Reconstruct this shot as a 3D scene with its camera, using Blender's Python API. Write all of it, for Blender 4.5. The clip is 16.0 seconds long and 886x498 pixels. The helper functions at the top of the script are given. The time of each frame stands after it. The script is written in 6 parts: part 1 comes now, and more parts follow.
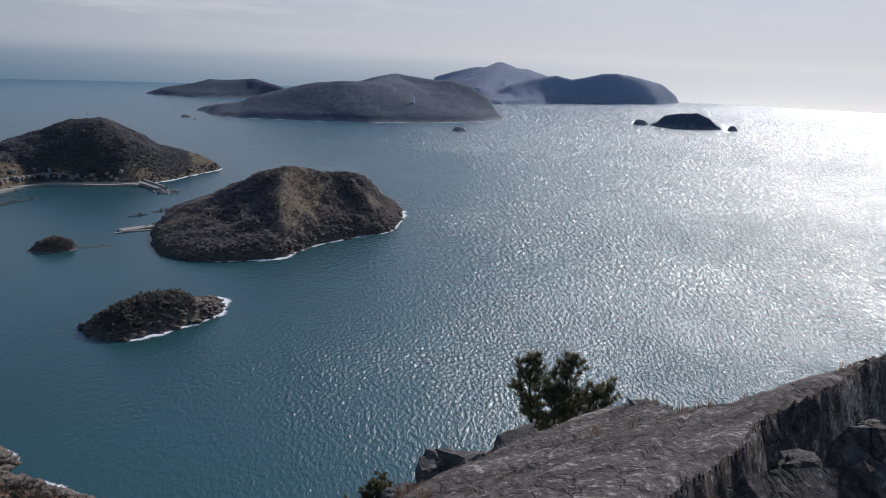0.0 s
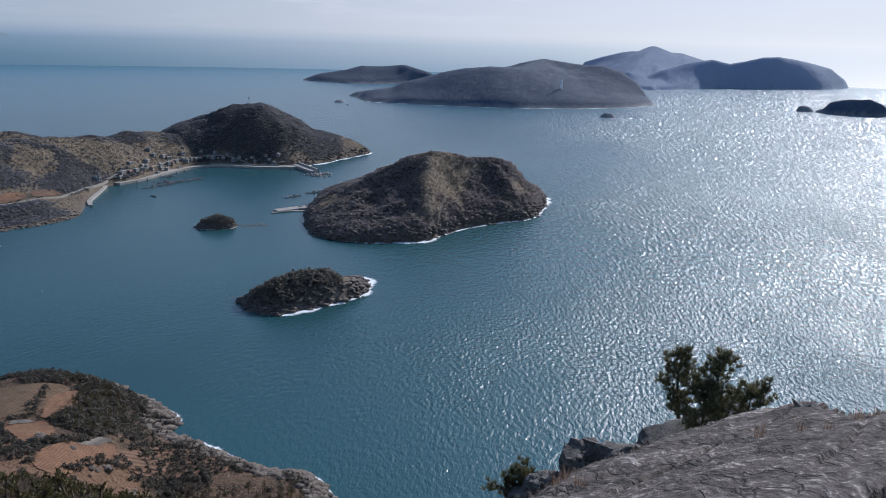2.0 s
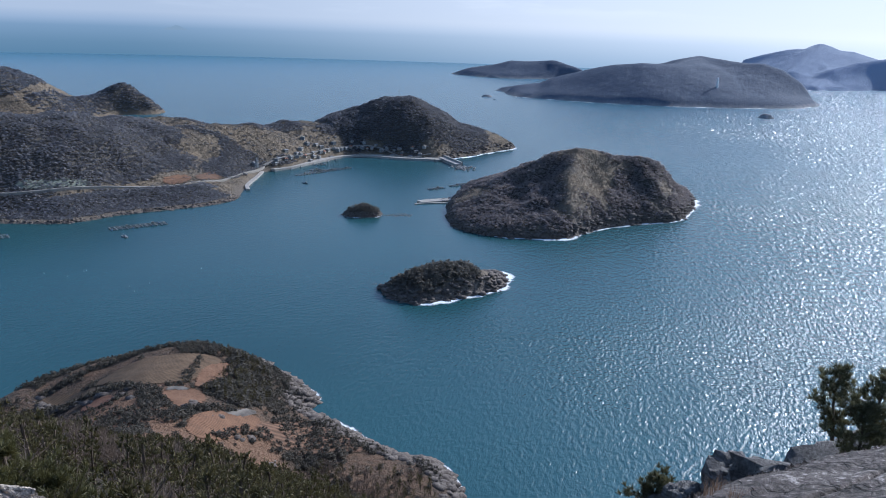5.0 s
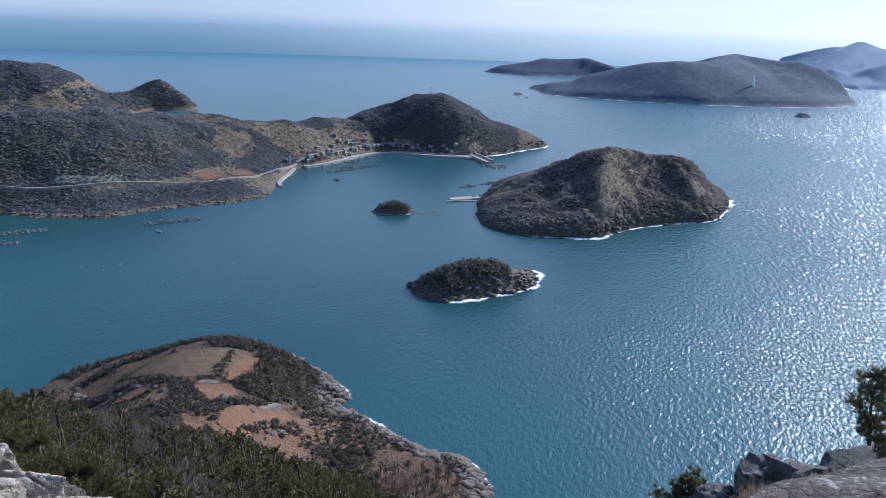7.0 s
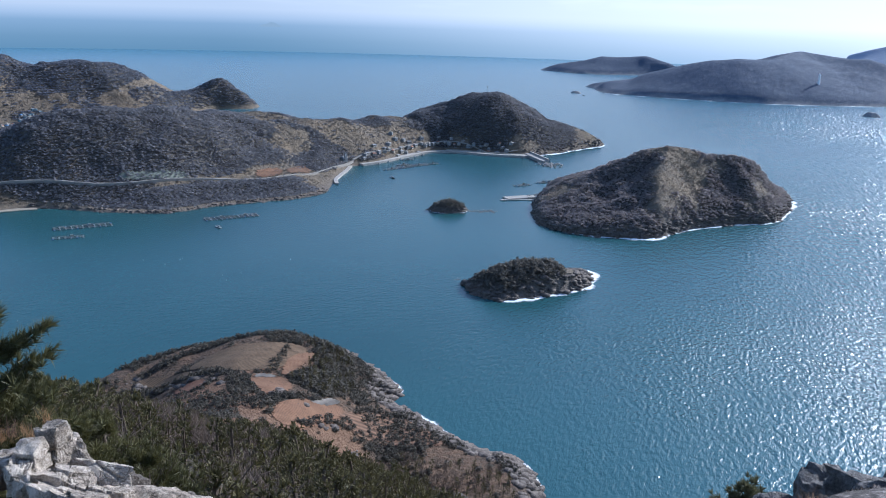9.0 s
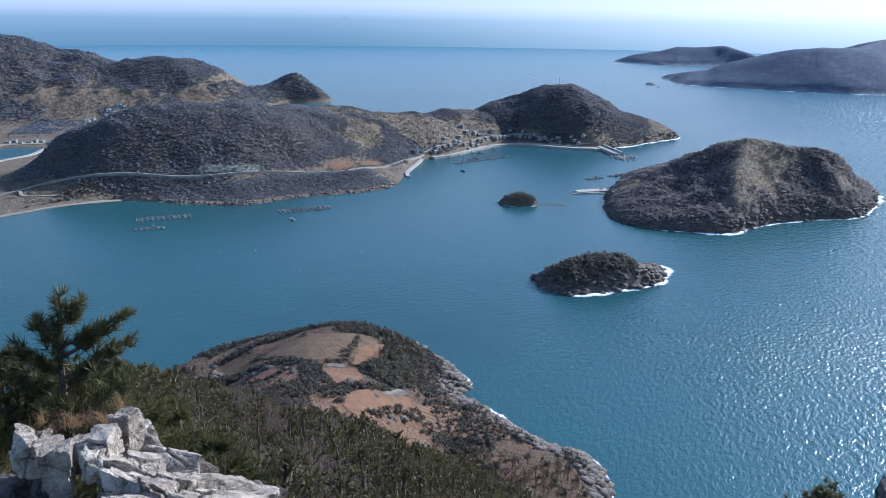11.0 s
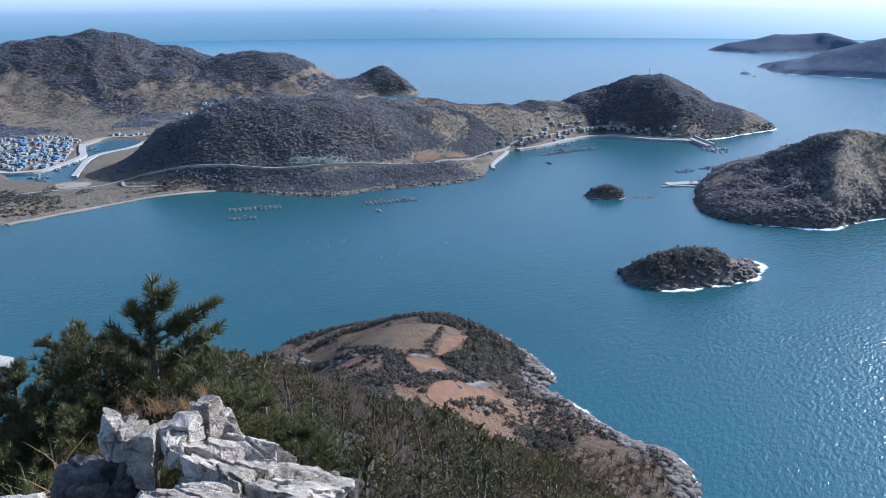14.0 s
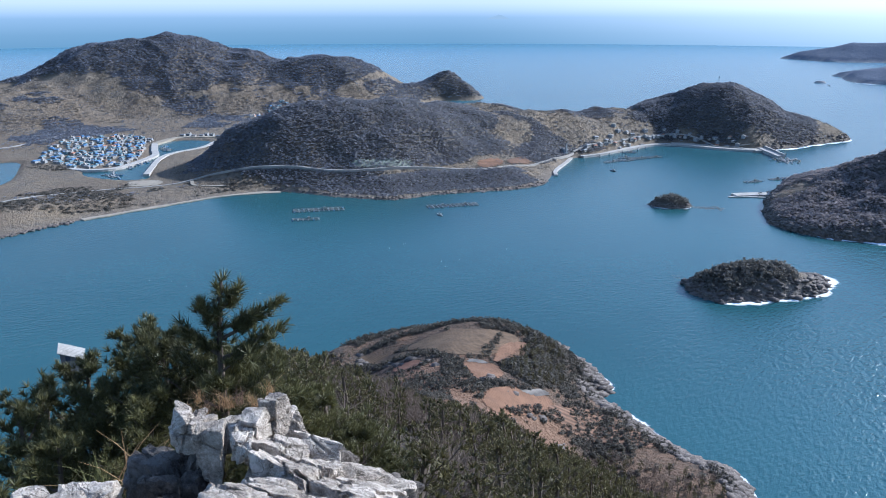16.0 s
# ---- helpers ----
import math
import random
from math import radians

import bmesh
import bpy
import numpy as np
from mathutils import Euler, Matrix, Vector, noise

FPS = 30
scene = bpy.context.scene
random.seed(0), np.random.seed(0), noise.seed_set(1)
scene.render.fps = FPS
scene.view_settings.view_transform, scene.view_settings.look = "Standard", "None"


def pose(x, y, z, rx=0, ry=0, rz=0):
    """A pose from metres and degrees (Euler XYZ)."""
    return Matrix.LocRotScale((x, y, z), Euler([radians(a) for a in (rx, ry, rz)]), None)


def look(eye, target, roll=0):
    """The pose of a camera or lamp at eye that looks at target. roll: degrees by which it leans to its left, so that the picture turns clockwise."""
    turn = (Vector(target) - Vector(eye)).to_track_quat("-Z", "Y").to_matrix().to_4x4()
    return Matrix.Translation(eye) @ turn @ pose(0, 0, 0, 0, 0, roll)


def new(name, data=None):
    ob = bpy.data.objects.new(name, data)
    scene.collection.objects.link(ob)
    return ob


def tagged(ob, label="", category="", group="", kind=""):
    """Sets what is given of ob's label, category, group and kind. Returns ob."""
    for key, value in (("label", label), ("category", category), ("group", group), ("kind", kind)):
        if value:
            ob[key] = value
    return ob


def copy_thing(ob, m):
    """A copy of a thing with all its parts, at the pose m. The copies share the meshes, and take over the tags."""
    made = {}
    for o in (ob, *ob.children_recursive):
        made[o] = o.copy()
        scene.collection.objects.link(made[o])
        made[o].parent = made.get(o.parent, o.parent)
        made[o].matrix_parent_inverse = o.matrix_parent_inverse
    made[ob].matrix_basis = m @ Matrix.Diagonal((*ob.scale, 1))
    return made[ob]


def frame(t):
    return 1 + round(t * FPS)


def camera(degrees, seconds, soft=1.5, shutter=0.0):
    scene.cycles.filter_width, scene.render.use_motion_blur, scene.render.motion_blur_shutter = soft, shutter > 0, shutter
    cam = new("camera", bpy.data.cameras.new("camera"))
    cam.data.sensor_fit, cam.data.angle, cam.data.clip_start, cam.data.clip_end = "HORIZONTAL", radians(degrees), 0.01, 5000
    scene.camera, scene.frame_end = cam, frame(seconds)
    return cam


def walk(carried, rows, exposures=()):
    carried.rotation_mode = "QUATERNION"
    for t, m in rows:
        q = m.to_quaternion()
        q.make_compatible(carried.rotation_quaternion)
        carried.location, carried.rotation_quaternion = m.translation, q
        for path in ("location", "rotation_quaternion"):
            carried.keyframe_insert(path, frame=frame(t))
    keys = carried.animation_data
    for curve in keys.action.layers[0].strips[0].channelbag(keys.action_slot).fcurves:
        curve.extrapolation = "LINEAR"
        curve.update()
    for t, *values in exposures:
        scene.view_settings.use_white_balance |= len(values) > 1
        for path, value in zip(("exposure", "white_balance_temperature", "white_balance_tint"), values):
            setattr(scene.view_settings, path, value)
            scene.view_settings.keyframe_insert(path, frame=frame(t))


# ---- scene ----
cam = camera(56.6, 16.0, 1.0)
PATH = [
    (0.0, 0.127, -0.043, 200.032, 76.72, -2.21, 0.52),
    (0.5, 0.100, -0.018, 200.020, 76.58, -2.22, 1.92),
    (1.0, 0.066, -0.008, 200.013, 76.36, -2.12, 4.60),
    (1.5, 0.052, -0.007, 199.997, 75.78, -1.92, 8.08),
    (2.0, 0.040, -0.010, 199.999, 75.43, -1.54, 10.56),
    (2.5, 0.033, -0.020, 199.996, 75.34, -1.47, 12.44),
    (3.0, 0.018, -0.016, 199.988, 75.17, -1.62, 14.17),
    (3.5, -0.011, -0.029, 199.987, 74.80, -1.74, 16.26),
    (4.0, -0.010, -0.035, 199.989, 74.72, -1.73, 17.92),
    (4.5, -0.021, -0.042, 199.989, 74.75, -1.82, 19.53),
    (7.0, -0.051, 0.002, 199.955, 74.56, -1.90, 22.87),
    (7.5, -0.051, -0.021, 199.975, 74.32, -1.91, 23.71),
    (8.0, -0.057, -0.028, 199.975, 74.29, -2.06, 24.49),
    (8.5, -0.057, -0.037, 199.977, 74.28, -2.03, 25.39),
    (9.0, -0.051, -0.035, 199.984, 74.34, -1.61, 26.70),
    (11.5, -0.039, 0.047, 199.981, 73.67, -0.44, 32.74),
    (12.0, -0.018, 0.090, 199.976, 73.68, -0.12, 33.82),
    (12.5, 0.006, 0.122, 199.979, 73.63, -0.13, 34.18),
    (13.0, -0.004, 0.135, 199.973, 73.53, -0.16, 35.04),
    (13.5, -0.029, 0.116, 199.968, 73.31, 0.19, 36.41),
    (14.0, -0.056, 0.089, 199.972, 73.19, 0.32, 37.35),
    (14.5, -0.062, 0.079, 199.973, 73.15, 0.31, 38.01),
    (15.0, -0.070, 0.075, 199.975, 73.24, 0.12, 39.32),
    (15.5, -0.082, 0.065, 199.973, 73.35, -0.06, 40.66),
    (16.0, -0.082, 0.061, 199.976, 73.55, 0.04, 41.80),
]
EXPOSURES = [(0.0, -0.44, 6420, 14), (1.5, -0.18, 6150, 13), (3.5, 0.10, 5760, 12), (7.0, 0.36, 5560, 11), (9.2, 0.54, 5500, 11), (12.0, 0.72, 5440, 10), (16.0, 0.86, 5400, 10)]
walk(cam, [(t, pose(*p)) for t, *p in PATH], EXPOSURES)

# ---- light ----
SUN_AZIMUTH, SUN_ELEVATION = 27.0, 29.5      # degrees clockwise from +y, above the horizon
world = bpy.data.worlds.new("sky")
scene.world = world
world.use_nodes = True
wn = world.node_tree
sky = wn.nodes.new("ShaderNodeTexSky")
sky.sky_type, sky.sun_disc = "NISHITA", False
sky.sun_elevation, sky.sun_rotation = radians(SUN_ELEVATION), radians(SUN_AZIMUTH)
sky.altitude, sky.air_density, sky.dust_density, sky.ozone_density = 200.0, 1.0, 1.0, 3.0
wn.links.new(sky.outputs[0], wn.nodes["Background"].inputs[0])
wn.nodes["Background"].inputs[1].default_value = 0.15

sun = new("sun", bpy.data.lights.new("sun", "SUN"))
sun.data.energy, sun.data.angle, sun.data.color = 4.6, radians(0.6), (1.0, 0.98, 0.945)
sun.matrix_world = look((math.sin(radians(SUN_AZIMUTH)) * math.cos(radians(SUN_ELEVATION)) * 900,
                         math.cos(radians(SUN_AZIMUTH)) * math.cos(radians(SUN_ELEVATION)) * 900,
                         math.sin(radians(SUN_ELEVATION)) * 900), (0, 0, 0))

# ---- numeric helpers ----
TABLE = np.random.RandomState(7).rand(256, 256)


def value_noise(x, y, seed=0):
    x, y = x + seed * 17.31, y + seed * 5.77
    xi, yi = np.floor(x).astype(int), np.floor(y).astype(int)
    u, v = x - xi, y - yi
    u, v = u * u * (3 - 2 * u), v * v * (3 - 2 * v)
    a, b = TABLE[xi % 256, yi % 256], TABLE[(xi + 1) % 256, yi % 256]
    c, d = TABLE[xi % 256, (yi + 1) % 256], TABLE[(xi + 1) % 256, (yi + 1) % 256]
    return (a * (1 - u) + b * u) * (1 - v) + (c * (1 - u) + d * u) * v


def fbm(x, y, size, seed=0, octaves=4):
    """Layered noise about 0, from about -1 to 1; size is the largest feature in metres."""
    total, amp, norm = 0, 1.0, 0.0
    for k in range(octaves):
        total = total + amp * (value_noise(x / size * 2 ** k, y / size * 2 ** k, seed + k * 3) - 0.5)
        norm, amp = norm + amp, amp * 0.5
    return total / norm * 2


def closed_curve(points, steps=6):
    """A smooth closed outline through the control points."""
    p = np.array(points, float)
    out = []
    for i in range(len(p)):
        a, b, c, d = p[i - 1], p[i], p[(i + 1) % len(p)], p[(i + 2) % len(p)]
        for s in np.arange(steps) / steps:
            out.append(0.5 * (2 * b + (c - a) * s + (2 * a - 5 * b + 4 * c - d) * s * s + (3 * b - a - 3 * c + d) * s ** 3))
    return np.array(out)


def shore_distance(x, y, poly):
    """Metres inside (positive) or outside (negative) a closed outline."""
    x, y = np.asarray(x, float), np.asarray(y, float)
    px, py = x.ravel(), y.ravel()
    best, inside = np.full(px.shape, 1e18), np.zeros(px.shape, bool)
    for (ax, ay), (bx, by) in zip(poly, np.roll(poly, -1, axis=0)):
        dx, dy = bx - ax, by - ay
        s = np.clip(((px - ax) * dx + (py - ay) * dy) / (dx * dx + dy * dy + 1e-9), 0, 1)
        best = np.minimum(best, (px - ax - s * dx) ** 2 + (py - ay - s * dy) ** 2)
        cross = ((ay > py) != (by > py)) & (px < dx * (py - ay) / (dy if abs(dy) > 1e-9 else 1e-9) + ax)
        inside ^= cross
    return (np.sqrt(best) * np.where(inside, 1, -1)).reshape(x.shape)


def ridge(x, y, nodes, sharp=1.0):
    """Height of a ridge line through nodes (x, y, height, half width)."""
    best = np.zeros(np.shape(x))
    for (ax, ay, az, aw), (bx, by, bz, bw) in zip(nodes[:-1], nodes[1:]):
        dx, dy = bx - ax, by - ay
        s = np.clip(((x - ax) * dx + (y - ay) * dy) / (dx * dx + dy * dy + 1e-9), 0, 1)
        d = np.hypot(x - ax - s * dx, y - ay - s * dy) / (aw + s * (bw - aw))
        h = (az + s * (bz - az)) * np.cos(np.clip(d, 0, 1) * math.pi / 2) ** (1.0 + sharp)
        best = np.maximum(best, h)
    return best


def smoothstep(a, b, x):
    s = np.clip((x - a) / (b - a), 0, 1)
    return s * s * (3 - 2 * s)


# ---- object helpers ----
def mesh_from(name, verts, faces, smooth=False):
    me = bpy.data.meshes.new(name)
    me.from_pydata([tuple(v) for v in verts], [], [tuple(f) for f in faces])
    if smooth:
        me.polygons.foreach_set("use_smooth", [True] * len(me.polygons))
    me.update()
    return me


def fast_mesh(name, verts, tris, material=None, smooth=False):
    """A triangle mesh from arrays."""
    verts, tris = np.ascontiguousarray(verts, np.float32), np.ascontiguousarray(tris, np.int32)
    me = bpy.data.meshes.new(name)
    k = tris.shape[1]
    me.vertices.add(len(verts))
    me.vertices.foreach_set("co", verts.ravel())
    me.loops.add(tris.size)
    me.loops.foreach_set("vertex_index", tris.ravel())
    me.polygons.add(len(tris))
    me.polygons.foreach_set("loop_start", np.arange(0, tris.size, k, dtype=np.int32))
    me.polygons.foreach_set("use_smooth", np.full(len(tris), smooth))
    me.update(calc_edges=True)
    if material:
        me.materials.append(material)
    return me


def part(name, bm, material, parent, label=""):
    me = bpy.data.meshes.new(name)
    bm.to_mesh(me)
    bm.free()
    me.materials.append(material)
    ob = new(name, me)
    ob.parent = parent
    if label:
        ob["label"] = label
    return ob


def mesh_part(name, me, parent, label="", kind=""):
    ob = new(name, me)
    ob.parent = parent
    return tagged(ob, label, kind=kind)


def thing(name, label, category, group="", at=(0, 0, 0), turn=0.0):
    ob = new(name)
    ob.matrix_world = pose(*at, 0, 0, turn)
    return tagged(ob, label, category, group)


def box(bm, size, at=(0, 0, 0), turn=0.0, bevel=0.0):
    m = Matrix.Translation(at) @ Matrix.Rotation(turn, 4, "Z") @ Matrix.Diagonal((*size, 1))
    made = bmesh.ops.create_cube(bm, size=1, matrix=m)["verts"]
    if bevel:
        edges = list({e for v in made for e in v.link_edges})
        bmesh.ops.bevel(bm, geom=edges, offset=bevel, segments=1, affect="EDGES")
    return made


# ---- materials ----
def nodes_of(name, roughness=0.9):
    mat = bpy.data.materials.new(name)
    mat.use_nodes = True
    nt = mat.node_tree
    bsdf = nt.nodes["Principled BSDF"]
    bsdf.inputs["Roughness"].default_value = roughness
    bsdf.inputs["Specular IOR Level"].default_value = 0.25
    return mat, nt, bsdf


def add(nt, kind, **inputs):
    node = nt.nodes.new(kind)
    for key, value in inputs.items():
        node.inputs[key].default_value = value
    return node


def noise_of(nt, vector, scale, detail=4.0, rough=0.6):
    n = add(nt, "ShaderNodeTexNoise", Scale=scale, Detail=detail, Roughness=rough)
    nt.links.new(vector, n.inputs["Vector"])
    return n.outputs["Fac"]


def ramp_of(nt, fac, stops):
    r = nt.nodes.new("ShaderNodeValToRGB")
    while len(r.color_ramp.elements) < len(stops):
        r.color_ramp.elements.new(0.5)
    for e, (pos, col) in zip(r.color_ramp.elements, stops):
        e.position, e.color = pos, (*col, 1) if len(col) == 3 else col
    nt.links.new(fac, r.inputs[0])
    return r.outputs[0]


def mix_of(nt, fac, a, b):
    m = nt.nodes.new("ShaderNodeMix")
    m.data_type = "RGBA"
    if isinstance(fac, float):
        m.inputs[0].default_value = fac
    else:
        nt.links.new(fac, m.inputs[0])
    for socket, value in ((m.inputs[6], a), (m.inputs[7], b)):
        if isinstance(value, tuple):
            socket.default_value = (*value, 1)
        else:
            nt.links.new(value, socket)
    return m.outputs[2]


def maths(nt, op, a, b=None, clamp=False):
    m = nt.nodes.new("ShaderNodeMath")
    m.operation, m.use_clamp = op, clamp
    for socket, value in zip(m.inputs, (a, b)):
        if value is None:
            continue
        if isinstance(value, (int, float)):
            socket.default_value = value
        else:
            nt.links.new(value, socket)
    return m.outputs[0]


def bump_of(nt, bsdf, height, strength, distance):
    b = add(nt, "ShaderNodeBump", Strength=strength, Distance=distance)
    nt.links.new(height, b.inputs["Height"])
    nt.links.new(b.outputs[0], bsdf.inputs["Normal"])
    return b


def world_position(nt):
    return nt.nodes.new("ShaderNodeNewGeometry").outputs["Position"]


def plain(name, color, roughness=0.8, scale=1.0, vary=0.25, metal=0.0):
    """Paint, concrete, cloth: one colour with two scales of variation."""
    mat, nt, bsdf = nodes_of(name, roughness)
    pos = world_position(nt)
    dark = tuple(c * (1 - vary) for c in color)
    lite = tuple(min(1, c * (1 + vary)) for c in color)
    fac = maths(nt, "ADD", maths(nt, "MULTIPLY", noise_of(nt, pos, scale), 0.6), maths(nt, "MULTIPLY", noise_of(nt, pos, scale * 7), 0.4))
    nt.links.new(ramp_of(nt, fac, [(0.3, dark), (0.7, lite)]), bsdf.inputs["Base Color"])
    bsdf.inputs["Metallic"].default_value = metal
    return mat


def attribute(nt, name):
    a = nt.nodes.new("ShaderNodeAttribute")
    a.attribute_name = name
    return a.outputs["Fac"]


def land_material(name, scrub, grass, rock, field, patch=40.0):
    """Scrub and dry grass in patches; rock and tilled ground where the land's masks say so."""
    mat, nt, bsdf = nodes_of(name, 0.95)
    pos = world_position(nt)
    large = noise_of(nt, pos, 1.0 / patch, 5.0, 0.65)
    small = noise_of(nt, pos, 8.0 / patch, 5.0, 0.7)
    tiny = noise_of(nt, pos, 0.9, 3.0)
    both = maths(nt, "ADD", maths(nt, "MULTIPLY", large, 0.55), maths(nt, "MULTIPLY", small, 0.45))
    ground = ramp_of(nt, both, [(0.36, scrub), (0.47, tuple((a + b) / 2 for a, b in zip(scrub, grass))), (0.58, grass)])
    stone = ramp_of(nt, maths(nt, "ADD", maths(nt, "MULTIPLY", small, 0.5), maths(nt, "MULTIPLY", tiny, 0.5)),
                    [(0.3, tuple(c * 0.45 for c in rock)), (0.5, rock), (0.72, tuple(min(1, c * 1.5) for c in rock))])
    soil = ramp_of(nt, small, [(0.35, tuple(c * 0.8 for c in field)), (0.65, tuple(min(1, c * 1.2) for c in field))])
    floor_ = ramp_of(nt, small, [(0.3, tuple(c * 0.62 for c in scrub)), (0.7, tuple(c * 0.92 for c in scrub))])
    ground = mix_of(nt, attribute(nt, "wood"), ground, floor_)
    col = mix_of(nt, attribute(nt, "field"), ground, soil)
    edge = maths(nt, "ADD", attribute(nt, "rock"), maths(nt, "MULTIPLY", maths(nt, "SUBTRACT", small, 0.5), 0.8), True)
    col = mix_of(nt, edge, col, stone)
    nt.links.new(col, bsdf.inputs["Base Color"])
    bump_of(nt, bsdf, maths(nt, "ADD", small, maths(nt, "MULTIPLY", tiny, 0.3)), 0.9, 3.0)
    return mat


def foliage_material(name, dark, light, gloss=0.6, through_leaf=0.35):
    mat, nt, bsdf = nodes_of(name, gloss)
    geo = nt.nodes.new("ShaderNodeNewGeometry")
    fac = maths(nt, "ADD", maths(nt, "MULTIPLY", geo.outputs["Random Per Island"], 0.22),
                maths(nt, "ADD", maths(nt, "MULTIPLY", noise_of(nt, geo.outputs["Position"], 0.05, 3.0), 0.38), maths(nt, "MULTIPLY", noise_of(nt, geo.outputs["Position"], 0.33, 2.0), 0.4)))
    color = ramp_of(nt, fac, [(0.3, dark), (0.64, light)])
    nt.links.new(color, bsdf.inputs["Base Color"])
    # thin leaves let some light through
    leaf = nt.nodes.new("ShaderNodeBsdfTranslucent")
    nt.links.new(color, leaf.inputs[0])
    both = nt.nodes.new("ShaderNodeMixShader")
    both.inputs[0].default_value = through_leaf
    nt.links.new(bsdf.outputs[0], both.inputs[1])
    nt.links.new(leaf.outputs[0], both.inputs[2])
    nt.links.new(both.outputs[0], nt.nodes["Material Output"].inputs[0])
    return mat


# far-island colours with aerial haze painted in, palest on the remote one
LAND_FAR = land_material("hazy_distant_woods", (0.062, 0.080, 0.114), (0.072, 0.089, 0.122), (0.20, 0.20, 0.20), (0.2, 0.18, 0.15), 160.0)
LAND_REMOTE = land_material("hazy_remote_woods", (0.19, 0.235, 0.32), (0.20, 0.245, 0.33), (0.20, 0.245, 0.33), (0.2, 0.2, 0.2), 200.0)
LAND_MID = land_material("winter_scrub", (0.108, 0.093, 0.076), (0.178, 0.134, 0.086), (0.130, 0.108, 0.088), (0.132, 0.100, 0.068), 46.0)
LAND_NEAR = land_material("hillside_ground", (0.055, 0.042, 0.030), (0.150, 0.092, 0.056), (0.088, 0.067, 0.051), (0.185, 0.105, 0.062), 22.0)
# haze is mixed into both wood colours, more into the mountain's
WOOD_FAR = foliage_material("hazy_pine_woods", (0.172, 0.170, 0.186), (0.230, 0.222, 0.222), 0.9, 0.5)
WOOD_HAZE = foliage_material("hazy_mountain_woods", (0.152, 0.163, 0.196), (0.200, 0.204, 0.222), 0.9, 0.5)
WOOD_SHRUB = foliage_material("evergreen_shrubs", (0.042, 0.040, 0.034), (0.125, 0.108, 0.082), 0.8, 0.4)
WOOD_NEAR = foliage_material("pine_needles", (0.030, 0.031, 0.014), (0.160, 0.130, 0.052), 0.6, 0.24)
# haze over the steep island is mixed into its pine and scrub colours
ISLAND_WOOD = foliage_material("hazy_island_pines", (0.215, 0.192, 0.196), (0.320, 0.274, 0.248), 0.9, 0.5)
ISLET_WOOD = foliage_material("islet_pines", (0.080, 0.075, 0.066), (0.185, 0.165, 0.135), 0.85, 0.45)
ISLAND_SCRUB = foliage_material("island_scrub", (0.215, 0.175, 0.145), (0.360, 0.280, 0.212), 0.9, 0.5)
FIELD_SCRUB = foliage_material("brown_field_scrub", (0.120, 0.108, 0.094), (0.235, 0.192, 0.146), 0.9, 0.55)
TWIGS = foliage_material("bare_twigs", (0.08, 0.06, 0.046), (0.19, 0.142, 0.11), 0.9)
DRY_GRASS = foliage_material("dry_grass", (0.21, 0.115, 0.050), (0.43, 0.27, 0.13), 0.8)
BARK = plain("pine_bark", (0.10, 0.075, 0.055), 0.95, 3.0, 0.45)
CONCRETE = plain("concrete", (0.34, 0.31, 0.27), 0.9, 0.2, 0.25)
ASPHALT = plain("pale_road", (0.26, 0.235, 0.20), 0.9, 0.1, 0.2)


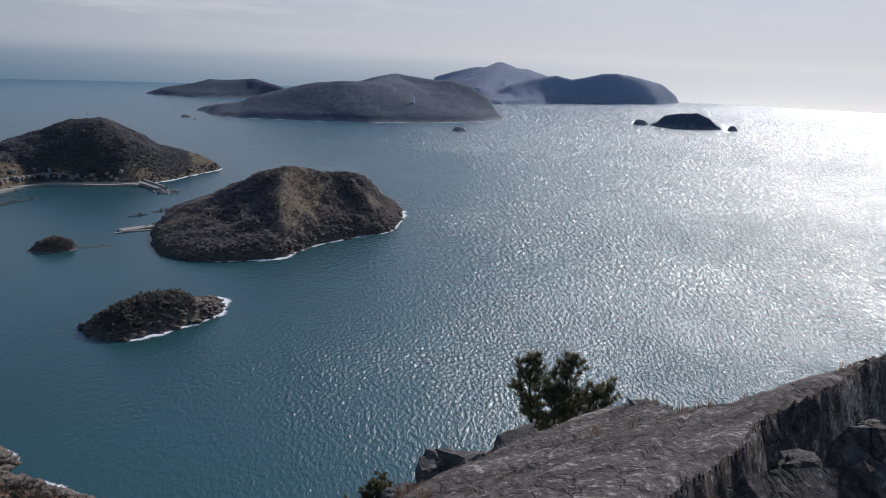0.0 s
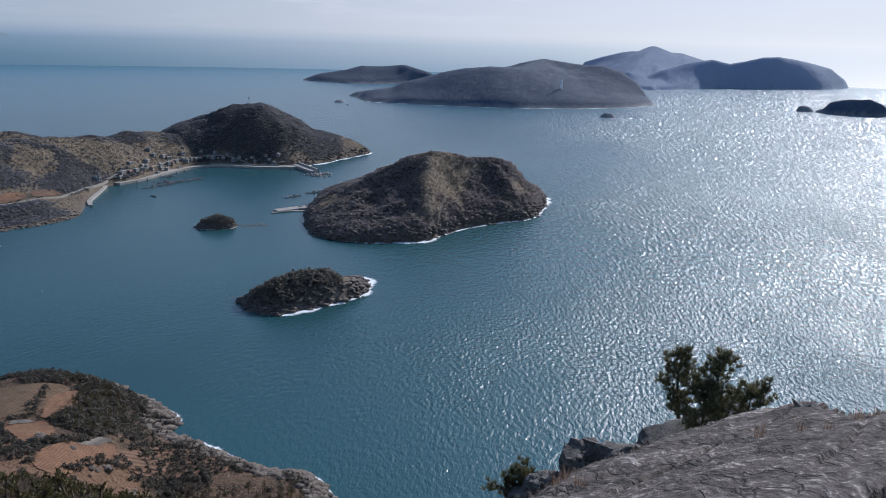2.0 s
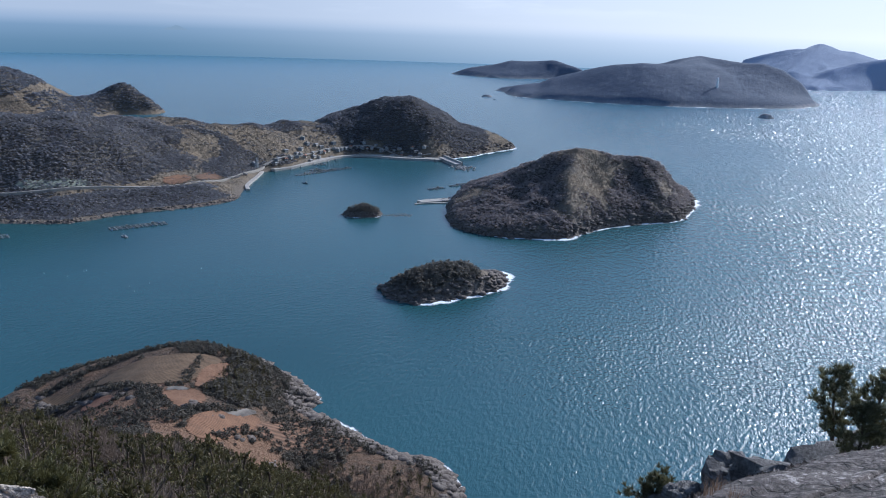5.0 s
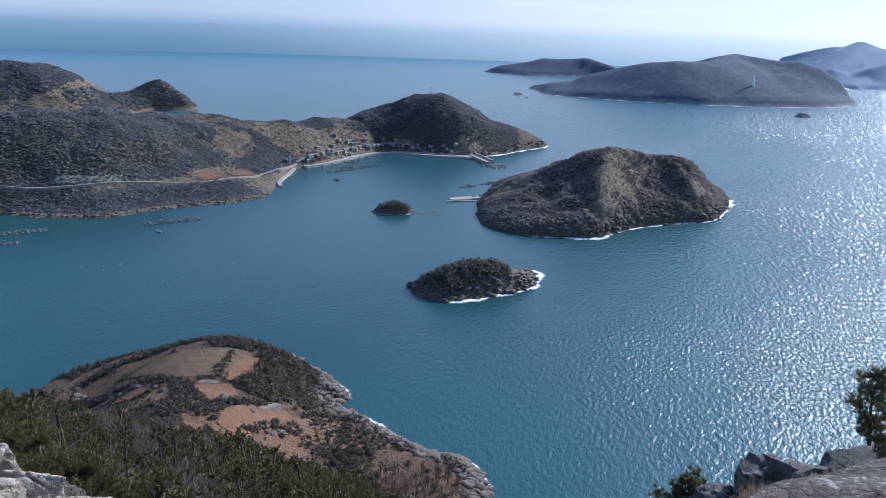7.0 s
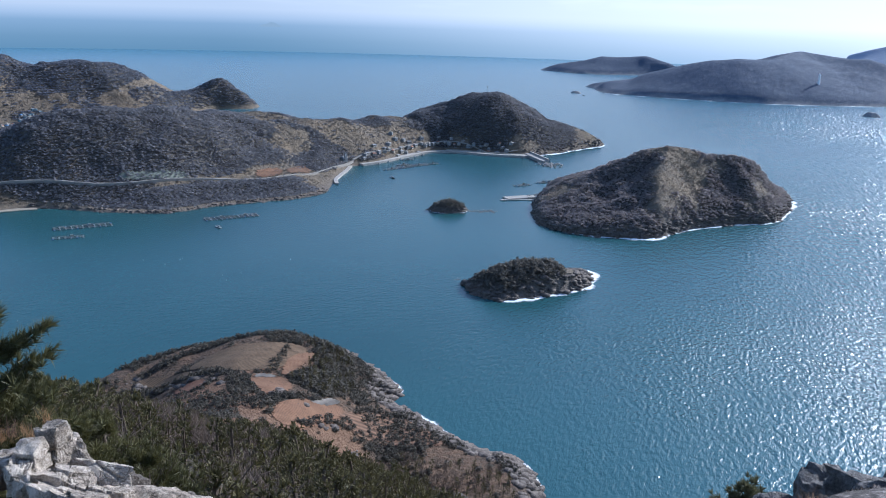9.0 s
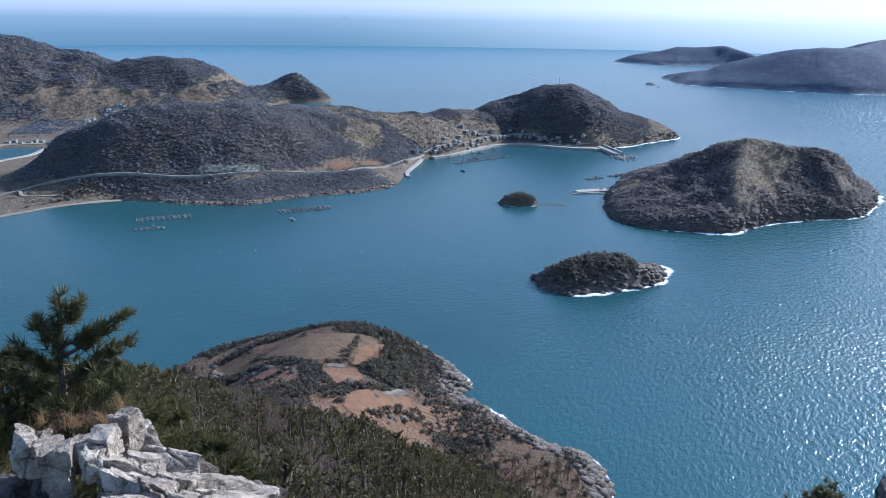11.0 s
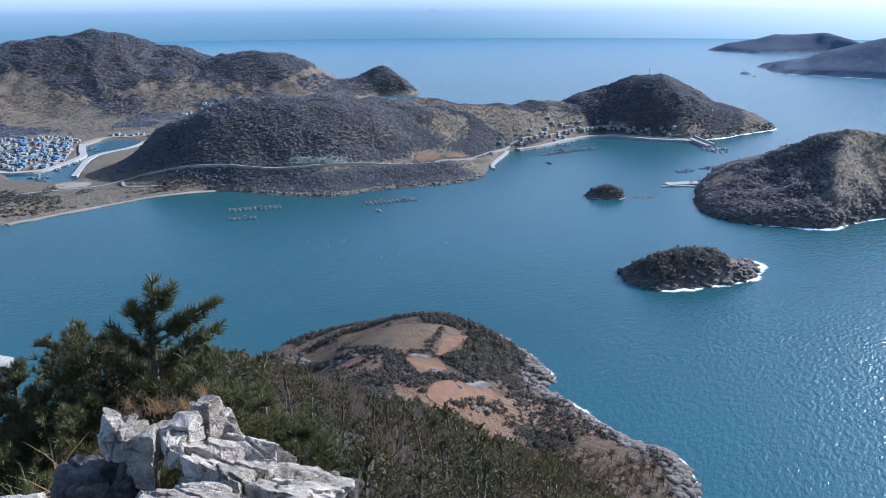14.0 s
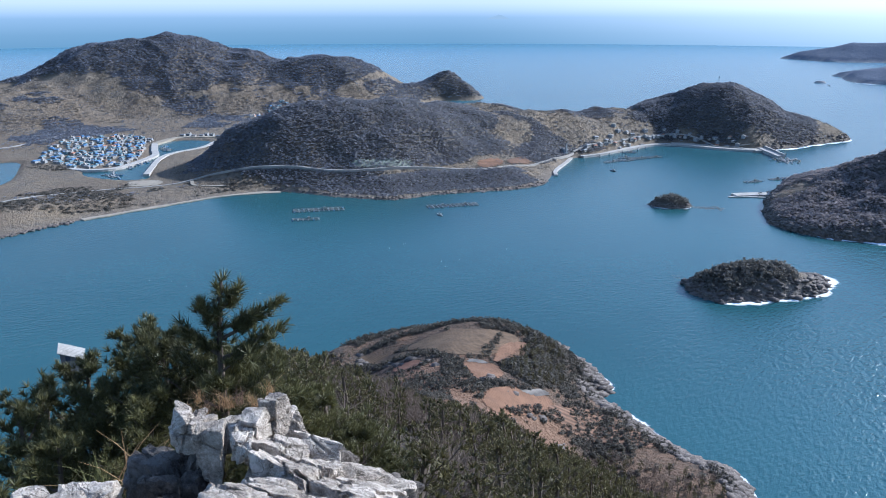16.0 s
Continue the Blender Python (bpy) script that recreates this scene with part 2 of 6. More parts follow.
def sea_material():
    mat, nt, bsdf = nodes_of("sea_water", 0.27)
    pos = world_position(nt)
    bsdf.inputs["IOR"].default_value = 1.33
    bsdf.inputs["Specular IOR Level"].default_value = 0.42
    patches = noise_of(nt, pos, 0.0035, 4.0)
    bay = ramp_of(nt, patches, [(0.35, (0.014, 0.055, 0.061)), (0.65, (0.019, 0.070, 0.076))])
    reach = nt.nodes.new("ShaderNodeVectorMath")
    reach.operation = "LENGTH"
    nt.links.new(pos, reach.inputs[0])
    # far water is paler and bluer: haze put into its colour with distance
    far_haze = maths(nt, "MULTIPLY", maths(nt, "SUBTRACT", reach.outputs["Value"], 900.0), 1 / 3000.0, True)
    turn = nt.nodes.new("ShaderNodeMapping")
    turn.inputs["Rotation"].default_value = (0, 0, radians(34))
    turn.inputs["Scale"].default_value = (1.0, 0.5, 1.0)
    nt.links.new(pos, turn.inputs["Vector"])
    # wind waves, short near the shore and longer out at sea: wavelength, and where each begins, peaks and ends
    share = maths(nt, "MULTIPLY", reach.outputs["Value"], 1 / 5000.0, True)
    height = None
    for length, begin, peak, end in ((1.3, -1, 0, 520), (2.5, 200, 520, 1000), (4.4, 520, 1000, 1900), (8.0, 1000, 1900, 3400), (15.0, 1900, 3400, 5200)):
        stops = [(0.0, (1, 1, 1)), (end / 5000, (0, 0, 0))] if begin < 0 else [(begin / 5000, (0, 0, 0)), (peak / 5000, (1, 1, 1)), (min(1, end / 5000), (0, 0, 0))]
        wave = maths(nt, "MULTIPLY", noise_of(nt, turn.outputs[0], 1 / length, 2.0, 0.55), maths(nt, "MULTIPLY", ramp_of(nt, share, stops), 1.5 * length))
        height = wave if height is None else maths(nt, "ADD", height, wave)
    gusts = ramp_of(nt, noise_of(nt, turn.outputs[0], 0.012, 4.0, 0.6), [(0.36, (0.75, 0.75, 0.75)), (0.62, (1.15, 1.15, 1.15))])
    # open water is rougher than the sheltered bay
    split = nt.nodes.new("ShaderNodeSeparateXYZ")
    nt.links.new(pos, split.inputs[0])
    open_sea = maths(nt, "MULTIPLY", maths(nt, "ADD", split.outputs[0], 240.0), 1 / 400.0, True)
    # foam and reflected sky of the open water are mixed into its colour
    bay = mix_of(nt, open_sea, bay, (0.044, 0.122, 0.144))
    nt.links.new(mix_of(nt, far_haze, bay, (0.066, 0.165, 0.240)), bsdf.inputs["Base Color"])
    far_sea = maths(nt, "MULTIPLY", maths(nt, "SUBTRACT", split.outputs[1], 1300.0), 1 / 500.0, True)
    lee = maths(nt, "MULTIPLY", maths(nt, "ADD", maths(nt, "DIVIDE", split.outputs[0], reach.outputs["Value"]), 0.30), 1 / 0.34, True)
    rough = maths(nt, "ADD", maths(nt, "MULTIPLY", maths(nt, "MAXIMUM", open_sea, maths(nt, "MULTIPLY", far_sea, lee)), 0.93), 0.07)
    bump_of(nt, bsdf, maths(nt, "MULTIPLY", height, maths(nt, "MULTIPLY", gusts, rough)), 1.0, 1.0)
    return mat


SEA = sea_material()

# ---- sea, far horizon ----
def make_sea():
    radii = np.concatenate([[0.0], np.geomspace(40, 4700, 34)])
    n = 96
    ang = np.arange(n) * 2 * math.pi / n
    verts = [(0, 0, 0)] + [(r * math.cos(a), r * math.sin(a), 0) for r in radii[1:] for a in ang]
    faces = [(0, 1 + i, 1 + (i + 1) % n) for i in range(n)]
    for k in range(len(radii) - 2):
        a, b = 1 + k * n, 1 + (k + 1) * n
        faces += [(a + i, b + i, b + (i + 1) % n, a + (i + 1) % n) for i in range(n)]
    me = mesh_from("sea", verts, faces)
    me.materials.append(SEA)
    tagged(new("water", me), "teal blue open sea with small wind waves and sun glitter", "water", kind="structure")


make_sea()


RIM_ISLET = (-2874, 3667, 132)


def make_backdrop():
    """The hazy outermost sea and the rim of the sky, far behind everything."""
    n, r, tops = 96, 4690.0, (-3.0, 60.0, 120.0, 168.0, 215.0, 420.0, 1000.0)
    verts = [(r * math.cos(i * 2 * math.pi / n), r * math.sin(i * 2 * math.pi / n), z) for z in tops for i in range(n)]
    faces = [(k * n + i, k * n + (i + 1) % n, (k + 1) * n + (i + 1) % n, (k + 1) * n + i) for k in range(len(tops) - 1) for i in range(n)]
    mat = bpy.data.materials.new("hazy_distance")
    mat.use_nodes = True
    nt = mat.node_tree
    nt.nodes.remove(nt.nodes["Principled BSDF"])
    pos = world_position(nt)
    split = nt.nodes.new("ShaderNodeSeparateXYZ")
    nt.links.new(pos, split.inputs[0])
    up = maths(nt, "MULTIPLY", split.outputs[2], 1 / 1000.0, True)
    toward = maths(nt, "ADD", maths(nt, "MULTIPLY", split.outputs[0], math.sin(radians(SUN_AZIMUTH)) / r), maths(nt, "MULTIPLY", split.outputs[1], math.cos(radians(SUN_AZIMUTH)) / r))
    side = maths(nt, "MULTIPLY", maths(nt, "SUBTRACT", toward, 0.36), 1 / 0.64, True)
    # sea haze and the brightening towards the sun are painted into the glow
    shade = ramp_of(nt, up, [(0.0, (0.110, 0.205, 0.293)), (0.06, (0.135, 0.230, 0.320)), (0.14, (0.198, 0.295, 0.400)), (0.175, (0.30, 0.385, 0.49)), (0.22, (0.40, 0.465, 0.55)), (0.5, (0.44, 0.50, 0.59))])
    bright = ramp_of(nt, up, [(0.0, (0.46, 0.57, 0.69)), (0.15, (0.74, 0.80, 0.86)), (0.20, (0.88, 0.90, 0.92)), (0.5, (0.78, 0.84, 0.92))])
    # sun glitter path painted into the glow, on to the horizon
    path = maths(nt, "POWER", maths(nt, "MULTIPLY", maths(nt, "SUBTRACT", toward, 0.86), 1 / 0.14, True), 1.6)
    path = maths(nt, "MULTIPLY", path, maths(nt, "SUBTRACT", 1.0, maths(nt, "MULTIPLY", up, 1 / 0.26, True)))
    clouds = nt.nodes.new("ShaderNodeMapping")
    clouds.inputs["Scale"].default_value = (0.0016, 0.0016, 0.011)
    nt.links.new(pos, clouds.inputs["Vector"])
    puff = maths(nt, "MULTIPLY", maths(nt, "SUBTRACT", noise_of(nt, clouds.outputs[0], 1.0, 6.0, 0.6), 0.48), 5.0, True)
    puff = maths(nt, "MULTIPLY", puff, maths(nt, "MULTIPLY", maths(nt, "SUBTRACT", up, 0.24), 5.0, True))
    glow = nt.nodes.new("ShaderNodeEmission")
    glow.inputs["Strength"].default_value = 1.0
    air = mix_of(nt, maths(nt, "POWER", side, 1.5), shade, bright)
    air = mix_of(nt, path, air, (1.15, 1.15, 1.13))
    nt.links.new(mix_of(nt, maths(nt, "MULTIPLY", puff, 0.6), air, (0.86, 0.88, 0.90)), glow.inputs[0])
    clear = nt.nodes.new("ShaderNodeBsdfTransparent")
    mix = nt.nodes.new("ShaderNodeMixShader")
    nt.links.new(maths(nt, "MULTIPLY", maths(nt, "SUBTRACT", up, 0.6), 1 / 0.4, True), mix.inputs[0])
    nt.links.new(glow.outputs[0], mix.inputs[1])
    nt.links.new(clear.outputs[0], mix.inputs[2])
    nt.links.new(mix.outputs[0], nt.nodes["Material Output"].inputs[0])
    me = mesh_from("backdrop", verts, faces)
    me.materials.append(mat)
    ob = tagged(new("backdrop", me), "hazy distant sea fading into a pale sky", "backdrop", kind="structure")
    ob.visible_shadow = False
    # a faint islet on the rim, a flat strip glowing in haze colour
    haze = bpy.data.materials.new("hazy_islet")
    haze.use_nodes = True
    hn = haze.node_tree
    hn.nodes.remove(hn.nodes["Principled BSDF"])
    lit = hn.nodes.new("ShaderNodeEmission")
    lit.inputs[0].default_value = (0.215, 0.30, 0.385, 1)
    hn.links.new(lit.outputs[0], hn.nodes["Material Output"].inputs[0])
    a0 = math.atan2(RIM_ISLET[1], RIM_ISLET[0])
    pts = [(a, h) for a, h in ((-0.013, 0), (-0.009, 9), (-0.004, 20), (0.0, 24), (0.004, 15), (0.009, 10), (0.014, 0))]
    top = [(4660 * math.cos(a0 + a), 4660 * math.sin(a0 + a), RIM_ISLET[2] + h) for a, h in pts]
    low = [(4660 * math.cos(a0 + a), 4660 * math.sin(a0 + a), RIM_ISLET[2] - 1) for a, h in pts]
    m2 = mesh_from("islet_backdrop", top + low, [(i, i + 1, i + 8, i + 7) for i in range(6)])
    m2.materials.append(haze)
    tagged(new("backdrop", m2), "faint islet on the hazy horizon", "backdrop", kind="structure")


make_backdrop()


# ---- land ----
LANDS = {}


def make_land(name, label, category, material, bounds, cell, height, masks=None, kind="structure"):
    """A height field over bounds; what lies under water is left away."""
    x0, y0, x1, y1 = bounds
    xs, ys = np.arange(x0, x1 + cell, cell), np.arange(y0, y1 + cell, cell)
    gx, gy = np.meshgrid(xs, ys, indexing="ij")
    z = height(gx, gy)
    ny = len(ys)
    i, j = np.meshgrid(np.arange(len(xs) - 1), np.arange(ny - 1), indexing="ij")
    a = (i * ny + j).ravel()
    quads = np.stack([a, a + ny, a + ny + 1, a + 1], 1)
    zf = z.ravel()
    quads = quads[zf[quads].max(axis=1) > -1.0]
    used = np.unique(quads)
    index = np.full(len(zf), -1)
    index[used] = np.arange(len(used))
    verts = np.stack([gx.ravel(), gy.ravel(), np.maximum(zf, -2.5)], 1)[used]
    me = fast_mesh(name, verts, index[quads], material, True)
    rock, field, wood = (tuple(masks(gx, gy, z)) + (np.zeros(z.shape),))[:3]
    for key, mask in (("rock", rock), ("field", field), ("wood", wood)):
        att = me.attributes.new(key, "FLOAT", "POINT")
        att.data.foreach_set("value", np.clip(mask.ravel()[used], 0, 1).astype(np.float32))
    LANDS[name] = height
    return tagged(new(name, me), label, category, kind=kind)


def steepness(z, cell):
    gx, gy = np.gradient(z, cell)
    return np.hypot(gx, gy)


def shaped(poly, nodes, rise, cliff, rough, size, seed, sharp=1.0):
    """Island height: ridge lines within an outline, with a rocky foot."""
    curve = closed_curve(poly)

    def height(x, y):
        wob = fbm(x, y, size, seed, 4)
        d = shore_distance(x, y, curve) + wob * size * 0.10
        body = ridge(x, y, nodes, sharp)
        z = (body + cliff) * (1 - np.exp(-np.maximum(d, 0) / rise)) + rough * wob * smoothstep(0, rise, d)
        return np.where(d > 0, z + 0.2, d * 0.5)
    height.curve = curve
    return height


def hill(poly, ridges, cliff, gully, size, seed, power=0.9, rough=1.0):
    """Island height: slopes that run from the shore up to ridge lines (x, y, height), with gullies between spurs and a rocky foot."""
    curve = closed_curve(poly)

    def height(x, y):
        wob = fbm(x, y, size * 0.6, seed, 4)
        d = shore_distance(x, y, curve) + wob * size * 0.06
        inside = np.maximum(d, 0)
        body = np.zeros(np.shape(x))
        for line in ridges:
            far, top = np.full(np.shape(x), 1e9), np.zeros(np.shape(x))
            for (ax, ay, az), (bx, by, bz) in zip(line[:-1], line[1:]):
                dx, dy = bx - ax, by - ay
                s = np.clip(((x - ax) * dx + (y - ay) * dy) / (dx * dx + dy * dy + 1e-9), 0, 1)
                r = np.hypot(x - ax - s * dx, y - ay - s * dy)
                nearer = r < far
                far, top = np.where(nearer, r, far), np.where(nearer, az + s * (bz - az), top)
            q = inside / (inside + np.sqrt(far ** 2 + (size * 0.15) ** 2) - size * 0.15 + 1e-6)
            body = np.maximum(body, np.maximum(top - cliff, 0) * q ** power * (1 - gully * 2.6 * q * (1 - q) * np.abs(fbm(x, y, size, seed + 4, 3)) * 2))
        z = cliff * (1 - np.exp(-inside / (cliff * 0.8 + 0.5))) + body + rough * fbm(x, y, size * 0.3, seed + 9, 3) * smoothstep(0, size * 0.25, d)
        return np.where(d > 0, np.maximum(z, 0.15) + 0.1, d * 0.5)
    height.curve = curve
    return height


def rocky_foot(level, fade, steep=0.9, cell=6.0):
    def masks(x, y, z):
        low = 1 - smoothstep(level * 0.5, level + fade, z)
        cliff = smoothstep(steep, steep * 1.5, steepness(z, cell))
        return np.maximum(low, cliff * 0.8), np.zeros(z.shape)
    return masks


MID_POLY = [(-318, 890), (-312, 861), (-290, 805), (-267, 772), (-231, 760), (-187, 769), (-158, 789), (-139, 830), (-102, 886), (-66, 918),
            (-54, 990), (-62, 1064), (-110, 1110), (-200, 1100), (-285, 1040), (-325, 960)]
mid_height = hill(MID_POLY, [[(-316, 883, 5), (-304, 886, 14), (-278, 892, 25), (-264, 896, 33), (-236, 905, 48), (-208, 914, 63), (-181, 926, 71), (-165, 937, 68), (-145, 952, 60),
                                (-121, 970, 60), (-98, 988, 53), (-89, 995, 42), (-72, 1004, 24), (-62, 1010, 9)],
                               [(-121, 970, 59), (-98, 945, 42), (-84, 930, 26), (-74, 922, 8)], [(-181, 926, 70), (-178, 870, 52), (-166, 820, 26), (-160, 796, 5)]],
                    6.0, 0.42, 55.0, 3, 0.85, 2.2)


def mid_wood(x, y, z):
    n = fbm(x, y, 34, 35, 4)
    face = np.exp(-((x + 154) / 31) ** 4 - ((y - 884) / 54) ** 4)
    shoulder = np.exp(-((x + 282) / 27) ** 2 - ((y - 868) / 34) ** 2) + 0.7 * np.exp(-((x + 84) / 10) ** 2 - ((y - 952) / 22) ** 2)
    want = smoothstep(-0.10, 0.16, n * 0.75 + 0.42 - 0.62 * face - 0.52 * shoulder)
    want = np.where((z > 56) & (x > -150), np.maximum(want, 0.85), want)
    return want * smoothstep(3, 9, z)


def mid_masks(x, y, z):
    rock, field = rocky_foot(5, 6, 1.1, 3.0)(x, y, z)
    return rock, field, mid_wood(x, y, z)


make_land("wooded_island", "steep island of scrub, dry grass and pines with a dark rocky shore", "island", LAND_MID, (-345, 740, -35, 1130), 3.0, mid_height, mid_masks)

SMALL_POLY = [(-256, 562), (-253, 552), (-240, 540), (-217, 534), (-202, 549), (-186, 570), (-173, 591), (-170, 612), (-180, 638), (-200, 640), (-230, 605)]
small_height = shaped(SMALL_POLY, [(-244, 558, 6, 26), (-224, 567, 14, 34), (-211, 577, 17, 36), (-198, 588, 15, 34), (-189, 597, 11, 30), (-178, 610, 6, 22)],
                      5.0, 2.0, 1.6, 18.0, 5, 0.5)
make_land("rocky_islet", "small rocky islet with dark pines on its crown", "island", LAND_MID, (-265, 525, -160, 650), 1.3, small_height, rocky_foot(11, 3, 0.8, 1.3))

SKERRY_POLY = [(-401, 777), (-394, 768), (-384, 766), (-370, 771), (-362, 783), (-365, 796), (-380, 802), (-396, 792)]
skerry_height = shaped(SKERRY_POLY, [(-392, 777, 5, 16), (-379, 782, 9, 20), (-370, 788, 6, 14)], 2.5, 1.0, 0.8, 9.0, 8, 0.3)
make_land("pine_skerry", "tiny rock skerry topped by a tuft of pines", "island", LAND_MID, (-405, 760, -355, 808), 1.0, skerry_height, rocky_foot(6, 3, 0.8, 1.0))

# the long peninsula with its two wooded hills, the low isthmus, and the mountain behind the village
PEN_POLY = [(-384, 1380), (-396, 1302), (-424, 1214), (-448, 1174), (-502, 1166), (-566, 1134), (-590, 1080), (-594, 993), (-610, 945), (-592, 890),
            (-566, 835), (-540, 782), (-549, 737), (-575, 697), (-595, 663), (-612, 617), (-633, 596), (-680, 573), (-741, 553), (-764, 509), (-772, 465),
            (-779, 400), (-780, 339), (-775, 267), (-790, 120), (-1000, -150), (-1800, -200), (-2500, 500), (-2350, 1100), (-1800, 1500), (-1400, 1620),
            (-1230, 1510), (-1172, 1420), (-1225, 1340), (-1150, 1180), (-1000, 1130), (-860, 1180), (-720, 1340), (-520, 1440)]
INLET_POLY = [(-1107, 702), (-1152, 677), (-1140, 623), (-1047, 565), (-999, 498), (-1017, 461), (-982, 449), (-926, 467), (-922, 494), (-977, 527),
              (-1032, 578), (-1056, 611), (-1068, 659)]
POOL_POLY = [(-1160, 413), (-1140, 430), (-1082, 404), (-1033, 377), (-1008, 345), (-1060, 320), (-1180, 360)]
RIDGE_EAST = [(-395, 1366, 22, 60), (-403, 1362, 28, 110), (-454, 1324, 37, 150), (-483, 1303, 48, 170), (-550, 1277, 80, 190), (-596, 1256, 63, 180),
              (-631, 1228, 40, 150), (-648, 1185, 33, 140), (-664, 1141, 45, 150), (-697, 1062, 50, 170), (-716, 1000, 53, 180), (-738, 947, 60, 190),
              (-757, 906, 61, 190), (-778, 847, 67, 200)]
RIDGE_WEST = [(-778, 847, 67, 190), (-777, 779, 76, 190), (-783, 744, 81, 180), (-792, 704, 83, 170), (-816, 661, 82, 160), (-846, 639, 69, 140),
              (-866, 611, 53, 120), (-886, 582, 37, 90), (-892, 555, 22, 60)]
RIDGE_MOUNT = [(-1720, 420, 36, 340), (-1641, 608, 50, 340), (-1696, 740, 72, 340), (-1689, 871, 130, 370), (-1639, 961, 140, 380), (-1562, 1047, 109, 360),
               (-1484, 1105, 84, 330), (-1409, 1200, 96, 280), (-1377, 1236, 66, 230), (-1328, 1273, 35, 200), (-1281, 1349, 42, 160), (-1248, 1407, 63, 110),
               (-1208, 1428, 47, 70), (-1185, 1427, 14, 40)]
pen_curve, inlet_curve, pool_curve = closed_curve(PEN_POLY), closed_curve(INLET_POLY), closed_curve(POOL_POLY)


def pen_shore(x, y):
    d = shore_distance(x, y, pen_curve) + fbm(x, y, 40, 21, 3) * 2.5
    return d, np.minimum(-shore_distance(x, y, inlet_curve), -shore_distance(x, y, pool_curve))


def pen_height(x, y):
    d, water = pen_shore(x, y)
    wob = fbm(x, y, 70, 11, 5)
    body = np.maximum(ridge(x, y, RIDGE_EAST, 0.5), ridge(x, y, RIDGE_WEST, 0.6))
    body = np.maximum(body, ridge(x, y, RIDGE_MOUNT, 1.0))
    bank = 13.0 * smoothstep(6, 55, d) * smoothstep(60, 200, water) * smoothstep(-1500, -900, -y * 0 + x)
    z = np.maximum(body, bank) * (1 - np.exp(-np.maximum(d, 0) / 28.0)) * smoothstep(0, 110, water) + 2.2 * smoothstep(0, 6, np.minimum(d, water))
    z = z + wob * 4.0 * smoothstep(5, 60, np.minimum(d, water)) * smoothstep(3, 25, z)
    # gullies and spurs on the hills
    z = z + (2.6 - 17.0 * np.abs(fbm(x, y, 95, 12, 3)) + 3.0 * fbm(x, y, 26, 14, 3)) * smoothstep(14, 42, z) * smoothstep(20, 70, np.minimum(d, water))
    # terraced fields on the gentle slopes
    step = 3.2
    terrace = np.floor(z / step) * step + step * smoothstep(0.55, 1.0, z / step - np.floor(z / step))
    fields = terraces(x, y) * smoothstep(4, 9, z) * smoothstep(66, 50, z)
    z = z * (1 - fields) + terrace * fields
    return np.where(np.minimum(d, water) > 0, z, np.minimum(d, water) * 0.5)


def terraces(x, y):
    """Where the slopes are cut into fields."""
    plain_ = smoothstep(-1000, -1100, x) * smoothstep(-1620, -1500, x) * smoothstep(1250, 1150, y)
    saddle = smoothstep(-660, -690, x) * smoothstep(-780, -740, x) * smoothstep(860, 920, y) * smoothstep(1200, 1160, y)
    spots = smoothstep(0.0, 0.25, fbm(x, y, 120, 31, 3))
    return np.maximum(plain_, saddle * 0.8) * np.where(x < -950, 1.0, spots)


def pen_wood(x, y, z, d, water):
    """How wooded the peninsula is, from 0 to 1."""
    n = fbm(x, y, 110, 33, 4)
    west = ridge(x, y, RIDGE_WEST, 0.6)
    cone = ridge(x, y, [(-483, 1303, 48, 110), (-550, 1277, 80, 150), (-596, 1256, 63, 120)], 0.3)
    want = smoothstep(13, 19, west + n * 6) * smoothstep(880, 840, y)
    want = np.maximum(want, smoothstep(66, 58, d) * (x > -760) * (y < 790) * smoothstep(7, 12, d))
    want = np.maximum(want, smoothstep(18, 26, cone + n * 8))
    east = 0.06 + 0.94 * smoothstep(-0.06, 0.06, fbm(x, y, 60, 46, 4) + 0.07)
    want = np.maximum(want, np.where((x > -790) & (x < -380) & (y > 780) & (z > 6), east, 0))
    far = fbm(x, y, 130, 34, 4)
    mount = np.maximum(smoothstep(58, 63, z + far * 46), np.where(fbm(x, y, 75, 44, 4) > 0.20, 0.8, 0.0) * (z > 4))
    mount = np.where((x > -1290) & (y > 1250) & (z > 8), 0.9, mount)
    want = np.where((x < -1000), mount, want)
    want = np.where((x < -890) & (x > -1000), smoothstep(16, 24, west) * 0.9, want)
    bank = shore_distance(x, y, closed_curve([(-640, 770), (-636, 815), (-606, 850), (-600, 775), (-615, 752)]))
    want = np.where(bank > -3, 0.04, want)
    return np.where((d < 4) | (water < 14) | (z < 2.2), 0, want)


def pen_masks(x, y, z):
    d, water = pen_shore(x, y)
    low = (1 - smoothstep(0.8, 3.0, z)) * smoothstep(-1000, -700, x) * 0.8
    return low, np.maximum(terraces(x, y), 0.8 * smoothstep(-1120, -1080, x) * smoothstep(640, 600, y) * smoothstep(8, 16, d)) * 0.8 * smoothstep(-0.5, 0.2, fbm(x, y, 60, 41, 3)), pen_wood(x, y, z, d, water)


make_land("peninsula", "long peninsula with wooded hills, terraced fields and a low isthmus", "land", LAND_MID, (-2500, -200, -370, 1640), 6.0, pen_height, pen_masks)

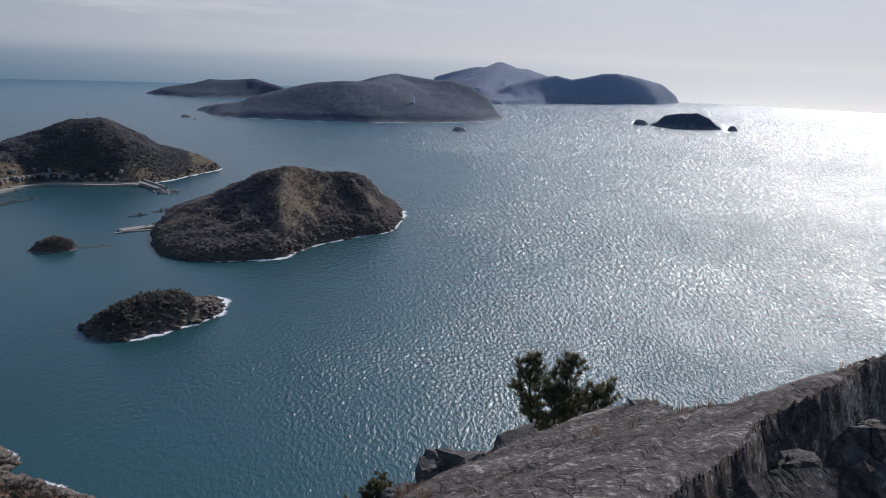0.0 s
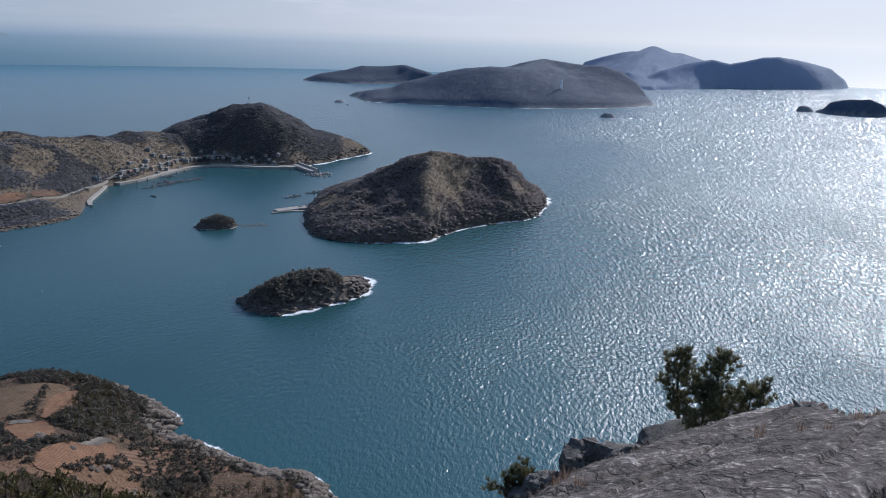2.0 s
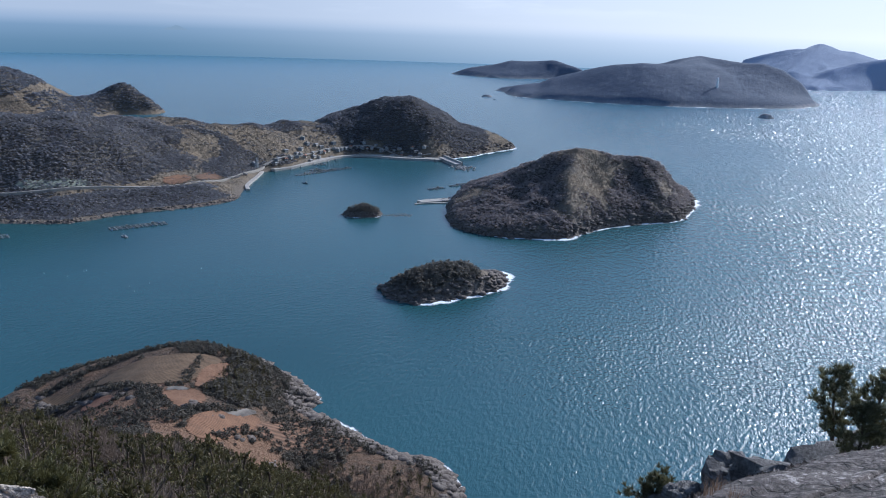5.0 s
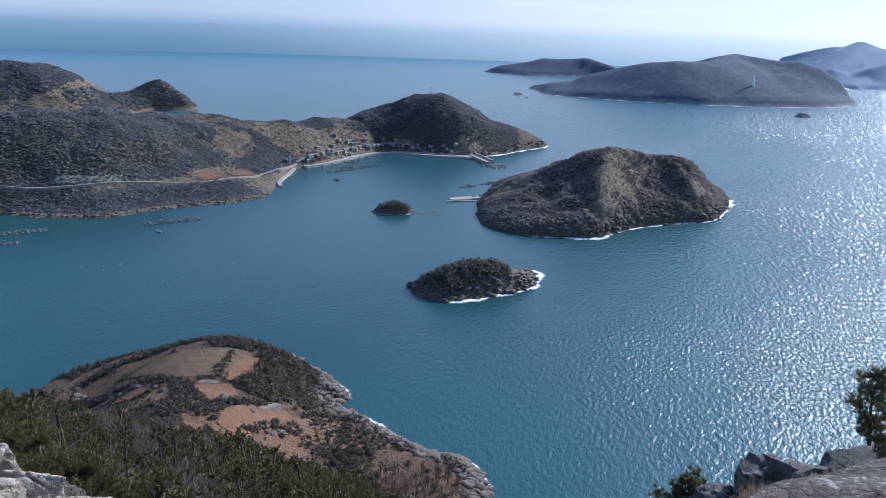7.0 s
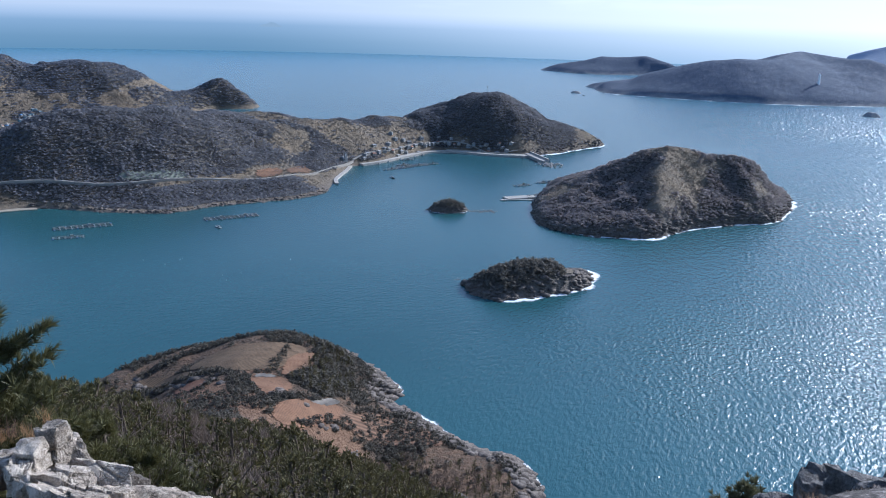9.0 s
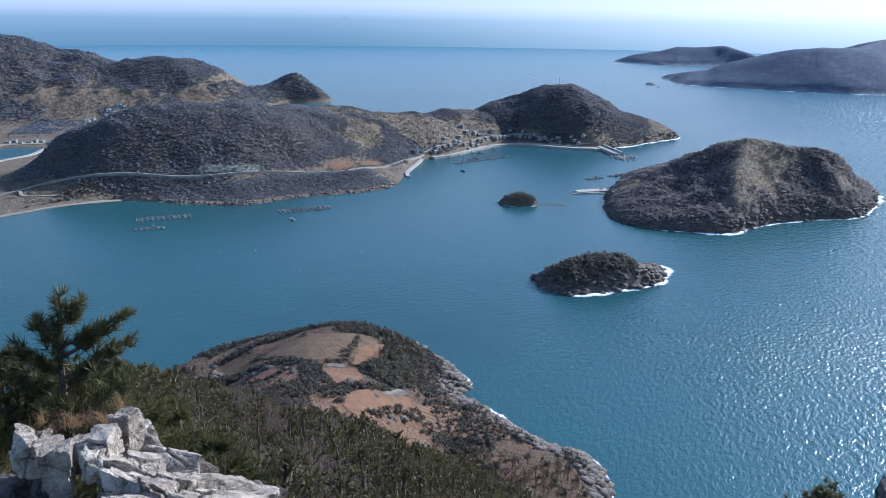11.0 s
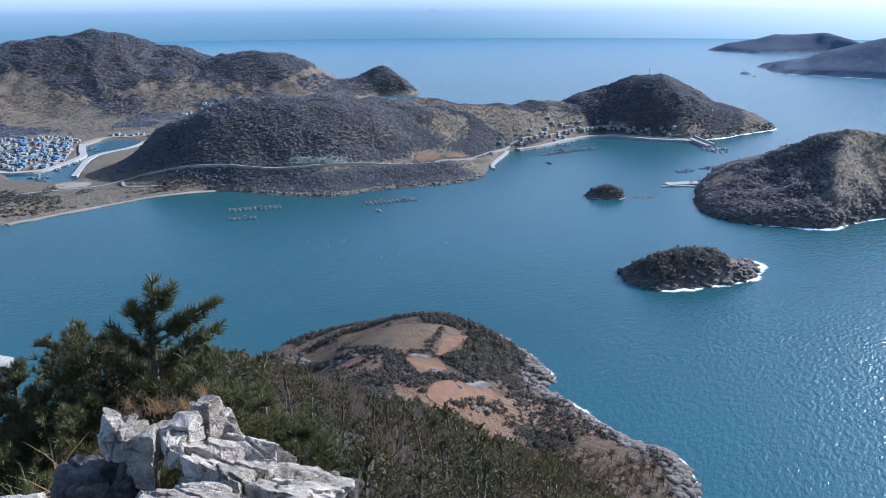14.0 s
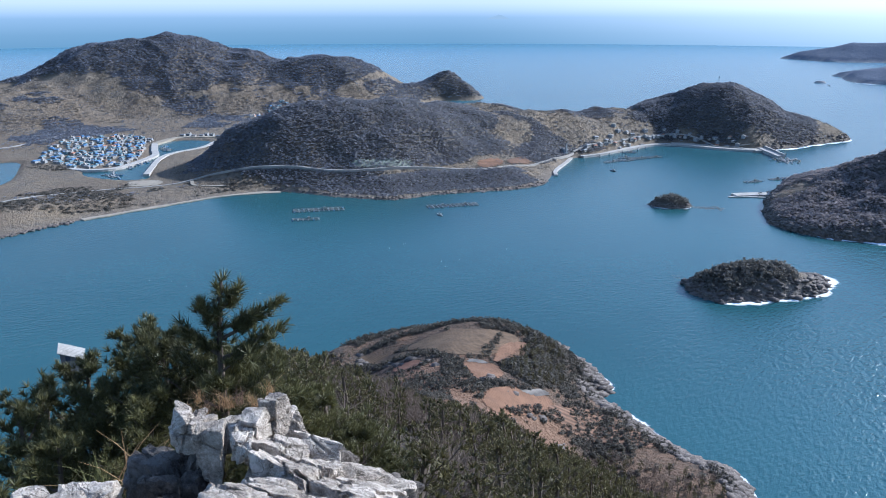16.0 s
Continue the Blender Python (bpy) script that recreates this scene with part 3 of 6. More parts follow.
# the mountainside under the lookout, running down to a low headland of fields
HEAD_POLY = [(-357, 300), (-350, 335), (-325, 378), (-287, 395), (-246, 389), (-208, 368), (-203, 352), (-185, 345), (-160, 333), (-137, 327), (-123, 327),
             (-110, 320), (-99, 305), (-80, 275), (-40, 240), (60, 215), (250, 180), (420, 0), (300, -300), (-200, -400), (-380, -250), (-330, 50), (-332, 150), (-346, 235)]
head_curve = closed_curve(HEAD_POLY)
SLOPE_AZ = [-180, -75, -30, 0, 15, 22, 25.5, 30, 34, 37, 40, 43, 45.5, 49, 53, 55, 61, 66, 75, 110, 180]
SLOPE_TAN = [0.05, 0.5, 0.8, 0.85, 0.72, 0.65, 0.62, 0.58, 0.555, 0.518, 0.50, 0.488, 0.463, 0.44, 0.41, 0.40, 0.43, 0.52, 0.66, 0.6, 0.05]


def near_height(x, y):
    r, az = np.hypot(x, y), np.degrees(np.arctan2(-x, y))
    d = shore_distance(x, y, head_curve) + fbm(x, y, 24, 51, 3) * 1.6
    slope = 198.3 - np.interp(az, SLOPE_AZ, SLOPE_TAN) * r - 6.5 * (1 - np.exp(-r / 11.0)) - 1.5 * smoothstep(90, 160, r)
    shelf = 9.0 * (1 - np.exp(-np.maximum(d, 0) / 11.0))
    plateau = ridge(x, y, [(-200, 215, 52, 60), (-215, 240, 40, 75), (-240, 290, 31, 85), (-268, 338, 27, 80), (-300, 326, 17, 70), (-332, 306, 9, 50)], 0.2)
    plateau = plateau * (1 - np.exp(-np.maximum(d, 0) / 14.0))
    slope = slope + 4.1 * np.exp(-((x + 5.4) / 1.5) ** 2 - ((y - 2.0) / 1.5) ** 2)
    slope = slope + 2.7 * np.exp(-((x + 9.2) / 3.0) ** 2 - ((y - 4.7) / 2.4) ** 2)
    z = np.maximum(np.maximum(slope, shelf), plateau) + fbm(x, y, 30, 61, 4) * 1.5 * smoothstep(12, 60, r) * smoothstep(0, 12, d)
    return np.where(d > 0, np.maximum(z, 0.2), d * 0.6)


def field_mask(x, y):
    """Tilled and mown ground on the headland."""
    n = fbm(x, y, 34, 71, 3)
    zone = smoothstep(255, 290, np.hypot(x, y))
    return zone * smoothstep(0.0, 0.15, n) * 0.8


FIELD_HEDGES = [[(-249, 281), (-231, 271), (-216, 265), (-210, 276), (-206, 292)], [(-289, 287), (-272, 291), (-256, 288)], [(-245, 307), (-250, 320), (-257, 334)],
                [(-193, 260), (-193, 278), (-187, 289)], [(-324, 297), (-318, 316), (-308, 329), (-292, 340), (-280, 351), (-262, 358)], [(-232, 262), (-240, 280), (-248, 285)]]


def line_distance(x, y, line):
    best = np.full(np.shape(x), 1e9)
    for (ax, ay), (bx, by) in zip(line[:-1], line[1:]):
        dx, dy = bx - ax, by - ay
        s = np.clip(((x - ax) * dx + (y - ay) * dy) / (dx * dx + dy * dy), 0, 1)
        best = np.minimum(best, np.hypot(x - ax - s * dx, y - ay - s * dy))
    return best


def head_grove(x, y):
    return shore_distance(x, y, closed_curve([(-229, 300), (-240, 338), (-258, 352), (-242, 364), (-224, 348), (-204, 314), (-208, 297), (-222, 294)]))


def head_wood(x, y, d):
    """How thick the shrubs and trees stand on the headland, from 0 to 1."""
    hedge = np.min([line_distance(x, y, h) for h in FIELD_HEDGES], axis=0)
    n = fbm(x, y, 30, 38, 4)
    want = np.where(head_grove(x, y) > 0, 0.97, 0.0)
    want = np.maximum(want, smoothstep(5.0, 3.0, hedge))
    want = np.maximum(want, np.where((d > 5) & (d < 22) & (x < -215) & (y > 300), 0.85, 0))
    want = np.maximum(want, np.where((d > 7) & (d < 24) & (x > -205), smoothstep(-0.25, 0.05, n) * 0.9, 0))
    want = np.maximum(want, np.where(x > -188, smoothstep(-0.3, 0.0, n) * 0.8, 0))
    return np.maximum(want, smoothstep(-0.14, 0.08, n) * 0.95)


def near_masks(x, y, z):
    d = shore_distance(x, y, head_curve)
    rock = 1 - smoothstep(4, 14, d + fbm(x, y, 20, 81, 3) * 6)
    return rock, field_mask(x, y) * smoothstep(14, 24, d), np.maximum(head_wood(x, y, d), smoothstep(275, 255, np.hypot(x, y)))


make_land("hillside", "mountainside falling to a low headland with red-brown fields", "land", LAND_NEAR, (-500, -200, 330, 420), 3.0, near_height, near_masks)

# far islands
far_main = hill([(-800, 2640), (-758, 2590), (-700, 2470), (-640, 2420), (-382, 2404), (-155, 2452), (65, 2585), (150, 2700), (185, 2830), (120, 2970), (-100, 3080), (-400, 2950), (-700, 2800)],
                [[(-758, 2610, 6), (-700, 2565, 27), (-643, 2569, 33), (-601, 2578, 54), (-484, 2604, 86), (-415, 2615, 101), (-340, 2628, 109), (-311, 2640, 108), (-241, 2690, 108), (-187, 2894, 131)],
                 [(-298, 2845, 104), (-262, 2861, 116), (-187, 2894, 132), (-119, 2897, 123), (-50, 2892, 115), (8, 2884, 116), (72, 2874, 98), (132, 2862, 60), (164, 2850, 16)]], 9.0, 0.07, 220.0, 13, 1.0, 2.0)
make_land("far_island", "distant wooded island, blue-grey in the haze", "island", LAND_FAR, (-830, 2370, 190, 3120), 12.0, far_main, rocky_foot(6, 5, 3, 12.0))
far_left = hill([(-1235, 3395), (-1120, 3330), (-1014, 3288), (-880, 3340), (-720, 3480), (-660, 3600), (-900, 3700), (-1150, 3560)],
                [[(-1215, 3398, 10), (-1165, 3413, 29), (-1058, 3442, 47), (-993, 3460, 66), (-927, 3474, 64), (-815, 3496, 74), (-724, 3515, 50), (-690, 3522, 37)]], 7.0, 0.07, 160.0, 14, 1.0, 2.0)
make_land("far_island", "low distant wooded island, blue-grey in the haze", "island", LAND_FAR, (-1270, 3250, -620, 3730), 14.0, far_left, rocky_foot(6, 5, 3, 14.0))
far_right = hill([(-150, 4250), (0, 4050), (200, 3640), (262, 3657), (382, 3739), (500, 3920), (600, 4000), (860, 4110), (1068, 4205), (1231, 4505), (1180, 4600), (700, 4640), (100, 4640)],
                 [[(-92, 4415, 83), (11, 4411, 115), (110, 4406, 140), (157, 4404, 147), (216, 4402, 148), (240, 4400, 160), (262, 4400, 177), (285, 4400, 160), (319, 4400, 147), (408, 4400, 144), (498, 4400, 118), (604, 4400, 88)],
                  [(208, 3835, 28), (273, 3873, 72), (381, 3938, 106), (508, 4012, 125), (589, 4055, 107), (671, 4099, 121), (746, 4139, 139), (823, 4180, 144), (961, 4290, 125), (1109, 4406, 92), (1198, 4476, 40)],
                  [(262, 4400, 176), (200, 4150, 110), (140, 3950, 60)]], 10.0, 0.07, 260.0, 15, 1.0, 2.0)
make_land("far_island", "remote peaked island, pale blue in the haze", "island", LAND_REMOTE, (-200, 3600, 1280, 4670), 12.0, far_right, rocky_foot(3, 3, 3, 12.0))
islet_height = hill([(668, 2745), (700, 2690), (741, 2668), (810, 2655), (876, 2660), (870, 2720), (800, 2790), (700, 2800)],
                    [[(684, 2733, 12), (705, 2723, 34), (744, 2704, 45), (801, 2682, 49), (836, 2671, 35), (864, 2664, 12)]], 9.0, 0.25, 50.0, 17, 0.55, 2.0)
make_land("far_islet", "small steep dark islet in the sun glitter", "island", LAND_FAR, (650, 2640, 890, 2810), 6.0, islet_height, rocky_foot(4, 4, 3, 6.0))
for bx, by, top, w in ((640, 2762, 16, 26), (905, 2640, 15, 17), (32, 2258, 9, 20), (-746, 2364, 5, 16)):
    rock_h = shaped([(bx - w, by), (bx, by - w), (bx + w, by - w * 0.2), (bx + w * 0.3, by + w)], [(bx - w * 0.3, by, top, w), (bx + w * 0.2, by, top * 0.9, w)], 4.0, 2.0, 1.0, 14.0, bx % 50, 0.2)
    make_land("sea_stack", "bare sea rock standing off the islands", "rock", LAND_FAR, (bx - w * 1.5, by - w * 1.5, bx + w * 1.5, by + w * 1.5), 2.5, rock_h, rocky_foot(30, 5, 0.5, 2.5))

# ---- fields on the headland ----
def draped(name, label, category, material, poly, height, lift, cell, round_off=4, kind="structure"):
    """A patch of ground that follows the land inside an outline."""
    curve = closed_curve(poly, round_off)
    x0, y0 = curve.min(axis=0) - cell
    x1, y1 = curve.max(axis=0) + cell
    xs, ys = np.arange(x0, x1, cell), np.arange(y0, y1, cell)
    gx, gy = np.meshgrid(xs, ys, indexing="ij")
    d = shore_distance(gx, gy, curve) + fbm(gx, gy, cell * 6, 91, 2) * cell * 0.7
    z = height(gx, gy) + lift
    ny = len(ys)
    i, j = np.meshgrid(np.arange(len(xs) - 1), np.arange(ny - 1), indexing="ij")
    a = (i * ny + j).ravel()
    quads = np.stack([a, a + ny, a + ny + 1, a + 1], 1)
    quads = quads[d.ravel()[quads].mean(axis=1) > 0]
    used = np.unique(quads)
    index = np.full(gx.size, -1)
    index[used] = np.arange(len(used))
    me = fast_mesh(name, np.stack([gx.ravel(), gy.ravel(), z.ravel()], 1)[used], index[quads], material, True)
    return tagged(new(name, me), label, category, kind=kind)


def soil_material(name, color, furrow, turn):
    """Tilled ground with faint furrows."""
    mat, nt, bsdf = nodes_of(name, 0.95)
    pos = world_position(nt)
    m = nt.nodes.new("ShaderNodeMapping")
    m.inputs["Rotation"].default_value = (0, 0, radians(turn))
    nt.links.new(pos, m.inputs["Vector"])
    w = add(nt, "ShaderNodeTexWave", Scale=furrow, Distortion=3.0, Detail=3.0)
    nt.links.new(m.outputs[0], w.inputs["Vector"])
    n = noise_of(nt, pos, 0.12, 6.0, 0.7)
    fac = maths(nt, "ADD", maths(nt, "MULTIPLY", w.outputs["Fac"], 0.20), maths(nt, "ADD", maths(nt, "MULTIPLY", n, 0.5), maths(nt, "MULTIPLY", noise_of(nt, pos, 0.9, 4.0, 0.7), 0.3)))
    nt.links.new(ramp_of(nt, fac, [(0.34, tuple(c * 0.5 for c in color)), (0.5, color), (0.66, tuple(min(1, c * 1.45) for c in color))]), bsdf.inputs["Base Color"])
    bump_of(nt, bsdf, fac, 0.5, 1.0)
    return mat


SOIL_TAN = soil_material("mown_field", (0.118, 0.076, 0.044), 0.18, 20)
SOIL_BROWN = soil_material("tilled_soil", (0.165, 0.088, 0.050), 0.25, 70)
SOIL_SLOPE = soil_material("dry_slope", (0.135, 0.078, 0.048), 0.1, 40)
SOIL_RED = soil_material("red_soil", (0.175, 0.084, 0.050), 0.3, 10)
SOIL_PALE = soil_material("pale_ground", (0.135, 0.118, 0.100), 0.05, 0)
FIELDS = [
    ("field", "brown mown field on top of the headland", SOIL_TAN, [(-297, 302), (-289, 322), (-264, 339), (-249, 341), (-240, 311), (-254, 292), (-275, 296)], 0.30),
    ("field", "red-brown tilled field between hedges", SOIL_BROWN, [(-242, 286), (-231, 296), (-218, 287), (-219, 270), (-230, 276)], 0.30),
    ("field", "sunlit red-brown field above the shore", SOIL_BROWN, [(-208, 264), (-207, 287), (-197, 297), (-192, 284), (-191, 254), (-200, 250)], 0.30),
    ("field", "bare red soil patch", SOIL_RED, [(-278, 275), (-268, 281), (-260, 273), (-271, 267)], 0.30),
    ("field", "long brown field strip by a hedge", SOIL_TAN, [(-322, 292), (-295, 298), (-290, 289), (-313, 287)], 0.30),
    ("field", "brown field between hedge and wood", SOIL_BROWN, [(-243, 340), (-236, 318), (-232, 302), (-237, 303), (-247, 325)], 0.42),
    ("field_yard", "pale concrete yard beside the fields", SOIL_PALE, [(-206, 284), (-201, 288), (-200, 300), (-204, 299)], 0.5),
    ("field", "reddish dry grass slope running down to the shore rocks", SOIL_SLOPE, [(-194, 292), (-187, 320), (-168, 328), (-150, 316), (-166, 300), (-182, 285)], 0.36),
    ("field_yard", "small pale yard between hedges", SOIL_PALE, [(-243, 292), (-236, 296), (-234, 293), (-241, 288)], 0.5),
]
FIELD_CURVES = []
for fname, flabel, fmat, fpoly, flift in FIELDS:
    draped(fname, flabel, "field", fmat, fpoly, near_height, flift, 1.2)
    if fmat is not SOIL_SLOPE:
        FIELD_CURVES.append(closed_curve(fpoly, 4))


# ---- plants as triangle soups ----
def unit(v):
    return v / np.maximum(np.linalg.norm(v, axis=-1, keepdims=True), 1e-9)


def blades(rng, bases, ways, length, width, spread, count):
    """count thin triangles from each base, fanned round its way."""
    n = len(bases)
    w = unit(np.repeat(ways, count, axis=0) + rng.normal(0, spread, (n * count, 3)))
    b = np.repeat(bases, count, axis=0)
    side = unit(np.cross(w, rng.normal(0, 1, (n * count, 3))))
    ln = length * rng.uniform(0.7, 1.15, (n * count, 1))
    tri = np.stack([b - side * width / 2, b + side * width / 2, b + w * ln], 1).reshape(-1, 3)
    return tri, np.arange(len(tri)).reshape(-1, 3)


def tube(points, radii, sides=5):
    """A tapered tube along points."""
    points, verts, tris = np.array(points, float), [], []
    for k, (p, r) in enumerate(zip(points, radii)):
        d = unit((points[min(k + 1, len(points) - 1)] - points[max(k - 1, 0)])[None])[0]
        u = unit(np.cross(d, [0.31, 0.95, 0.05])[None])[0]
        v = np.cross(d, u)
        for s in range(sides):
            a = 2 * math.pi * s / sides
            verts.append(p + r * (math.cos(a) * u + math.sin(a) * v))
    for k in range(len(points) - 1):
        for s in range(sides):
            a, b = k * sides + s, k * sides + (s + 1) % sides
            tris += [(a, b, b + sides), (a, b + sides, a + sides)]
    return np.array(verts), np.array(tris)


def merge(pieces):
    verts, tris, base = [], [], 0
    for v, t in pieces:
        verts.append(v)
        tris.append(t + base)
        base += len(v)
    return np.concatenate(verts), np.concatenate(tris)


def pine_shape(seed, height, spread, first, boughs, tufts, needles, length, width, lean=0.04, sides=5, arms=()):
    """Needles and wood of a pine: whorled boughs with upturned tufts. first: height share where the crown begins."""
    rng = np.random.RandomState(seed)
    sway = rng.normal(0, lean, 2)
    ks = np.linspace(0, 1, 7)
    trunk = [(sway[0] * height * k * k + 0.03 * height * math.sin(k * 5 + seed), sway[1] * height * k * k, height * k) for k in ks]
    wood = [tube(trunk, 0.022 * height * (1 - 0.88 * ks) + 0.008, sides)]
    bases, ways = [], []
    for i in range(boughs):
        k = first + (1 - first) * (i + rng.uniform(0, 0.8)) / boughs
        k = min(k, 0.985)
        root = np.array([np.interp(k, ks, [p[c] for p in trunk]) for c in range(3)])
        a = i * 2.4 + rng.normal(0, 0.5)
        share = (k - first) / (1 - first)
        if arms and share > 0.70:
            continue
        reach = spread * (0.35 + 0.9 * share if share < 0.3 else 1.08 * (1 - share) ** 0.75 + 0.10) * rng.uniform(0.6, 1.2)
        rise = 0.25 + 0.75 * share + rng.normal(0, 0.15)
        way = np.array([math.cos(a), math.sin(a), rise])
        mid = root + way * reach * 0.5 * np.array([1, 1, 0.8])
        tip = root + way * reach
        if sides > 3 or i % 3 == 0:
            wood.append(tube([root, mid, tip], [0.010 * height * (1 - 0.7 * share), 0.005 * height * (1 - 0.7 * share), 0.003], 3))
        for j in range(tufts):
            s = 0.3 + 0.7 * (j + rng.uniform(0.2, 1)) / tufts
            p = root + (mid - root) * min(s * 2, 1) + (tip - mid) * max(s * 2 - 1, 0)
            p = p + rng.normal(0, 0.085 * reach + 0.02, 3) * np.array([1, 1, 0.6])
            bases.append(p)
            ways.append(unit((way * 0.5 + np.array([0, 0, 0.7]) + rng.normal(0, 0.25, 3))[None])[0])
    # long boughs of their own: how far below the top they leave the stem, and where they end
    for leave, end in arms:
        root = np.array([np.interp(1 + leave / height, ks, [p[c] for p in trunk]) for c in range(3)])
        tip = np.array(trunk[-1]) + np.array(end)
        mid = (root + tip) / 2 + np.array([0, 0, -0.05])
        wood.append(tube([root, mid, tip], [0.028, 0.018, 0.008], 5))
        for j in range(tufts):
            s = 0.25 + 0.75 * (j + rng.uniform(0.2, 1)) / tufts
            p = root + (mid - root) * min(s * 2, 1) + (tip - mid) * max(s * 2 - 1, 0)
            bases.append(p + rng.normal(0, 0.035, 3))
            ways.append(unit((unit((tip - root)[None])[0] + np.array([0, 0, 0.35]) + rng.normal(0, 0.2, 3))[None])[0])
    if arms:
        for j in range(tufts):
            bases.append(np.array([np.interp(1 - 0.9 * j / tufts / height, ks, [p[c] for p in trunk]) for c in range(3)]) + rng.normal(0, 0.03, 3))
            ways.append(unit((np.array([0, 0, 0.8]) + rng.normal(0, 0.4, 3))[None])[0])
    bases.append(np.array(trunk[-1]))
    ways.append(np.array([0, 0, 1.0]))
    leaf = blades(rng, np.array(bases), np.array(ways), length, width, 0.55, needles)
    return leaf, merge(wood)


def bare_shape(seed, height, spread, boughs, twigs, width):
    """A leafless shrub or small tree: upright stems that fork into fine twigs."""
    rng = np.random.RandomState(seed)
    wood, bases, ways = [], [], []
    for i in range(boughs):
        a, out = rng.uniform(0, 6.28), rng.uniform(0.1, 1.0)
        tip = np.array([math.cos(a) * spread * out, math.sin(a) * spread * out, height * rng.uniform(0.55, 0.9)])
        mid = tip * np.array([0.35, 0.35, 0.55]) + rng.normal(0, 0.05 * height, 3)
        wood.append(tube([(0, 0, 0), mid, tip], [0.02 * height, 0.012 * height, 0.004 * height], 3))
        for j in range(twigs):
            s = rng.uniform(0.3, 1)
            bases.append(mid + (tip - mid) * s + rng.normal(0, 0.05 * height, 3))
            ways.append(unit((tip - mid + rng.normal(0, 0.4 * height, 3) + np.array([0, 0, 0.3 * height]))[None])[0])
    leaf = blades(rng, np.array(bases), np.array(ways), height * 0.28, width, 0.45, 3)
    return leaf, merge(wood)


def clump_shape(seed, count, size):
    """A loose tree crown of leafy pieces, about 1 m high and wide."""
    rng = np.random.RandomState(seed)
    d = unit(rng.normal(0, 1, (count, 3)))
    d[:, 2] = np.abs(d[:, 2])
    c = d * rng.uniform(0.35, 1.0, (count, 1)) * np.array([0.55, 0.55, 0.85]) + np.array([0, 0, 0.12])
    n = unit(d * 0.5 + np.array([0, 0, 0.6]) + rng.normal(0, 0.45, (count, 3)))
    u = unit(np.cross(n, rng.normal(0, 1, (count, 3))))
    v = np.cross(n, u)
    s = size * rng.uniform(0.5, 1.4, (count, 1))
    tri = np.stack([c + u * s, c - u * s * 0.6 + v * s * 0.9, c - u * s * 0.6 - v * s * 0.9], 1).reshape(-1, 3)
    return tri, np.arange(len(tri)).reshape(-1, 3)


def scatter(name, label, category, shapes, materials, places, sizes, seed, squash=None):
    """Many copies of a few shapes joined in one mesh. shapes: lists of (verts, tris) pieces, one piece for each material."""
    rng = np.random.RandomState(seed)
    verts, tris, mats, base = [], [], [], 0
    pick = rng.randint(0, len(shapes), len(places))
    turn = rng.uniform(0, 6.28, len(places))
    for k, shape in enumerate(shapes):
        sel = np.where(pick == k)[0]
        if not len(sel):
            continue
        c, s = np.cos(turn[sel])[:, None], np.sin(turn[sel])[:, None]
        sz = sizes[sel][:, None]
        tall = sz if squash is None else sz * squash
        for m, (v, t) in enumerate(shape):
            x = (v[None, :, 0] * c - v[None, :, 1] * s) * sz + places[sel, 0][:, None]
            y = (v[None, :, 0] * s + v[None, :, 1] * c) * sz + places[sel, 1][:, None]
            z = v[None, :, 2] * tall + places[sel, 2][:, None]
            verts.append(np.stack([x, y, z], 2).reshape(-1, 3))
            tris.append((t[None] + (np.arange(len(sel)) * len(v))[:, None, None]).reshape(-1, 3) + base)
            mats.append(np.full(len(sel) * len(t), m))
            base += len(sel) * len(v)
    me = fast_mesh(name, np.concatenate(verts), np.concatenate(tris), None, True)
    for m in materials:
        me.materials.append(m)
    me.polygons.foreach_set("material_index", np.concatenate(mats).astype(np.int32))
    return tagged(new(name, me), label, category, kind="stuff")


def spots(rng, bounds, gap):
    """Jittered grid of plan positions."""
    x0, y0, x1, y1 = bounds
    gx, gy = np.meshgrid(np.arange(x0, x1, gap), np.arange(y0, y1, gap), indexing="ij")
    return (gx.ravel() + rng.uniform(-0.5, 0.5, gx.size) * gap, gy.ravel() + rng.uniform(-0.5, 0.5, gx.size) * gap)


def settle(x, y, height):
    return np.stack([x, y, height(x, y)], 1)


CLUMPS = [[clump_shape(s, 24, 0.22)] for s in range(6)]
FINE_CLUMPS = [[clump_shape(s + 20, 44, 0.16)] for s in range(5)]

# woods of the far shores
village_curve = closed_curve([(-1087, 455), (-1130, 440), (-1262, 545), (-1240, 640), (-1150, 640), (-1120, 618), (-1045, 575), (-1000, 505), (-1022, 455)])
rng = np.random.RandomState(3)
LOW_CLUMPS = [[clump_shape(s + 40, 14, 0.27)] for s in range(6)]
x, y = spots(rng, (-1000, 480, -380, 1390), 2.9)
zz = pen_height(x, y)
d, water = pen_shore(x, y)
want = pen_wood(x, y, zz, d, water)
keep = rng.uniform(0, 1, len(x)) < want
size = rng.uniform(3.0, 6.4, keep.sum())
p = np.stack([x[keep], y[keep], zz[keep] - 0.16 * size], 1)
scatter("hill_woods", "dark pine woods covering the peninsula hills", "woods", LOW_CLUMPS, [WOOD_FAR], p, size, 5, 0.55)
# winter scrub in the clearings
brown = ~keep & (zz > 3) & (d > 6) & (water > 12) & (rng.uniform(0, 1, len(x)) < 0.42)
p = np.stack([x, y, zz - 0.3], 1)[brown]
scatter("hill_scrub", "brown winter scrub and banks in the clearings of the peninsula", "shrubs", LOW_CLUMPS, [FIELD_SCRUB], p, rng.uniform(1.5, 3.4, len(p)), 15, 0.5)

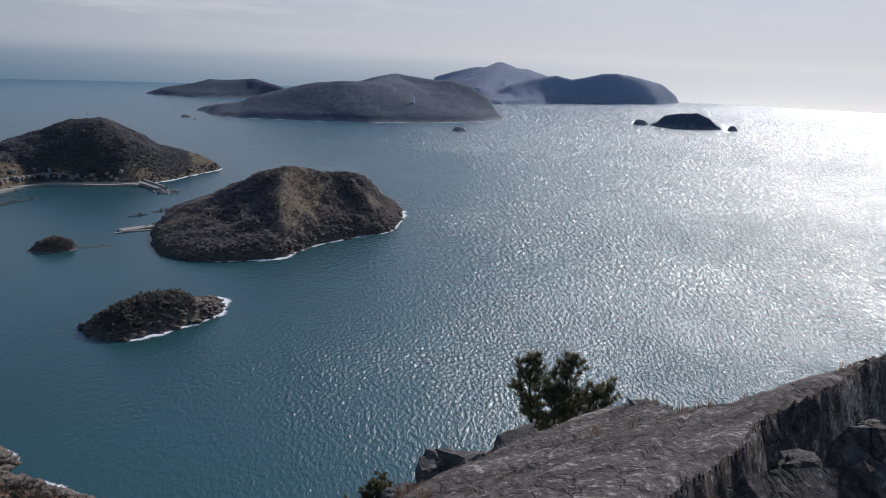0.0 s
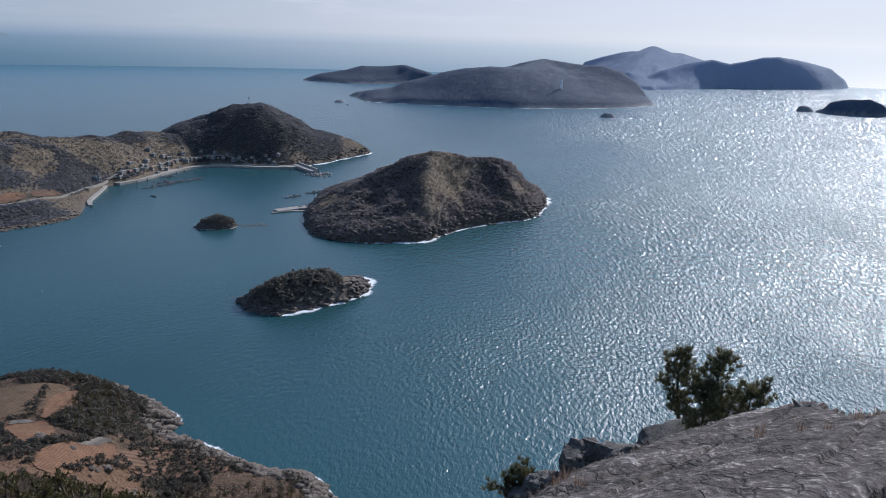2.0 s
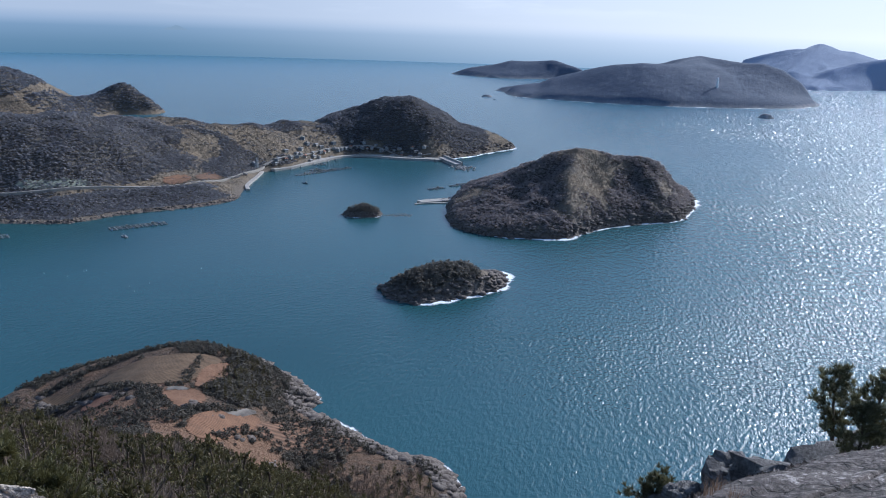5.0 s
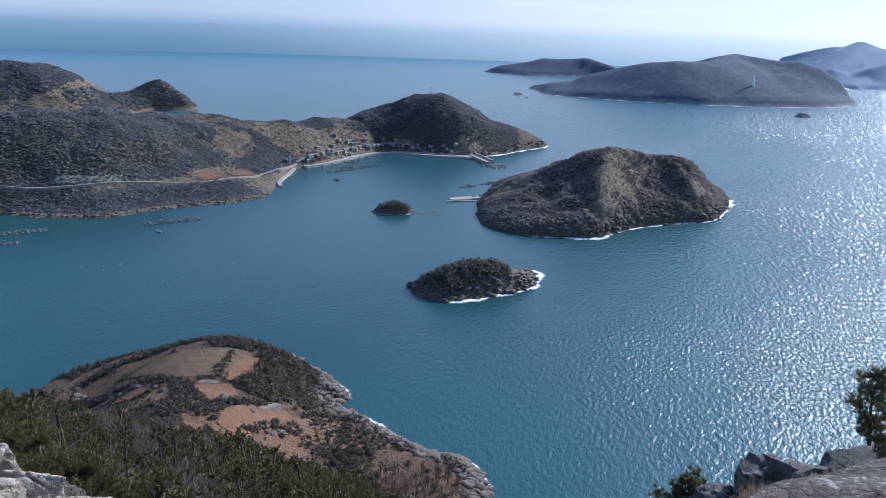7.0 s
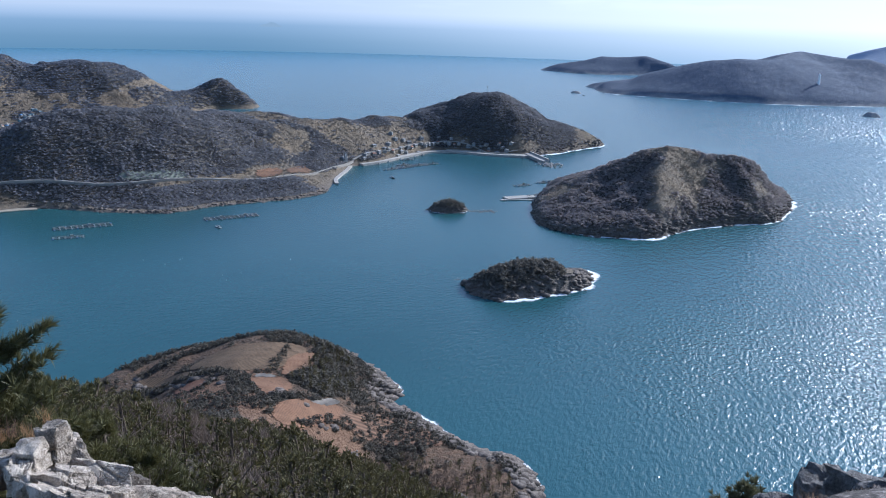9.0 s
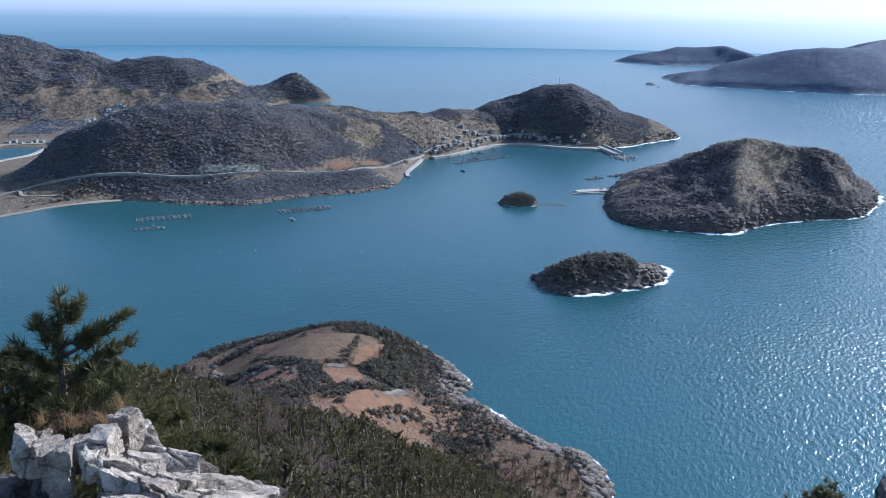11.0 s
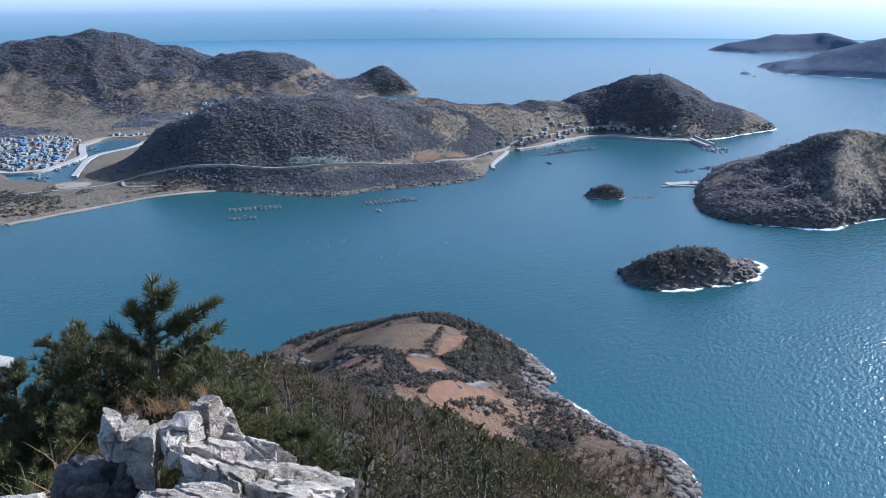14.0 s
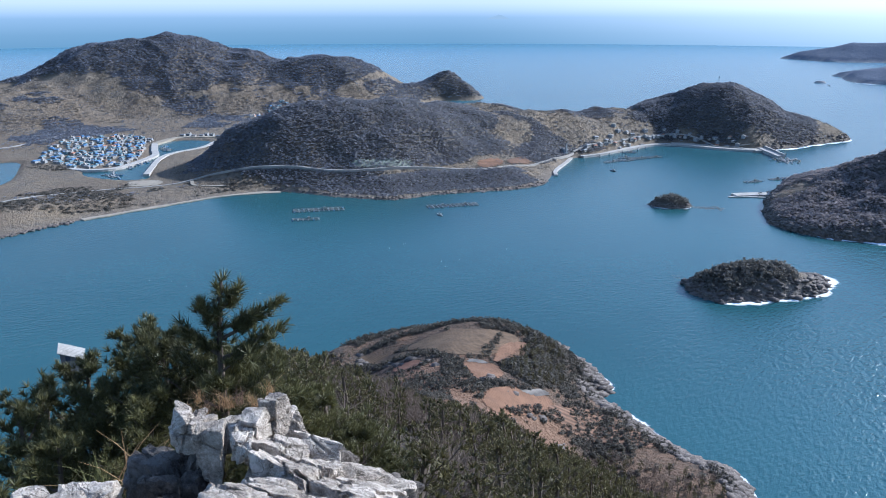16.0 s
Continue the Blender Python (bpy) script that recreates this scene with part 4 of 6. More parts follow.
x, y = spots(rng, (-1800, 380, -1000, 1460), 4.3)
zz = pen_height(x, y)
d, water = pen_shore(x, y)
want = np.where(shore_distance(x, y, village_curve) > -4, 0, pen_wood(x, y, zz, d, water))
keep = rng.uniform(0, 1, len(x)) < want
size = rng.uniform(4.4, 9.0, keep.sum())
p = np.stack([x[keep], y[keep], zz[keep] - 0.16 * size], 1)
scatter("hazy_mountain_woods", "dark woods on the mountain above the terraced fields", "woods", LOW_CLUMPS, [WOOD_HAZE], p, size, 6, 0.5)
brown = ~keep & (zz > 6) & (rng.uniform(0, 1, len(x)) < 0.6) & (fbm(x, y, 50, 47, 3) > -0.08) & (shore_distance(x, y, village_curve) < -4)
p = np.stack([x, y, zz - 0.3], 1)[brown]
scatter("mountain_scrub", "brown scrub between the terraced fields", "shrubs", LOW_CLUMPS, [FIELD_SCRUB], p, rng.uniform(1.8, 4.2, len(p)), 16, 0.45)

x, y = spots(rng, (-340, 745, -45, 1100), 2.5)
zz = mid_height(x, y)
wood = mid_wood(x, y, zz)
keep = (rng.uniform(0, 1, len(x)) < wood) & (zz > 3)
size = rng.uniform(2.0, 5.6, keep.sum()) * (0.6 + 0.4 * wood[keep])
p = np.stack([x[keep], y[keep], zz[keep] - 0.12 * size], 1)
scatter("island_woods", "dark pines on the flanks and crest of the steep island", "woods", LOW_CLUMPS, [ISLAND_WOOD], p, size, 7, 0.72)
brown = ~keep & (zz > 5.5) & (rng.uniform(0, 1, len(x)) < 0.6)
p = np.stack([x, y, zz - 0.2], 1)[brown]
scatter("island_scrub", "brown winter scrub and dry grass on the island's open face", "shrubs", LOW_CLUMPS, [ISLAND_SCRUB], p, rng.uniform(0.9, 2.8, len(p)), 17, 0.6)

# hedges and stone walls on the terrace edges, scrub on the isthmus
x, y = spots(rng, (-1620, 330, -830, 1200), 3.6)
zz = pen_height(x, y)
share = zz / 3.2 - np.floor(zz / 3.2)
keep = (terraces(x, y) > 0.4) & (share > 0.62) & (share < 0.95) & (zz > 5) & (rng.uniform(0, 1, len(x)) < 0.7) & (fbm(x, y, 80, 43, 3) > -0.2) & (shore_distance(x, y, village_curve) < -6)
p = np.stack([x, y, zz - 0.5], 1)[keep]
banks = (np.sin((x * 0.55 + y * 0.84 + 34 * fbm(x, y, 90, 48, 3)) / 2.9) > 0.80) | (np.sin((x * 0.84 - y * 0.55 + 26 * fbm(x, y, 80, 49, 3)) / 6.5) > 0.955)
banks = banks & (zz > 2.5) & (zz < 62) & (rng.uniform(0, 1, len(x)) < 0.8) & (shore_distance(x, y, village_curve) < -6) & (fbm(x, y, 120, 50, 3) > -0.3)
p = np.concatenate([p, np.stack([x, y, zz - 0.3], 1)[banks & ~keep]])
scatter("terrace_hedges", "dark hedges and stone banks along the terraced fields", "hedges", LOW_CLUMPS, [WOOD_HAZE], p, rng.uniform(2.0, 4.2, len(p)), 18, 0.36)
x, y = spots(rng, (-1100, 150, -740, 620), 4.2)
zz = pen_height(x, y)
d, water = pen_shore(x, y)
n = fbm(x, y, 70, 45, 4)
keep = (zz > 1.8) & (d > 9) & (water > 9) & (rng.uniform(0, 1, len(x)) < 0.8 * smoothstep(0.14, 0.26, n)) & (shore_distance(x, y, village_curve) < -3)
p = np.stack([x, y, zz - 0.4], 1)[keep]
scatter("isthmus_scrub", "brown and dark scrub in patches on the isthmus", "shrubs", CLUMPS, [WOOD_SHRUB], p, rng.uniform(2.4, 6.0, len(p)), 28, 0.45)

x, y = spots(rng, (-262, 530, -165, 645), 2.6)
zz = small_height(x, y)
want = np.where(zz + 5 * fbm(x, y, 14, 39, 3) > 7.5 + 5 * smoothstep(-215, -185, x), 0.92, np.where((zz > 4.0) & (x < -222), 0.7, 0.0))
keep = rng.uniform(0, 1, len(x)) < want
p = np.stack([x, y, zz - 0.5], 1)[keep]
scatter("islet_pines", "dark wind-shaped pines crowning the islet", "woods", FINE_CLUMPS, [ISLET_WOOD], p, rng.uniform(2.8, 6.8, len(p)), 8)

x, y = spots(rng, (-402, 765, -358, 803), 2.4)
zz = skerry_height(x, y)
keep = (zz > 4.5) & (rng.uniform(0, 1, len(x)) < 0.85)
p = np.stack([x, y, zz - 0.4], 1)[keep]
scatter("skerry_pines", "tuft of small pines on the skerry", "woods", FINE_CLUMPS, [ISLET_WOOD], p, rng.uniform(3.0, 5.5, len(p)), 9)

# ---- near forest ----
PINE_MID = [pine_shape(40 + s, 1.0, 0.30, 0.35, 22, 8, 11, 0.036, 0.008, 0.05) for s in range(5)]
PINE_FAR = [pine_shape(60 + s, 1.0, 0.30, 0.30, 12, 5, 6, 0.068, 0.025, 0.05, 3) for s in range(5)]
BARE_MID = [bare_shape(80 + s, 1.0, 0.42, 9, 14, 0.010) for s in range(3)]
BARE_FAR = [bare_shape(90 + s, 1.0, 0.45, 6, 9, 0.020) for s in range(3)]
rng = np.random.RandomState(4)
x, y = spots(rng, (-420, 2, 30, 400), 3.4)
r, az = np.hypot(x, y), np.degrees(np.arctan2(-x, y))
d = shore_distance(x, y, head_curve)
patch = fbm(x, y, 45, 36, 4)
forest = (az > 13) & (az < 78) & (r > np.where(az > 53, 14.0, 9.5)) & (r < np.where(az < 30, 326, np.where(az < 34, 300, 262)) + 14 * patch) & (d > 12)
inside_field = np.max([shore_distance(x, y, c) for c in FIELD_CURVES], axis=0)
keep = forest & (rng.uniform(0, 1, len(x)) < np.where(r < 90, 0.95, np.where(r < 160, 0.78, 0.62))) & (inside_field < -3)
p = settle(x[keep], y[keep], near_height)
r, pk, azk = r[keep], fbm(x[keep], y[keep], 28, 37, 3), az[keep]
bare = (pk + rng.normal(0, 0.16, len(p)) > 0.09) | ((azk < 44) & (r > 40) & (pk + rng.normal(0, 0.15, len(p)) > 0.06))
tall = np.minimum(rng.uniform(4.6, 7.4, len(p)), 6.6 * (1 - np.exp(-r / 11.0)) + 0.3 + 2 * smoothstep(60, 120, r))
close = r < 52
models = []
for k, (leaf, wood) in enumerate(PINE_MID):
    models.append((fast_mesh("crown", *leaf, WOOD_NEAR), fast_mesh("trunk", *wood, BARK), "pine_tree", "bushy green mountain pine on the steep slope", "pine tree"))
for k, (leaf, wood) in enumerate(BARE_MID):
    models.append((fast_mesh("crown", *leaf, TWIGS), fast_mesh("trunk", *wood, TWIGS), "bare_tree", "leafless grey-brown shrubby tree among the pines", "tree"))
for q, h, b in zip(p[close], tall[close], bare[close]):
    crown, trunk, name, label, cat = models[rng.randint(5, 8) if b else rng.randint(0, 5)]
    tree = tagged(new(name), label, cat, "forest below the lookout")
    tree.matrix_world = Matrix.LocRotScale(Vector(q) - Vector((0, 0, 0.3)), Euler((rng.normal(0, 0.05), rng.normal(0, 0.05), rng.uniform(0, 6.28))), Vector((1, 1, 1)) * h * (0.75 if b else 1))
    for me in (crown, trunk):
        new(me.name.split(".")[0], me).parent = tree
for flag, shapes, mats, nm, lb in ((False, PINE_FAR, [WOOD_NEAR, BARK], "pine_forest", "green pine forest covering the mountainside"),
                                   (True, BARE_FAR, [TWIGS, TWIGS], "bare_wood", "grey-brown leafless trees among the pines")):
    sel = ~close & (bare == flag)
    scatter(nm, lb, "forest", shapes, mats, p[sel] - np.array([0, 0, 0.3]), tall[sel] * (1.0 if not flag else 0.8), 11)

# grey-brown leafless thickets at the edge of the pines
for bx, by, h in [(-37.6, 26.8, 5.0), (-36.0, 28.5, 4.6), (-39.5, 26.0, 4.8), (-38.5, 29.5, 4.4), (-41.0, 28.5, 5.0), (-35.0, 26.5, 4.2), (-40.5, 31.0, 4.6), (-43.0, 30.0, 4.8),
                  (-13.9, 4.8, 3.0), (-14.8, 4.2, 3.2), (-13.2, 4.0, 2.6), (-15.2, 5.4, 3.0), (-62.0, 66.0, 5.5), (-65.0, 70.0, 5.2), (-60.0, 71.0, 5.4), (-68.0, 67.0, 5.6), (-57.0, 66.0, 5.0)]:
    crown, trunk, name, label, cat = models[rng.randint(5, 8)]
    tree = tagged(new(name), label, cat, "forest below the lookout")
    tree.matrix_world = Matrix.LocRotScale(Vector((bx, by, near_height(np.array([bx]), np.array([by]))[0] - 0.2)), Euler((0, 0, rng.uniform(0, 6.28))), Vector((1, 1, 1)) * h)
    for me in (crown, trunk):
        new(me.name.split(".")[0], me).parent = tree

# hedges, the wood and the shrubs of the headland
x, y = spots(rng, (-360, 215, -95, 400), 2.3)
d = shore_distance(x, y, head_curve)
inside_field = np.max([shore_distance(x, y, c) for c in FIELD_CURVES], axis=0)
hedge = np.min([line_distance(x, y, h) for h in FIELD_HEDGES], axis=0)
wood = head_grove(x, y)
n = fbm(x, y, 26, 38, 3)
want = np.where((d < 5) | ((inside_field > -1.0) & (hedge > 2.2)), 0, head_wood(x, y, d) + 0.06)
keep = rng.uniform(0, 1, len(x)) < want
p = settle(x[keep], y[keep], near_height)
w = wood[keep] > 0
size = np.where(w, rng.uniform(2.8, 6.0, len(p)), rng.uniform(1.4, 3.4, len(p)))
tone = rng.uniform(0, 1, len(p)) + n[keep] * 0.5
blob = w & (rng.uniform(0, 1, len(p)) < 0.6)
scatter("headland_wood", "dense dark evergreen wood on the headland", "woods", FINE_CLUMPS, [WOOD_SHRUB], p[blob] - np.array([0, 0, 0.3]), size[blob] * 0.95, 19, 0.8)
w = w & ~blob
tone = np.where(blob, -1, tone)
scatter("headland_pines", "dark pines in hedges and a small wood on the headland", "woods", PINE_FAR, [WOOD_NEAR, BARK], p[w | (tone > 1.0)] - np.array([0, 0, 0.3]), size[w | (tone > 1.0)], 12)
low = ~(w | (tone > 1.0)) & ~blob
scatter("headland_shrubs", "low dark evergreen shrubs and hedges round the fields", "shrubs", FINE_CLUMPS, [WOOD_SHRUB], p[low] - np.array([0, 0, 0.2]), size[low], 13)


# ---- surf and shore rocks ----
def foam_material():
    mat, nt, bsdf = nodes_of("sea_foam", 0.8)
    bsdf.inputs["Base Color"].default_value = (0.82, 0.85, 0.86, 1)
    n = maths(nt, "ADD", maths(nt, "MULTIPLY", noise_of(nt, world_position(nt), 0.34, 6.0, 0.8), 0.7), maths(nt, "MULTIPLY", attribute(nt, "field"), 0.5))
    nt.links.new(maths(nt, "MULTIPLY", maths(nt, "SUBTRACT", n, 0.46), 5.0, True), bsdf.inputs["Alpha"])
    return mat


FOAM = foam_material()


def waterline(curve, height, reach=14.0):
    """Where the land really meets the water, along an outline, with the way outwards."""
    nxt, prv = np.roll(curve, -1, axis=0), np.roll(curve, 1, axis=0)
    t = unit(nxt - prv)
    out = np.stack([t[:, 1], -t[:, 0]], 1)
    if shore_distance(*(curve[:1] + out[:1]).T, curve)[0] > 0:
        out = -out
    steps = np.linspace(-reach, reach, 29)
    pts = curve[:, None] + out[:, None] * steps[None, :, None]
    land = height(pts[..., 0].ravel(), pts[..., 1].ravel()).reshape(pts.shape[:2]) > 0.05
    last = np.where(land.any(axis=1), len(steps) - 1 - np.argmax(land[:, ::-1], axis=1), 0)
    return curve + out * steps[last][:, None], out


def make_foam(label, curve, height, face, width, lo=-0.2, seed=0):
    """White surf along the shores that face the swell. face: its way in plan."""
    line, out = waterline(curve, height)
    face = np.array(face) / np.hypot(*face)
    expo = smoothstep(lo, 0.8, out @ face)
    k = np.arange(len(line))
    w = width * expo * (0.55 + 0.9 * np.abs(fbm(line[:, 0], line[:, 1], 30, 61 + seed, 3)) * 2)
    inner, mid, outer = line - out * 2.0, line + out * (w * 0.4)[:, None], line + out * (w + 0.2)[:, None]
    verts = np.concatenate([np.c_[inner, np.full(len(line), 0.30)], np.c_[mid, np.full(len(line), 0.24)], np.c_[outer, np.full(len(line), 0.10)]])
    m, faces = len(line), []
    for i in k:
        j = (i + 1) % m
        if w[i] > 0.5 or w[j] > 0.5:
            faces += [(i, j, m + j, m + i), (m + i, m + j, 2 * m + j, 2 * m + i)]
    me = fast_mesh("surf", verts, np.array(faces), FOAM, True)
    att = me.attributes.new("field", "FLOAT", "POINT")
    att.data.foreach_set("value", np.concatenate([np.ones(m), np.full(m, 0.75), np.zeros(m)]).astype(np.float32))
    tagged(new("surf", me), label, "surf", kind="stuff")


def rich(poly, steps=24):
    return closed_curve(poly, steps)


make_foam("white surf along the sunny side of the island", rich(MID_POLY), mid_height, (0.9, -0.35), 7.0, -0.05)
make_foam("white surf round the end of the islet", rich(SMALL_POLY), small_height, (0.85, 0.15), 7.0, -0.3, 1)
make_foam("thin surf on the skerry", rich(SKERRY_POLY), skerry_height, (0.5, -0.8), 2.5, 0.0, 2)
make_foam("surf below the headland rocks", rich(HEAD_POLY[:14]), near_height, (0.95, 0.25), 3.6, 0.1, 3)
make_foam("line of surf below the eastern point", rich(PEN_POLY[:4] + [(-700, 1300)] + PEN_POLY[-2:], 16), pen_height, (0.95, -0.2), 8.0, 0.2, 4)
make_foam("line of surf below the far island", rich([(-800, 2640), (-700, 2470), (-640, 2420), (-382, 2404), (-155, 2452), (65, 2585), (150, 2745), (110, 2950), (-100, 3080), (-400, 2950), (-700, 2800)], 16),
          far_main, (0.5, -0.85), 9.0, 0.0, 5)


def stone_shape(seed, cuts=9, detail=2, rough=0.05):
    """A faceted stone: a ball cut by random planes."""
    rs = np.random.RandomState(seed)
    bm = bmesh.new()
    bmesh.ops.create_icosphere(bm, subdivisions=detail, radius=1)
    n = unit(rs.normal(0, 1, (cuts, 3)))
    n = np.concatenate([n, np.eye(3), -np.eye(3)])
    o = np.concatenate([rs.uniform(0.55, 0.95, cuts), np.full(6, 0.85)])
    for v in bm.verts:
        dr = np.array(v.co)
        k = n @ dr
        v.co = v.co * float((o[k > 0.05] / k[k > 0.05]).min()) * (1 + rough * noise.fractal(v.co * 2.5 + Vector((seed, 0, 0)), 0.8, 2.0, 4))
    bm.verts.ensure_lookup_table()
    verts = np.array([v.co[:] for v in bm.verts])
    tris = np.array([[v.index for v in f.verts] for f in bm.faces])
    bm.free()
    return verts, tris


def rock_material(name, dark, mid, light, scale=1.0):
    """Weathered rock with lichen blotches, streaks and cracks."""
    mat, nt, bsdf = nodes_of(name, 0.9)
    pos = world_position(nt)
    big = noise_of(nt, pos, 1.6 * scale, 6.0, 0.7)
    fine = noise_of(nt, pos, 14.0 * scale, 6.0, 0.75)
    grit = noise_of(nt, pos, 70.0 * scale, 3.0, 0.7)
    fac = maths(nt, "ADD", maths(nt, "MULTIPLY", big, 0.45), maths(nt, "ADD", maths(nt, "MULTIPLY", fine, 0.4), maths(nt, "MULTIPLY", grit, 0.15)))
    col = ramp_of(nt, fac, [(0.38, dark), (0.48, mid), (0.58, light)])
    vor = nt.nodes.new("ShaderNodeTexVoronoi")
    vor.feature = "DISTANCE_TO_EDGE"
    vor.inputs["Scale"].default_value = 1.7 * scale
    warp = nt.nodes.new("ShaderNodeVectorMath")
    warp.operation = "ADD"
    nt.links.new(pos, warp.inputs[0])
    nz = add(nt, "ShaderNodeTexNoise", Scale=3.0 * scale, Detail=4.0)
    nt.links.new(pos, nz.inputs["Vector"])
    nt.links.new(nz.outputs["Color"], warp.inputs[1])
    nt.links.new(warp.outputs[0], vor.inputs["Vector"])
    crack = maths(nt, "MULTIPLY", vor.outputs["Distance"], 70.0, True)
    col = mix_of(nt, maths(nt, "ADD", maths(nt, "MULTIPLY", crack, 0.6), 0.4), tuple(c * 0.5 for c in dark), col)
    nt.links.new(col, bsdf.inputs["Base Color"])
    hgt = maths(nt, "ADD", maths(nt, "MULTIPLY", fine, 0.6), maths(nt, "ADD", maths(nt, "MULTIPLY", grit, 0.18), maths(nt, "MULTIPLY", crack, 0.25)))
    bump_of(nt, bsdf, hgt, 1.0, 0.10 / scale)
    return mat


SHORE_ROCK = rock_material("shore_rock", (0.030, 0.024, 0.021), (0.090, 0.073, 0.062), (0.180, 0.150, 0.126), 0.35)
STONES = [[stone_shape(s, 8, 1)] for s in range(5)]


def shore_stones(name, label, curve, height, gap, lo, hi, seed, where=None, inward=3.0):
    rs = np.random.RandomState(seed)
    line, out = waterline(curve, height)
    keep = np.ones(len(line), bool) if where is None else where(line[:, 0], line[:, 1])
    line, out = line[keep], out[keep]
    p = np.repeat(line, gap, axis=0) - np.repeat(out, gap, axis=0) * rs.uniform(-0.4, inward, (len(line) * gap, 1)) + rs.normal(0, 1.4, (len(line) * gap, 2))
    z = np.maximum(height(p[:, 0], p[:, 1]), -0.2)
    scatter(name, label, "rocks", STONES, [SHORE_ROCK], np.c_[p, z - 0.25], rs.uniform(lo, hi, len(p)) * rs.uniform(0.8, 1.9, len(p)), seed, 0.42)


shore_stones("shore_rocks", "dark jumbled rocks round the islet", rich(SMALL_POLY), small_height, 2, 0.9, 2.8, 21, None, 12.0)
shore_stones("shore_rocks", "dark rocks along the foot of the island", rich(MID_POLY), mid_height, 3, 0.9, 3.0, 22, None, 5.0)
shore_stones("shore_rocks", "rocks round the skerry", rich(SKERRY_POLY), skerry_height, 3, 0.5, 1.6, 23, None, 3.0)
shore_stones("shore_rocks", "brown rock ledges below the headland", rich(HEAD_POLY[:14]), near_height, 5, 0.7, 2.6, 24, lambda a, b: a > -330, 11.0)
shore_stones("shore_rocks", "pale boulders along the wooded shore", rich(PEN_POLY, 20), pen_height, 2, 0.6, 2.0, 25, lambda a, b: (a > -745) & (b < 800) & (b > 480) & (a < -530), 5.0)
shore_stones("shore_rocks", "rocks below the eastern point", rich(PEN_POLY, 20), pen_height, 3, 1.0, 3.2, 26, lambda a, b: (a > -450) & (b > 1190), 8.0)
rs = np.random.RandomState(5)
reef = np.array([(-360 + 22 * k, 790 + 14 * k) for k in rs.uniform(0, 1, 150)]) + rs.normal(0, 4.2, (150, 2))
scatter("reef_rocks", "low wave-washed reef beside the skerry", "rocks", STONES, [SHORE_ROCK], np.c_[reef, np.full(150, -0.45)], rs.uniform(0.5, 2.4, 150), 27, 0.42)
shoal = np.array([(-258 - 16 * k, 566 + 6 * k) for k in rs.uniform(0, 1, 90)]) + rs.normal(0, 2.4, (90, 2))
scatter("reef_rocks", "dark low reef awash beside the rocky islet", "rocks", STONES, [SHORE_ROCK], np.c_[shoal, np.full(90, -0.5)], rs.uniform(0.7, 2.0, 90), 29, 0.4)
bank = np.array([(-773 - 8 * k, 240 + 95 * k) for k in rs.uniform(0, 1, 170)]) + rs.normal(0, 2.5, (170, 2))
scatter("shore_rocks", "dark boulders along the low shore of the isthmus", "rocks", STONES, [SHORE_ROCK], np.c_[bank, np.full(170, 0.2)], rs.uniform(0.8, 2.6, 170), 30, 0.6)

# ---- the lookout: slab, outcrop, boulders ----
EYE = 200.0
ROCK_DARK = rock_material("weathered_slab", (0.055, 0.049, 0.046), (0.125, 0.113, 0.104), (0.25, 0.23, 0.21), 1.3)
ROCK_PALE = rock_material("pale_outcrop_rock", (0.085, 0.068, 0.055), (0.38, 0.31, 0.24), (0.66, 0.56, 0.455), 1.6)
OUTCROP_SHADE = rock_material("outcrop_shade_rock", (0.040, 0.032, 0.026), (0.10, 0.080, 0.064), (0.21, 0.175, 0.145), 1.6)
SLAB_POLY = [(0.35, 1.75), (0.60, 2.05), (0.84, 2.39), (1.18, 2.74), (1.58, 3.45), (1.94, 3.88), (2.28, 4.25), (2.93, 5.18), (3.5, 5.9), (3.0, 5.45), (2.42, 5.0), (2.03, 4.95),
             (1.85, 5.3), (1.95, 6.3), (1.55, 6.9), (1.0, 6.2), (0.56, 5.28), (0.30, 4.53), (0.10, 4.08), (-0.06, 3.6), (-0.2, 3.0), (-0.3, 2.3), (-0.1, 1.8)]


